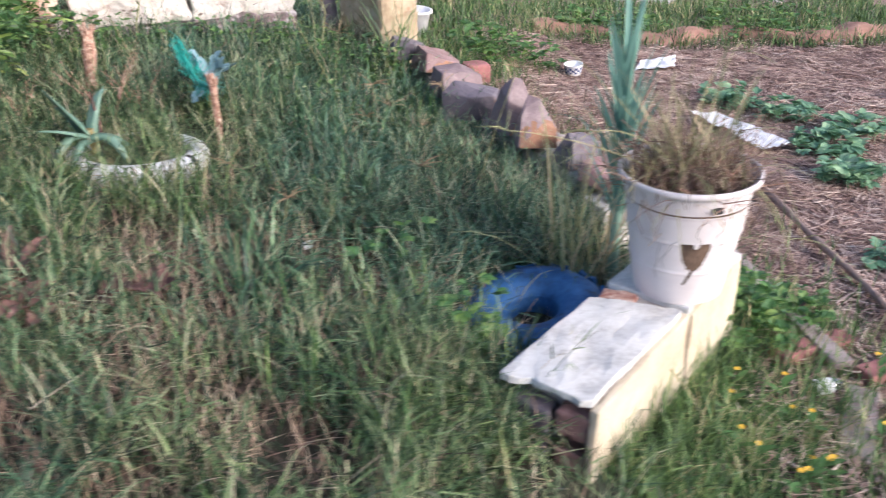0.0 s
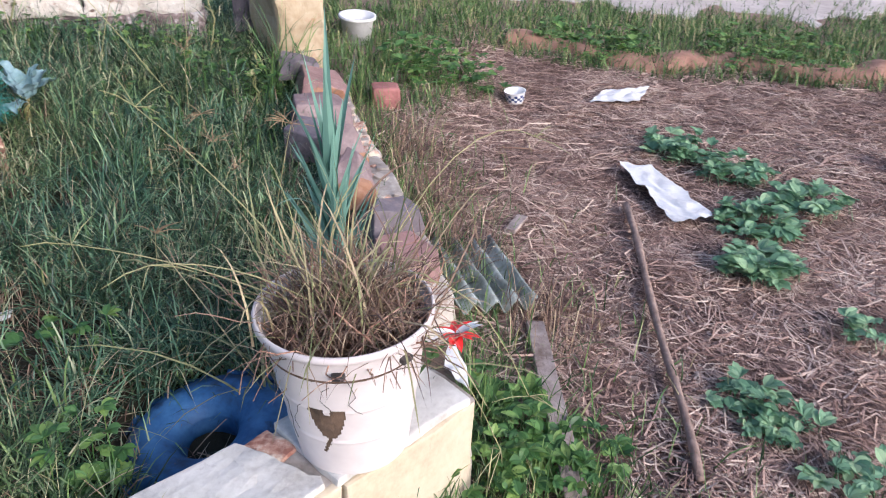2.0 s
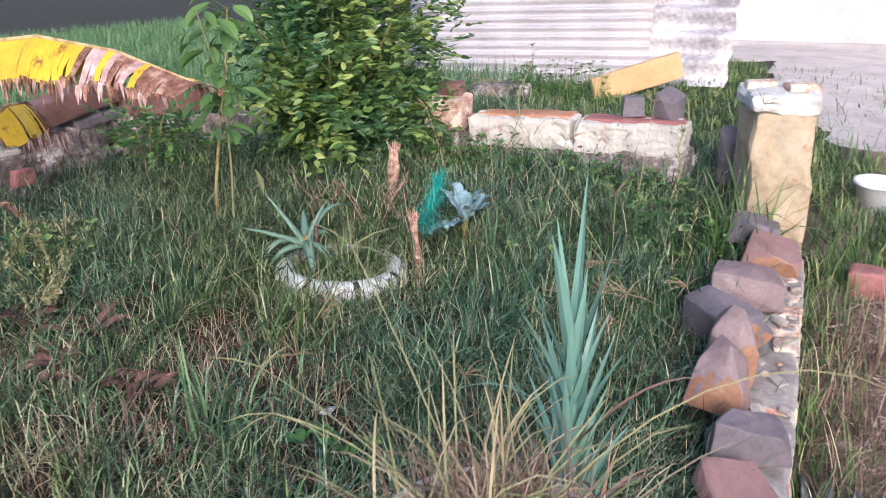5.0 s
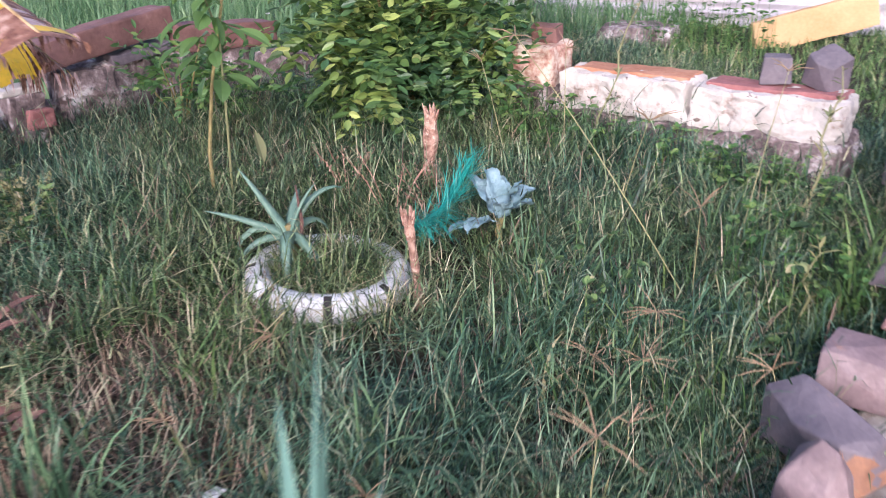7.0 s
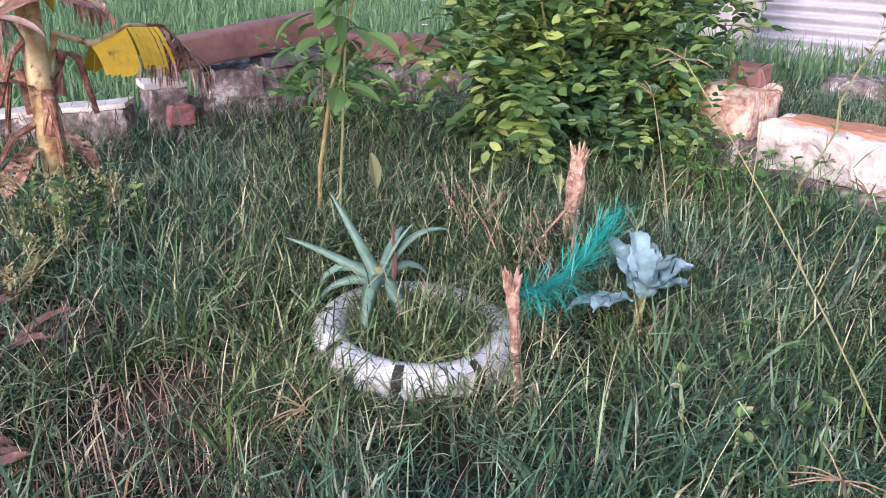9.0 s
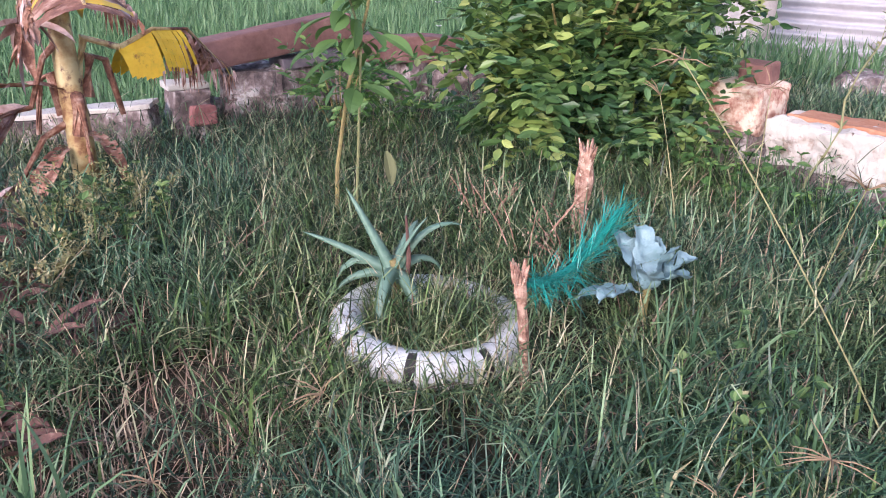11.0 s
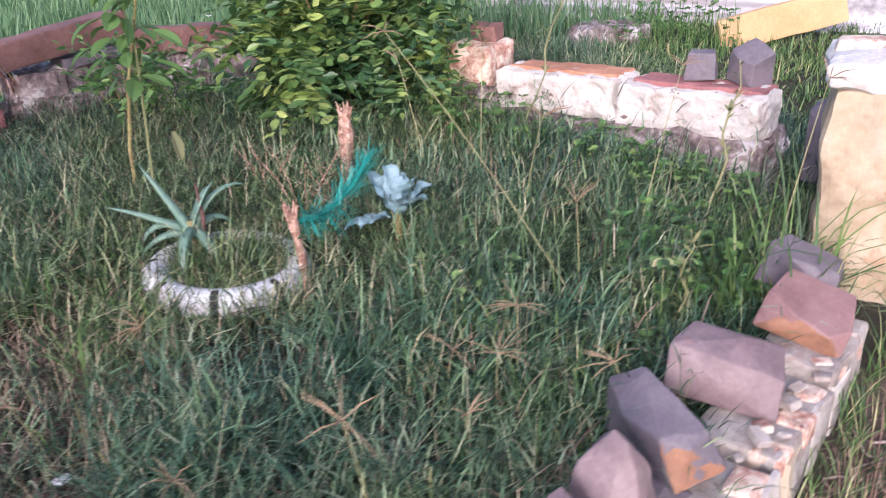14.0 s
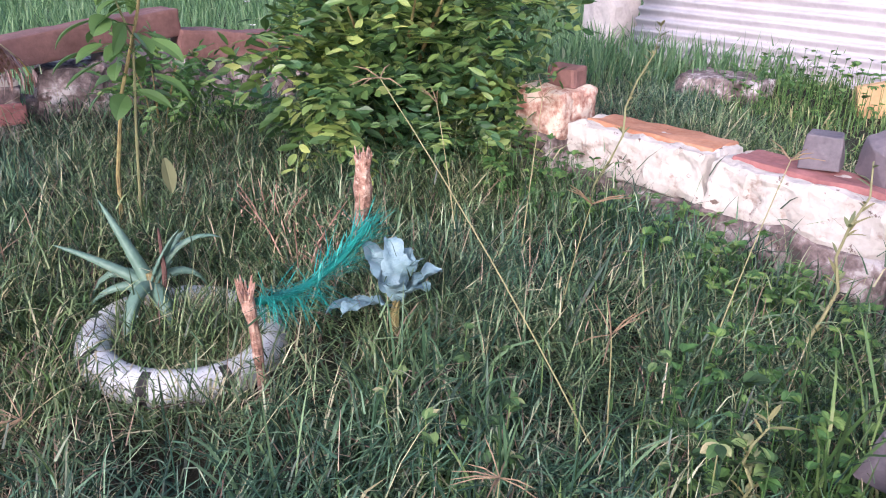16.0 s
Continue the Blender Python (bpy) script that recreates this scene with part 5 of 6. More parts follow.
def plume_weed(c, h, seed):
    """An upright weed whose stems carry clusters of tiny leaves and seeds towards their tips."""
    t = thing("plume_weed", (c[0], c[1], gz(*c)), "upright weed with yellowish tan leafy seed plumes", "weed", "plume weeds")
    g = random.Random(seed)
    for k in range(9):
        a = g.uniform(0, math.tau)
        b = Vector((c[0] + g.gauss(0, 0.02), c[1] + g.gauss(0, 0.02), gz(*c)))
        e = b + Vector((math.cos(a) * h * 0.45, math.sin(a) * h * 0.45, h * g.uniform(0.6, 1.0)))
        mid = b.lerp(e, 0.5) + Vector((0, 0, 0.03))
        part("branch", tube([b, mid, e], [0.0028, 0.002, 0.001], 5), M_RUNNER, t)
        bm = bmesh.new()
        for j in range(34):
            u = g.uniform(0.25, 1.0)
            q = (b.lerp(mid, u * 2) if u < 0.5 else mid.lerp(e, u * 2 - 1)) + Vector((g.gauss(0, 0.008), g.gauss(0, 0.008), g.gauss(0, 0.008)))
            strip_leaf(bm, q, (g.gauss(0, 1), g.gauss(0, 1), g.gauss(0.5, 0.5)), g.uniform(0.012, 0.035) * (1.3 - 0.7 * u), 0.009 * (1.3 - 0.6 * u), 0.4, 3, 0.2, shape=ovate)
        part("plume", bm, M_PLUME, t)["kind"] = "stuff"


for k, (c, h) in enumerate((((-1.60, 1.44), 0.30), ((-1.57, 1.66), 0.30), ((-1.40, 1.58), 0.26), ((-1.75, 1.56), 0.32), ((-1.25, 1.50), 0.22), ((-1.82, 1.72), 0.26))):
    plume_weed(c, h, 300 + k)


# ---- broken wall behind the plot ----


def rear_wall():
    t = thing("rear_wall", (-2.95, 2.0, gz(-2.95, 2.0)), "collapsed rubble wall with lichen-stained mortar", "wall")
    part("rubble", rough_box((0.50, 0.22, 0.40), turned(-2.93, 2.10, 0.63, 115), 11, 0.045, 6, 2.0, 0.05), M_RUBBLE, t, "pinkish grey rock spotted with lichen")
    part("rubble", rough_box((0.55, 0.24, 0.44), turned(-3.18, 2.62, 0.63, 112), 9, 0.045, 6, 4.0, 0.05), M_RUBBLE, t)
    part("rubble", rough_box((0.9, 0.24, 0.36), turned(-3.05, 3.35, 0.60, 80), 9, 0.045, 6, 6.0, 0.05), M_RUBBLE, t)
    g = random.Random(61)
    for i in range(14):
        s = i / 14
        x, y = -2.83 - 0.45 * s + g.uniform(-0.02, 0.03), 1.86 + 1.0 * s
        b = rough_box((g.uniform(0.09, 0.24), 0.10, g.uniform(0.06, 0.13)), turned(x + 0.03, y, g.uniform(0.58, 0.80), 114 + g.uniform(-14, 14), g.uniform(-10, 10), g.uniform(-14, 14)), 5, 0.024, 10, i * 1.7, 0.025)
        part("rubble_stone", b, (M_RUBBLE, M_STONE, M_RUBBLE)[i % 3], t)
    part("wall_end", rough_box((0.17, 0.16, 0.24), turned(-2.72, 1.74, 0.65, 112), 6, 0.018, 10, 5.0, 0.012), M_RUBBLE, t)
    part("brick", rough_box((0.11, 0.10, 0.09), turned(-2.66, 1.80, 0.66, 112), 4, 0.010, 12, 5.0, 0.012), M_REDTOP, t, "broken red brick")
    part("plaster_edge", rough_box((0.18, 0.15, 0.03), turned(-2.72, 1.73, 0.785, 112), 4, 0.006, 12, 9.0, 0.008), M_LIMEWASH, t, "white plaster edge")
    part("slate", rough_box((0.34, 0.15, 0.05), turned(-2.98, 2.28, 0.855, 116, 0, -5), 5, 0.012, 10, 6.0, 0.008), M_STONE_DARK, t)
    part("coping_stone", rough_box((0.62, 0.20, 0.13), turned(-3.20, 2.75, 0.87, 110, 0, 4), 6, 0.014, 9, 7.0, 0.015), M_BEAM, t, "red sandstone coping with pale lichen")


rear_wall()
solid("stone_beam", rough_box((0.86, 0.17, 0.125), turned(-2.90, 2.09, 0.945, 121, 0, -6.5), 9, 0.009, 8, 3.0, 0.012), M_BEAM, "long red-brown sandstone beam lying slanted on rubble", "beam")
solid("plastered_block", rough_box((0.60, 0.16, 0.17), turned(-2.66, 1.32, 0.60, 84, 0, -5), 7, 0.010, 10, 5.0, 0.015), M_RUBBLE, "fallen wall block with white plaster edge", "masonry")
solid("plastered_block", rough_box((0.59, 0.15, 0.022), turned(-2.66, 1.32, 0.695, 84, 0, -5), 6, 0.006, 10, 6.0, 0.005), M_LIMEWASH, "white plaster flake on a fallen wall block", "masonry")


# ---- beyond the plot ----
def corrugated(name, m, width, length, waves, amp, thick, material, label, category="roofing sheet", group=""):
    """A corrugated sheet: the waves run across x, the ridges along y."""
    bm = bmesh.new()
    n, k = waves * 10, 6
    top, low = [], []
    for i in range(n + 1):
        x = (i / n - 0.5) * width
        z = amp * math.cos(i / n * waves * math.tau)
        top.append([bm.verts.new(m @ Vector((x, (j / k - 0.5) * length, z + 0.004 * math.sin(j * 2.1 + i * 0.2)))) for j in range(k + 1)])
        low.append([bm.verts.new(m @ Vector((x, (j / k - 0.5) * length, z + 0.004 * math.sin(j * 2.1 + i * 0.2) - thick))) for j in range(k + 1)])
    for i in range(n):
        for j in range(k):
            bm.faces.new((top[i][j], top[i + 1][j], top[i + 1][j + 1], top[i][j + 1]))
            bm.faces.new((low[i][j], low[i][j + 1], low[i + 1][j + 1], low[i + 1][j]))
        bm.faces.new((top[i][0], low[i][0], low[i + 1][0], top[i + 1][0]))
        bm.faces.new((top[i][k], top[i + 1][k], low[i + 1][k], low[i][k]))
    for j in range(k):
        bm.faces.new((top[0][j], top[0][j + 1], low[0][j + 1], low[0][j]))
        bm.faces.new((top[n][j], low[n][j], low[n][j + 1], top[n][j + 1]))
    return solid(name, bm, material, label, category, group, smooth=True)


# sheets leaning on edge as a fence: the ridges run level
corrugated("corrugated_sheet", Matrix.Translation((-3.55, 6.20, 1.07)) @ pose(0, 0, 0, 0, 0, 24) @ pose(0, 0, 0, 70, 0, 0) @ pose(0, 0, 0, 0, 0, 90), 0.95, 2.3, 12, 0.022, 0.003, M_TIN, "whitened corrugated iron sheet standing as a fence", group="fence sheets")
corrugated("corrugated_sheet", Matrix.Translation((-2.35, 6.85, 0.98)) @ pose(0, 0, 0, 0, 0, 20) @ pose(0, 0, 0, 66, 0, 0) @ pose(0, 0, 0, 0, 0, 90), 0.85, 0.85, 4, 0.05, 0.006, M_OLDTIN, "grey stained roofing sheet standing beside the white one", group="fence sheets")
solid("concrete_plinth", rough_box((2.6, 0.20, 0.26), turned(-3.50, 6.12, 0.50, 24), 8, 0.02, 5, 1.0, 0.02), M_CONCRETE, "low pale concrete plinth under the sheets", "plinth")
solid("ochre_board", rough_box((0.74, 0.06, 0.20), turned(-2.22, 6.12, 0.735, 62, 0, -13), 6, 0.006, 6, 2.0, 0.01), M_YELLOW, "ochre painted board lying tilted behind the wall", "board")
solid("concrete_lump", rough_box((0.5, 0.4, 0.2), turned(-3.1, 5.5, 0.59, 40), 5, 0.03, 6, 4.0, 0.04), M_RUBBLE, "grey lump of concrete in the grass", "rubble")
solid("concrete_lump", rough_box((0.34, 0.3, 0.5), turned(-4.9, 5.6, 0.85, 15), 5, 0.03, 6, 7.0, 0.04), M_CONCRETE, "grey concrete post stub by the sheets", "rubble")


def dusty_edge(x):
    """y at which the bare dusty ground before the house begins."""
    return np.interp(x, [-2.4, -1.5, -0.9, 0.2, 0.8, 8], [8.2, 6.7, 5.9, 6.3, 7.2, 7.6]) + 0.18 * np.sin(np.asarray(x) * 5.3) + 0.1 * np.sin(np.asarray(x) * 13.1)


def path_slab():
    xs = np.linspace(-6, 8, 140)
    bm = bmesh.new()
    rows = []
    for x in xs:
        y = float(dusty_edge(x))
        rows.append([bm.verts.new((x, y + (12.0 - y) * k / 24, gz(x, y + (12.0 - y) * k / 24) + (0.012 if k else -0.01))) for k in range(25)])
    for a, b in zip(rows, rows[1:]):
        for j in range(24):
            bm.faces.new((a[j], b[j], b[j + 1], a[j + 1]))
    solid("pavement", bm, M_CONCRETE, "pale dusty bare ground before the house", "pavement", kind="structure")


path_slab()


def house_wall():
    t = thing("house", (-1.0, 9.95, 0.4), "pale stained wall of a house behind the garden", "house", kind="structure")
    part("wall", rough_box((16, 0.3, 4.0), turned(-1.0, 9.95, 2.2, 4), 4, 0.01, 2, 1.0, 0.01), M_HOUSE, t)
    part("plinth", rough_box((16, 0.4, 0.45), turned(-1.0, 9.85, 0.5, 4), 4, 0.02, 2, 3.0, 0.02), M_CONCRETE, t)


house_wall()

# ---- things lying in the yard ----
corrugated("roof_fragment", Matrix.Translation((1.03, 2.81, 0.115)) @ pose(0, 0, 0, 3, 0, 0) @ pose(0, 0, 0, 0, 8, 28), 0.30, 0.44, 4, 0.024, 0.007, M_FIBRO, "broken piece of grey corrugated fibre cement by the wall")


def lying(name, a, b, w, h, material, label, category, group="", cuts=5, amount=0.004, lift=0.0):
    """A long flat thing between two points on the ground."""
    pa, pb = Vector((a[0], a[1], gz(*a))), Vector((b[0], b[1], gz(*b)))
    d = pb - pa
    yaw, tilt = math.degrees(math.atan2(d.y, d.x)), -math.degrees(math.asin(d.z / d.length))
    c = (pa + pb) / 2 + Vector((0, 0, h / 2 + lift))
    return solid(name, rough_box((d.length, w, h), turned(*c, yaw, 0, tilt), cuts, amount, 9, a[0] + b[1], min(w, h) * 0.18), material, label, category, group)


lying("plank", (1.44, 1.69), (1.265, 2.60), 0.062, 0.026, M_PLANK, "narrow weathered grey plank on the ground", "plank", lift=0.03)
lying("board_piece", (1.30, 1.30), (1.465, 1.60), 0.085, 0.016, M_PLANK, "short grey board with rotted ends", "board", lift=0.012)
lying("wood_chip", (1.13, 3.19), (1.175, 3.33), 0.05, 0.02, M_PLANK, "small grey wood offcut on straw", "wood", lift=0.02)
lying("red_brick_bar", (1.25, 1.74), (1.53, 1.87), 0.07, 0.05, M_REDTOP, "broken red brick bar half buried in straw", "brick", "broken red bricks", lift=-0.008, amount=0.006)
lying("red_brick_bar", (1.485, 1.66), (1.80, 1.785), 0.07, 0.05, M_REDTOP, "broken red brick bar half buried in straw", "brick", "broken red bricks", lift=-0.008, amount=0.006)
solid("half_brick", rough_box((0.14, 0.12, 0.13), turned(0.41, 4.20, gz(0.41, 4.2) + 0.045, 20), 4, 0.010, 12, 3.0, 0.015), M_REDTOP, "red half brick standing in the grass", "brick")


def pole():
    a, b = Vector((1.74, 1.99, gz(1.74, 1.99) + 0.04)), Vector((1.613, 3.56, gz(1.613, 3.56) + 0.05))
    bm = tube([a.lerp(b, i / 14) + Vector((0.005 * math.sin(i * 0.7), 0, 0.003 * math.sin(i * 1.1))) for i in range(15)], [0.013 + 0.002 * math.sin(i * 1.9) + 0.003 * i / 14 for i in range(15)], 10)
    solid("pole", bm, M_POLE, "long thin weathered wooden pole on straw", "pole", smooth=True)


pole()
for i, (a, b, r) in enumerate((((1.36, 2.76), (1.60, 2.72), 0.008), ((1.52, 2.24), (1.74, 2.13), 0.006), ((1.0, 4.0), (1.28, 4.12), 0.005))):
    pa, pb = Vector((*a, gz(*a) + 0.015)), Vector((*b, gz(*b) + 0.015))
    bm = tube([pa.lerp(pb, k / 6) + Vector((0, 0.006 * math.sin(k * 2 + i), 0.004 * math.sin(k))) for k in range(7)], [r, r * 1.1, r, r * 1.05, r * 0.9, r * 0.9, r * 0.6], 7)
    solid("stick", bm, M_DRY, "pale broken stick lying on straw", "stick", "loose sticks")


def bottle():
    p = Vector((1.356, 1.60, gz(1.356, 1.60) + 0.03))
    t = thing("bottle", p, "small clear glass bottle with a pale green label", "bottle")
    m = Matrix.Translation(p) @ pose(0, 0, 0, 0, 90, 12) @ Matrix.Translation((0, 0, -0.06))
    part("glass_body", lathe([(0.0, 0.0), (0.021, 0.001), (0.024, 0.006), (0.024, 0.075), (0.018, 0.092), (0.010, 0.10), (0.010, 0.118), (0.008, 0.118), (0.008, 0.10), (0.016, 0.09), (0.022, 0.074), (0.022, 0.006), (0.0, 0.004)], m, 28), M_GLASS, t, smooth=True)
    part("label", lathe([(0.0246, 0.012), (0.0246, 0.066)], m, 28), M_CLOTH, t, "pale paper label")
    part("print_bar", lathe([(0.025, 0.024), (0.025, 0.036)], m, 28, lambda k, i: k > 20), M_FRESH, t, "green printed bar")


bottle()


def sack(name, corners, label, seed, lift=0.06):
    """A crumpled sheet of woven plastic lying on the ground."""
    a, b, c, d = (Vector((*q, gz(*q) + lift)) for q in corners)
    bm = bmesh.new()
    n = 22
    g = [[None] * (n + 1) for _ in range(n + 1)]
    low = [[None] * (n + 1) for _ in range(n + 1)]
    for i in range(n + 1):
        for j in range(n + 1):
            p = a.lerp(b, i / n).lerp(d.lerp(c, i / n), j / n)
            q = Vector((p.x * 9 + seed, p.y * 9, seed))
            p = p + Vector((0.02 * noise.noise(q * 1.3), 0.02 * noise.noise(q * 1.3 + Vector((7, 0, 0))), 0.022 * abs(noise.noise(q)) + 0.01 * noise.noise(q * 3)))
            g[i][j] = bm.verts.new(p)
            low[i][j] = bm.verts.new(p - Vector((0, 0, 0.003)))
    for i in range(n):
        for j in range(n):
            bm.faces.new((g[i][j], g[i + 1][j], g[i + 1][j + 1], g[i][j + 1]))
            bm.faces.new((low[i][j], low[i][j + 1], low[i + 1][j + 1], low[i + 1][j]))
    return solid(name, bm, M_CLOTH, label, "plastic sheet", "plastic litter", smooth=True)


sack("plastic_sheet", ((1.60, 3.99), (1.75, 4.02), (1.98, 3.52), (1.80, 3.42)), "crumpled white plastic sheet on straw beside weeds", 1.0)
sack("plastic_sheet", ((1.46, 4.82), (1.56, 5.06), (1.82, 5.18), (1.74, 4.92)), "torn white plastic sack lying in the far yard", 4.0, 0.04)
sack("plastic_scrap", ((1.06, 2.03), (1.10, 1.94), (1.13, 1.86), (1.05, 1.92)), "small white paper scrap on the wall stub", 9.0, 0.32)


def cup():
    p = Vector((1.043, 4.69, gz(1.043, 4.69) + 0.012))
    t = thing("cup", p, "small white bowl with a dark blue check pattern", "bowl")
    m = Matrix.Translation(p) @ pose(0, 0, 0, 4, -3, 0)
    part("bowl", lathe([(0.0, 0.0), (0.042, 0.0), (0.052, 0.03), (0.060, 0.072), (0.062, 0.074), (0.056, 0.072), (0.048, 0.03), (0.03, 0.01), (0.0, 0.008)], m, 40), M_WHITE, t, smooth=True)
    part("check_pattern", lathe([(0.0497, 0.02), (0.0532, 0.032), (0.0564, 0.046), (0.0592, 0.06)], m, 40, lambda k, i: (k // 2 + i) % 2 == 0), M_BLUE, t, "dark blue checks")


cup()


def pot():
    p = Vector((0.03, 5.12, gz(0.03, 5.12) - 0.005))
    t = thing("white_tub", p, "white plastic tub standing in grass", "tub")
    m = Matrix.Translation(p) @ pose(0, 0, 0, 3, 4, 0)
    part("tub_body", lathe([(0.0, 0.0), (0.08, 0.0), (0.10, 0.155), (0.108, 0.16), (0.108, 0.15), (0.114, 0.15), (0.114, 0.168), (0.098, 0.168), (0.077, 0.01), (0.0, 0.008)], m, 44), M_CLOTH, t, smooth=True)
    part("tub_soil", lathe([(0.0, 0.10), (0.088, 0.098)], m, 30), M_SOIL, t)


pot()


def toy():
    p = Vector((2.98, 4.22, gz(2.98, 4.22)))
    t = thing("orange_crate", p, "bright orange plastic crate piece on the yard", "crate")
    c = p + Vector((0.06, 0, 0.09))
    part("crate_wall", rough_box((0.20, 0.03, 0.18), turned(*c, 25), 3, 0.003, 9, 1.0, 0.006), M_ORANGE, t)
    part("crate_base", rough_box((0.20, 0.18, 0.02), turned(p.x + 0.09, p.y + 0.08, p.z + 0.02, 25), 3, 0.003, 9, 2.0, 0.005), M_ORANGE, t)


toy()


def earth_bank():
    """The far edge of the yard: a low crumbling step of red earth."""
    bm = bmesh.new()
    rows = []
    for i in range(60):
        x = 0.9 + i * 0.06
        y = 5.74 + 0.10 * math.sin(i * 0.31) + 0.05 * noise.noise(Vector((i * 0.4, 0, 0)))
        h = 0.07 + 0.05 * noise.noise(Vector((i * 0.23, 5, 0)))
        rows.append([bm.verts.new((x + 0.02 * noise.noise(Vector((i, j, 3))), y + dy + 0.02 * noise.noise(Vector((i * 0.9, j * 2.0, 1))), gz(x, y + dy) + h * k)) for j, (dy, k) in enumerate(((-0.10, -0.3), (-0.04, 0.5), (0.0, 0.95), (0.08, 1.05), (0.25, 0.7), (0.5, -0.2)))])
    for a, b in zip(rows, rows[1:]):
        for j in range(5):
            bm.faces.new((a[j], b[j], b[j + 1], a[j + 1]))
    solid("earth_bank", bm, M_EARTH, "low crumbling step of red earth at the yard's edge", "earth", kind="structure", smooth=True)


earth_bank()


def weed(name, c, n, r, leaf, h, label, seed, material=None):
    """A low sprawling weed: lobed leaves on thin stalks."""
    t = thing(name, (c[0], c[1], gz(*c)), label, "weed", "broad-leaved weeds")
    g = random.Random(seed)
    for k in range(5):
        bm = bmesh.new()
        for i in range(n // 5):
            a, d = g.uniform(0, math.tau), r * math.sqrt(g.random())
            x, y = c[0] + d * math.cos(a), c[1] + d * math.sin(a) * 0.75
            z = gz(x, y)
            top = Vector((x, y, z + h * g.uniform(0.25, 1.4)))
            tube([Vector((x + g.uniform(-0.03, 0.03), y + g.uniform(-0.03, 0.03), z)), top], [0.0018, 0.0012], 4, bm, False)
            b0, tip_up, size = g.uniform(0, math.tau), g.uniform(-0.2, 0.7), g.uniform(0.6, 1.25)
            for j in range(5):
                b = b0 + (j - 2) * 0.62
                strip_leaf(bm, top, (math.cos(b), math.sin(b), tip_up + g.gauss(0, 0.12)), leaf * size * (1.0 - 0.14 * abs(j - 2)), leaf * size * 0.5, 0.8, 4, 0.25, shape=ovate, roll=g.gauss(0, 0.25))
        part("foliage", bm, material or M_WEED, t)


weed("weed", (1.92, 4.27), 45, 0.17, 0.075, 0.07, "low bluish green lobed weed beside the plastic sheet", 401, M_YARDWEED)
weed("weed", (2.16, 4.05), 45, 0.17, 0.075, 0.07, "low bluish green lobed weed beside the plastic sheet", 402, M_YARDWEED)
weed("weed", (2.16, 3.52), 45, 0.17, 0.075, 0.07, "low bluish green lobed weed spreading over straw", 403, M_YARDWEED)
weed("weed", (2.43, 3.74), 45, 0.17, 0.075, 0.07, "low bluish green lobed weed spreading over straw", 404, M_YARDWEED)
weed("weed", (2.09, 3.15), 45, 0.17, 0.075, 0.07, "low bluish green lobed weed spreading over straw", 405, M_YARDWEED)
weed("weed", (2.41, 2.79), 22, 0.12, 0.055, 0.05, "sparse round-leaved weed on straw", 406, M_YARDWEED)
weed("weed", (2.00, 2.23), 22, 0.12, 0.055, 0.05, "sparse round-leaved weed on straw", 407, M_YARDWEED)
weed("weed", (2.14, 2.08), 22, 0.12, 0.055, 0.05, "sparse round-leaved weed on straw", 408, M_YARDWEED)
weed("weed", (1.90, 2.38), 22, 0.12, 0.055, 0.05, "sparse round-leaved weed on straw", 409, M_YARDWEED)
weed("weed", (1.24, 2.01), 40, 0.13, 0.045, 0.09, "leafy green weed between the wall stub and the plank", 421)
weed("weed", (1.34, 1.90), 40, 0.13, 0.045, 0.09, "leafy green weed between the wall stub and the plank", 422)
weed("weed", (1.17, 1.81), 40, 0.13, 0.045, 0.09, "leafy green weed between the wall stub and the plank", 423)
weed("weed", (1.42, 2.05), 20, 0.12, 0.05, 0.05, "round-leaved weed growing over the plank", 5)
weed("weed", (1.20, 2.20), 26, 0.11, 0.055, 0.06, "round-leaved weed beside the wall stub", 6)
weed("weed", (0.34, 1.52), 28, 0.10, 0.05, 0.17, "bright green vine leaves over the blue tyre", 7)
weed("weed", (0.08, 1.85), 14, 0.12, 0.05, 0.2, "bright green weed in the long grass", 8)
weed("weed", (0.62, 4.75), 130, 0.36, 0.06, 0.14, "leafy green weeds beside the garden wall", 9)
weed("weed", (1.5, 5.95), 110, 0.42, 0.06, 0.12, "leafy green weeds at the yard's far edge", 10)
weed("weed", (2.7, 6.0), 110, 0.5, 0.06, 0.14, "leafy green weeds at the yard's far edge", 11)
weed("weed", (-0.55, 4.05), 120, 0.34, 0.036, 0.15, "leafy green weeds in front of the back wall", 12)
weed("weed", (-1.45, 3.75), 120, 0.30, 0.036, 0.18, "leafy green weeds in front of the back wall", 13)
weed("weed", (-1.05, 3.98), 90, 0.24, 0.036, 0.15, "leafy green weeds in front of the back wall", 18)
weed("weed", (-0.72, 4.10), 80, 0.20, 0.036, 0.16, "leafy green weeds in front of the back wall", 19)
weed("weed", (-0.35, 3.1), 40, 0.2, 0.032, 0.2, "pale green leafy weed in the long grass", 20, M_FRESH)
weed("weed", (-0.2, 3.75), 80, 0.26, 0.034, 0.18, "pale green leafy weed in the long grass", 21)
weed("weed", (-1.55, 1.62), 90, 0.26, 0.034, 0.20, "yellowish leafy weeds near the banana plant", 14, M_FRESH)


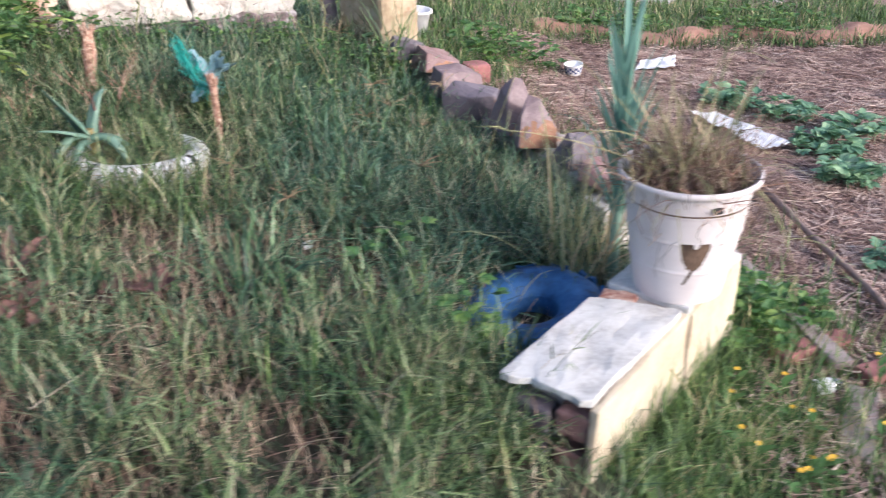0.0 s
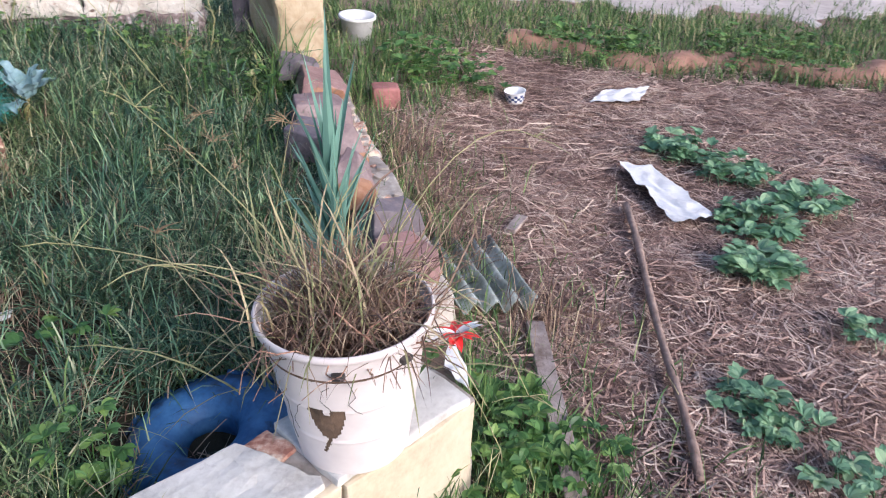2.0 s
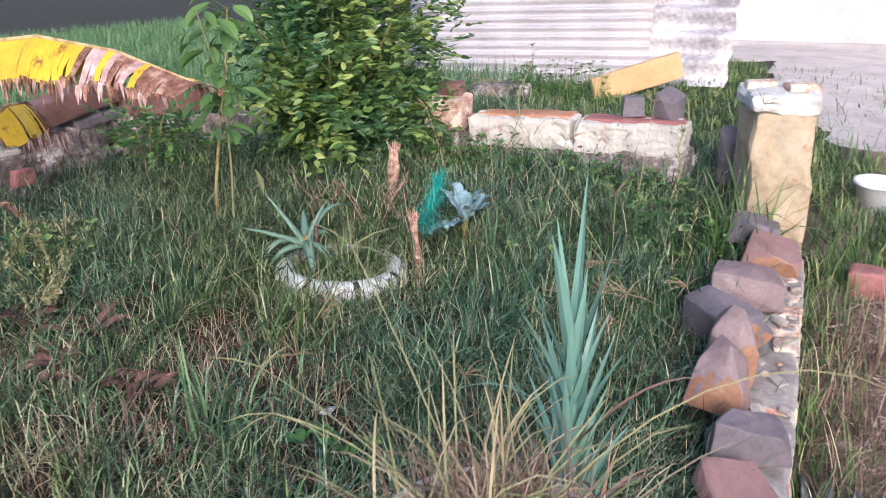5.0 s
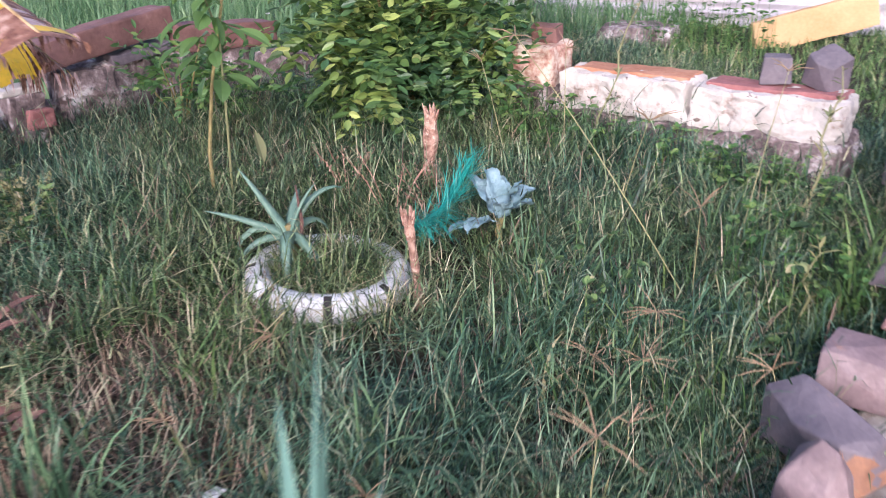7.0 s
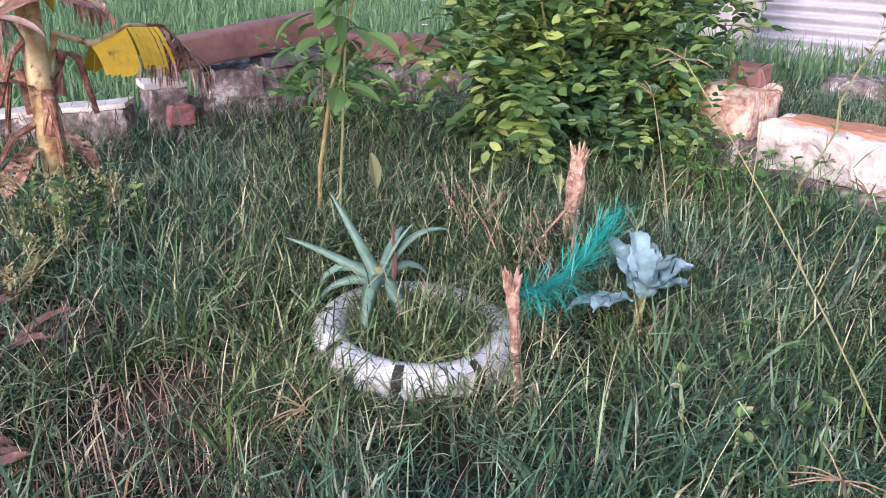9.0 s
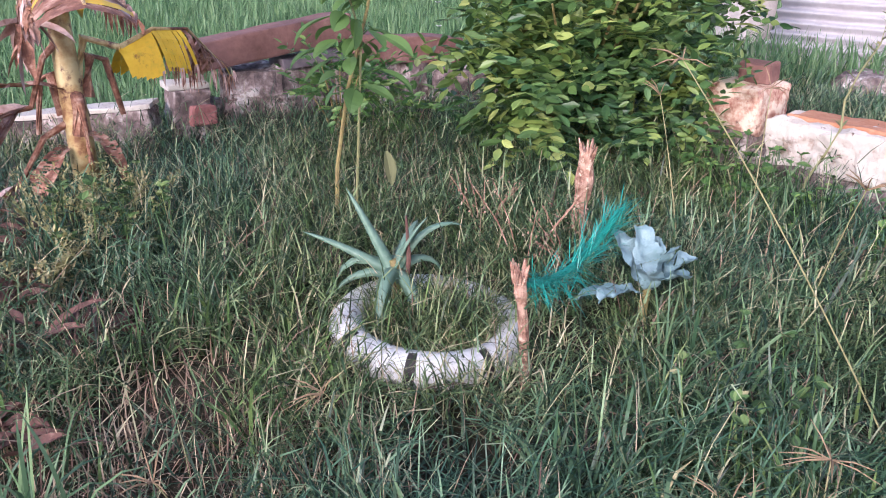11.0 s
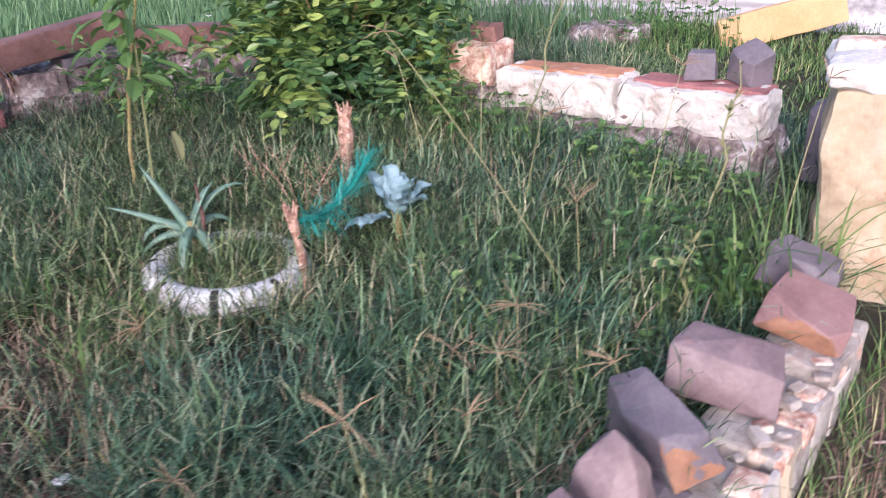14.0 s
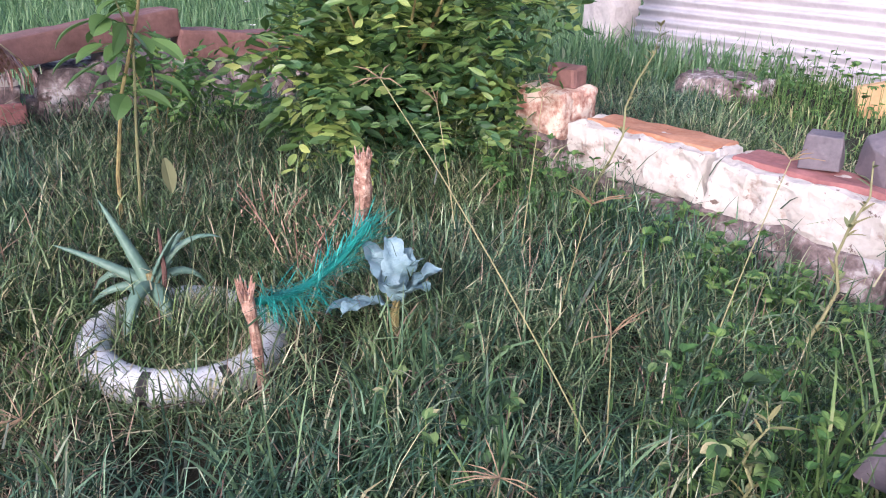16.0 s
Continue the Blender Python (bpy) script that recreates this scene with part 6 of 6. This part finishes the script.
def shrub():
    p = Vector((-2.55, 2.40, gz(-2.55, 2.40)))
    t = thing("shrub", p, "small pale green leafy shrub before the rubble wall", "shrub")
    g = random.Random(211)
    for k in range(6):
        a = k * 2.4
        e = p + Vector((math.cos(a) * 0.12, math.sin(a) * 0.14, g.uniform(0.28, 0.46)))
        part("stem", tube([p, p.lerp(e, 0.5) + Vector((0, 0, 0.03)), e], [0.006, 0.004, 0.002], 5), M_STEM, t)
    for o, r, n in (((0.0, 0.0, 0.30), (0.15, 0.20, 0.16), 80), ((0.05, 0.25, 0.22), (0.16, 0.22, 0.14), 70)):
        bm = bmesh.new()
        leafy_crown(g, p + Vector(o), r, n, 0.042, ovate, bm)
        part("foliage", bm, M_WEED, t)


shrub()
weed("weed", (-2.6, 5.6), 150, 0.5, 0.035, 0.20, "tall green weeds by the concrete plinth", 16)
weed("weed", (-0.1, 3.55), 30, 0.16, 0.045, 0.24, "pale green leafy weed by the garden wall", 17, M_FRESH)

sack("plastic_scrap", ((-0.24, 2.03), (-0.21, 2.045), (-0.195, 2.02), (-0.225, 2.00)), "small crumpled bluish white plastic scrap in the grass", 12.0, 0.04)


def yellow_flower(x, y, h, seed):
    z = gz(x, y)
    t = thing("yellow_flower", (x, y, z), "small orange-yellow flower on a thin green stem", "flower", "yellow flowers")
    g = random.Random(seed)
    top = Vector((x + g.uniform(-0.03, 0.03), y + g.uniform(-0.03, 0.03), z + h))
    part("stem", tube([(x, y, z), top], [0.0018, 0.0012], 5), M_FRESH, t)
    for k in range(7):
        bm = bmesh.new()
        a = k * math.tau / 7
        strip_leaf(bm, top, (math.cos(a), math.sin(a), 0.35), 0.011, 0.007, 0.4, 3, 0.2, shape=ovate)
        part("petal", bm, M_PETAL, t)
    for k in range(3):
        bm = bmesh.new()
        a = g.uniform(0, math.tau)
        strip_leaf(bm, Vector((x, y, z)).lerp(top, 0.4 + 0.15 * k), (math.cos(a), math.sin(a), 0.5), 0.05, 0.02, 0.5, 4, 0.2, shape=ovate)
        part("leaf", bm, M_WEED, t)


fg = random.Random(71)
for k in range(16):
    yellow_flower(fg.uniform(0.98, 1.55), fg.uniform(1.12, 1.62), fg.uniform(0.06, 0.15), k)


def tall_weed(a, b, seed):
    """A lone yellow-green weed stalk with small leaves at its joints."""
    pa, pb = Vector((a[0], a[1], gz(*a))), Vector(b)
    t = thing("tall_weed", pa, "lone tall yellow-green weed stalk before the back wall", "weed", "tall weeds")
    pts = [pa.lerp(pb, k / 8) + Vector((0.012 * math.sin(k * 2.1), 0.012 * math.cos(k * 1.7), 0)) for k in range(9)]
    part("stem", tube(pts, [0.006 - 0.0005 * k for k in range(9)], 6), M_STALK, t)
    g = random.Random(seed)
    for k in range(34):
        f = g.uniform(2.0, 7.99)
        q = pts[int(f)].lerp(pts[int(f) + 1], f % 1)
        d = g.uniform(0, math.tau)
        bm = bmesh.new()
        strip_leaf(bm, q, (math.cos(d), math.sin(d), g.uniform(0.2, 1.0)), g.uniform(0.02, 0.06), g.uniform(0.007, 0.014), 0.6, 4, 0.2, shape=ovate)
        part("leaf", bm, M_RUNNER if k % 3 else M_PLUME, t)


tall_weed((-1.36, 3.84), (-1.30, 4.02, 1.18), 5)
tall_weed((-0.42, 4.02), (-0.40, 4.08, 0.98), 6)
tall_weed((-0.05, 3.60), (-0.04, 3.62, 0.64), 7)

# tall stalks with radiating seed heads in the plot
for b, e, hd, sp in (
    ((0.02, 3.0), (0.0, 3.02, 0.46), 9, 0.10), ((-0.12, 2.93), (-0.10, 2.95, 0.44), 8, 0.09), ((-0.05, 3.1), (-0.08, 3.12, 0.53), 9, 0.09), ((0.16, 2.85), (0.14, 2.87, 0.42), 8, 0.085),
    ((0.25, 3.25), (0.22, 3.2, 0.50), 6, 0.09), ((-0.3, 3.45), (-0.25, 3.4, 0.70), 6, 0.1), ((-0.25, 3.45), (-0.55, 2.99, 1.16), 4, 0.07), ((-1.15, 3.35), (-1.3, 3.3, 0.95), 4, 0.1),
    ((-1.05, 3.5), (-1.2, 3.6, 0.98), 4, 0.09), ((-0.75, 3.5), (-0.6, 3.5, 0.85), 5, 0.1), ((-0.4, 3.7), (-0.45, 3.9, 0.98), 4, 0.08), ((-0.05, 3.9), (0.0, 4.0, 1.0), 4, 0.08),
    ((-0.55, 2.3), (-0.5, 2.25, 0.5), 7, 0.09), ((0.1, 2.3), (0.15, 2.25, 0.48), 7, 0.09), ((-0.3, 2.0), (-0.25, 1.95, 0.5), 7, 0.08), ((0.35, 2.6), (0.5, 2.5, 0.75), 5, 0.09),
):
    seed_stalk("seed_stalk", (b[0], b[1], gz(*b)), e, 0.03, "dry grass stalk with a radiating seed head", hd + 2, 0.0017, sp)

# ---- grass ----
R = np.random.default_rng(21)


def in_plot(p):
    x, y = p[:, 0], p[:, 1]
    w = wall_line(y) - 0.22
    w = np.where(y < 1.9, np.interp(y, [-3, 1.0, 1.3, 1.9], [0.6, 0.6, 0.40, 0.85]), w)
    inside = (x < w) & ~((y > 3.75 + 0.46 * (x + 1.69)) & (y < 4.15 + 0.46 * (x + 1.69)) & (x > -2.0) & (x < -0.55))
    ring = np.hypot(x + 0.93, y - 2.54)
    inside &= ~((ring > 0.17) & (ring < 0.29) & (R.uniform(size=len(x)) < 0.93))
    inside &= np.hypot(x - 0.50, y - 1.70) > 0.255
    inside &= np.hypot(x - 0.47, y - 1.02) > 0.13
    bald = 0.84 * np.exp(-((x + 0.55) ** 2 + (y - 1.35) ** 2) / 0.42) + 0.45 * np.exp(-((x + 0.35) ** 2 + (y - 1.95) ** 2) / 0.06) + 0.25 * np.exp(-((x + 0.58) ** 2 + (y - 2.0) ** 2) / 0.08)
    thin = 0.30 * patch(x, y) + 0.55 * (patch(x * 4.1 + 1, y * 3.7) > 0.6)
    return inside & (R.uniform(size=len(x)) > thin + 0.9 * np.clip(bald, 0, 1))


p = scatter(230000, -3.0, 1.1, -0.4, 5.0, 1, in_plot, 0.72, 110, 0.034)
blades("long_grass", p, R.uniform(0.05, 0.21, len(p)), 0.0050, M_GRASS, 2, 0.8, 1.3, 3, "tangled green long grass with arching blades over the plot", rise=0.10, spread=(0.2, 1.5))
p = scatter(25000, -2.9, 1.1, 0.0, 4.7, 51, in_plot, 0.5)
runners("grass_runners", p, 52, "thin pale creeping grass stems among the blades", "short narrow leaves along the creeping grass stems")
p = scatter(15000, -2.6, 1.1, 0.0, 4.6, 3, in_plot, 0.92, 45, 0.03)
blades("tall_grass_tufts", p, R.uniform(0.14, 0.32, len(p)), 0.0064, M_GRASS, 4, 0.6, 1.4, 5, "coarser arching grass tufts in the plot")


def fresh_part(p):
    x, y = p[:, 0], p[:, 1]
    k = np.exp(-((x - 0.25) ** 2 + (y - 1.15) ** 2) / 0.25) + 0.7 * np.exp(-((x + 0.75) ** 2 + (y - 2.0) ** 2) / 0.12) + 0.7 * np.exp(-((x + 0.05) ** 2 + (y - 3.3) ** 2) / 0.12)
    return in_plot(p) & (R.uniform(size=len(x)) < k)


p = scatter(40000, -2.0, 1.0, 0.0, 4.2, 53, fresh_part, 0.6)
blades("fresh_grass", p, R.uniform(0.08, 0.26, len(p)), 0.0082, M_FRESH, 54, 0.7, 1.0, 4, "brighter yellowish green grass in patches of the plot", rise=0.06)
tuft = np.array([[-0.44, 3.16], [-0.52, 3.05], [-0.35, 2.95], [-0.28, 2.72], [-0.1, 2.35], [-0.75, 3.5], [0.1, 3.45], [-0.2, 3.2], [-0.5, 3.75], [-0.3, 1.7], [0.45, 2.25], [0.55, 2.1], [-0.05, 2.95]])
p = tuft[R.integers(0, len(tuft), 900)] + R.normal(0, 0.05, (900, 2))
blades("broad_grass_tufts", p, R.uniform(0.16, 0.36, 900), 0.0100, M_TUFT, 55, 0.6, 1.1, 6, "tufts of broad arching green grass blades")
a, d = R.uniform(0, math.tau, 2600), 0.19 * np.sqrt(R.uniform(0, 1, 2600))
p = np.stack((-0.93 + d * np.cos(a), 2.54 + d * np.sin(a)), -1)
blades("ring_grass", p, R.uniform(0.05, 0.16, 2600), 0.0036, M_RUNNER, 58, 0.8, 1.0, 4, "fine yellowish grass growing inside the tyre ring", rise=0.04, spread=(0.1, 1.5))
p = np.array([[0.66, 1.93], [0.58, 1.98], [0.70, 2.02]])[R.integers(0, 3, 60)] + R.normal(0, 0.05, (60, 2))
blades("reed_blades", p, R.uniform(0.35, 0.70, 60), 0.009, M_STALK, 56, 0.45, 0.7, 6, "tall pale green grass blades behind the bucket")
p = scatter(21000, -2.6, 1.0, -0.3, 4.6, 5, in_plot, 0.3)
blades("dry_grass", p, R.uniform(0.06, 0.18, len(p)), 0.0035, M_DRY, 6, 1.0, 0.8, 3, "dry tan blades among the green grass", rise=0.14, spread=(0.2, 1.6))


def bald_only(p):
    x, y = p[:, 0], p[:, 1]
    return R.uniform(size=len(x)) < 1.0 * np.exp(-((x + 0.55) ** 2 + (y - 1.3) ** 2) / 0.55) + 0.6 * np.exp(-((x + 0.35) ** 2 + (y - 1.95) ** 2) / 0.08) + 0.5 * np.exp(-((x + 0.58) ** 2 + (y - 2.05) ** 2) / 0.10)


p = scatter(34000, -2.2, 0.6, 0.0, 2.8, 7, bald_only)
blades("dead_thatch", p, R.uniform(0.06, 0.18, len(p)), 0.004, M_DRY, 8, 1.3, 0.5, 3, "flattened brown thatch in a thin patch of grass")

# the plot goes on behind the walker
p = scatter(26000, -3.0, 1.0, -4.5, -0.4, 81, None, 0.6, 60, 0.05)
blades("rough_grass", p, R.uniform(0.08, 0.22, len(p)), 0.008, M_GRASS, 82, 0.7, 1.0, 3, "rough green grass of the plot's near side")

# the field behind the ruined wall, and the strip behind the back wall
p = scatter(52000, -13, -3.15, -3.5, 7.0, 9)
blades("field_grass", p, R.uniform(0.14, 0.32, len(p)), 0.014, M_FIELD, 10, 0.35, 0.5, 3, "bright green tall grass of the field")


def strip(p):
    x, y = p[:, 0], p[:, 1]
    return ((y > 4.2 + 0.46 * (x + 1.69)) | ((x > wall_line(y) + 0.03) & (y > 4.1))) & (R.uniform(size=len(x)) > 0.30 * patch(x * 1.5, y * 1.5)) & ~((x > 0.72) & (y < 5.5)) & ~((x > wall_line(y) - 0.1) & (y < 4.15)) & ((y < dusty_edge(x) - 0.5 * R.uniform(size=len(x)) ** 2) | (R.uniform(size=len(x)) < 0.06))


p = scatter(85000, -4.6, 4.0, 4.0, 8.0, 11, strip, 0.4)
blades("verge_grass", p, R.uniform(0.05, 0.16, len(p)) * np.where(p[:, 0] < -1.0, 0.7, 1.1), 0.008, M_FRESH, 12, 0.7, 0.9, 3, "patchy green grass verge behind the garden")


def by_wall(p):
    x, y = p[:, 0], p[:, 1]
    d = x - wall_line(y)
    return (d > 0.01) & (np.hypot(x - 0.52, y - 1.0) > 0.15) & (R.uniform(size=len(x)) < np.exp(-d / 0.20) * np.where(y < 2.2, 1.0, 0.55))


p = scatter(60000, 0.2, 1.9, 0.3, 5.0, 13, by_wall, 0.3)
blades("wall_side_grass", p, R.uniform(0.06, 0.20, len(p)), 0.005, M_FRESH, 14, 0.6, 0.7, 4, "fresh green grass along the yard side of the wall")


def near_yard(p):
    x, y = p[:, 0], p[:, 1]
    return (x > 0.6) & (np.hypot(x - 0.56, y - 1.0) > 0.16) & (R.uniform(size=len(x)) < np.clip(1.7 - 1.0 * (y - 0.6), 0, 1) * np.clip(2.2 - x, 0.2, 1))


p = scatter(24000, 0.6, 2.6, -0.3, 2.2, 15, near_yard, 0.6, 60, 0.035)
blades("yard_grass", p, R.uniform(0.05, 0.16, len(p)), 0.005, M_FRESH, 16, 0.6, 0.6, 3, "green grass at the near edge of the yard")
p = np.array([[-0.02, 4.0], [0.0, 3.9], [-0.05, 3.8]])[R.integers(0, 3, 110)] + R.normal(0, 0.06, (110, 2))
blades("pillar_grass", p, R.uniform(0.2, 0.6, 110), 0.010, M_FRESH, 17, 0.45, 0.7, 6, "tall yellowish green grass tuft beside the pillar")
u = R.uniform(0, 1, 1100)
p = np.stack((-1.75 + 1.25 * u, 3.70 + 0.575 * u - R.uniform(0, 0.12, 1100)), -1) + R.normal(0, 0.02, (1100, 2))
blades("back_wall_grass", p, R.uniform(0.12, 0.32, 1100), 0.007, M_GRASS, 57, 0.5, 0.9, 5, "taller green grass along the foot of the back wall")
p = np.array([[1.31, 2.62], [0.75, 3.3], [0.95, 2.95], [0.6, 3.7]])[R.integers(0, 4, 900)] + R.normal(0, 0.09, (900, 2))
blades("yellow_grass", p, R.uniform(0.08, 0.28, 900), 0.004, M_DRY, 18, 0.7, 0.9, 4, "withered brown grass tufts along the wall")

# straw litter on the yard


def straw():
    g = np.random.default_rng(30)

    def keep(p):
        x, y = p[:, 0], p[:, 1]
        d = x - wall_line(y)
        return (d > 0.05) & (g.uniform(size=len(x)) < np.clip(d * 1.5, 0.1, 1) * np.clip((y - 0.9) * 1.0, 0.15, 1) * np.clip(6.2 - y, 0, 1))

    p = scatter(150000, 0.4, 4.4, 0.0, 6.1, 31, keep, 0.35)
    n = len(p)
    L, W, az, el = 0.03 + 0.17 * g.uniform(0, 1, n) ** 1.5, g.uniform(0.0025, 0.0065, n), g.uniform(0, math.tau, n), g.normal(0.0, 0.12, n)
    heap = 0.04 * patch(p[:, 0] * 3, p[:, 1] * 3) ** 2 + 0.015 * patch(p[:, 0] * 9, p[:, 1] * 8)
    z = height(p[:, 0], p[:, 1]) + g.uniform(0.001, 0.012, n) + heap * g.uniform(0, 1, n)
    c = np.stack((p[:, 0], p[:, 1], z), -1)
    d = np.stack((np.cos(az) * np.cos(el), np.sin(az) * np.cos(el), np.abs(np.sin(el)) * 0.6), -1) * L[:, None] / 2
    k = np.stack((-np.sin(az), np.cos(az), g.normal(0, 0.3, n)), -1) * W[:, None] / 2
    mid = c + np.stack((-np.sin(az), np.cos(az), np.full(n, 0.25)), -1) * (g.normal(0, 0.16, n) * L)[:, None]
    v = np.stack((c - d - k, c - d + k, mid + k, mid - k, c + d + k * 0.5, c + d - k * 0.5), 1).reshape(-1, 3)
    o = (np.arange(n) * 6)[:, None]
    flat = np.concatenate((o + np.array([0, 1, 2, 3]), o + np.array([3, 2, 4, 5])), 1)
    ob = new("straw_litter", raw_mesh("straw_litter", v, flat.ravel(), np.full(2 * n, 4), M_STRAW))
    tagged(ob, "matted pinkish brown straw litter over the yard", "straw", kind="stuff")


straw()
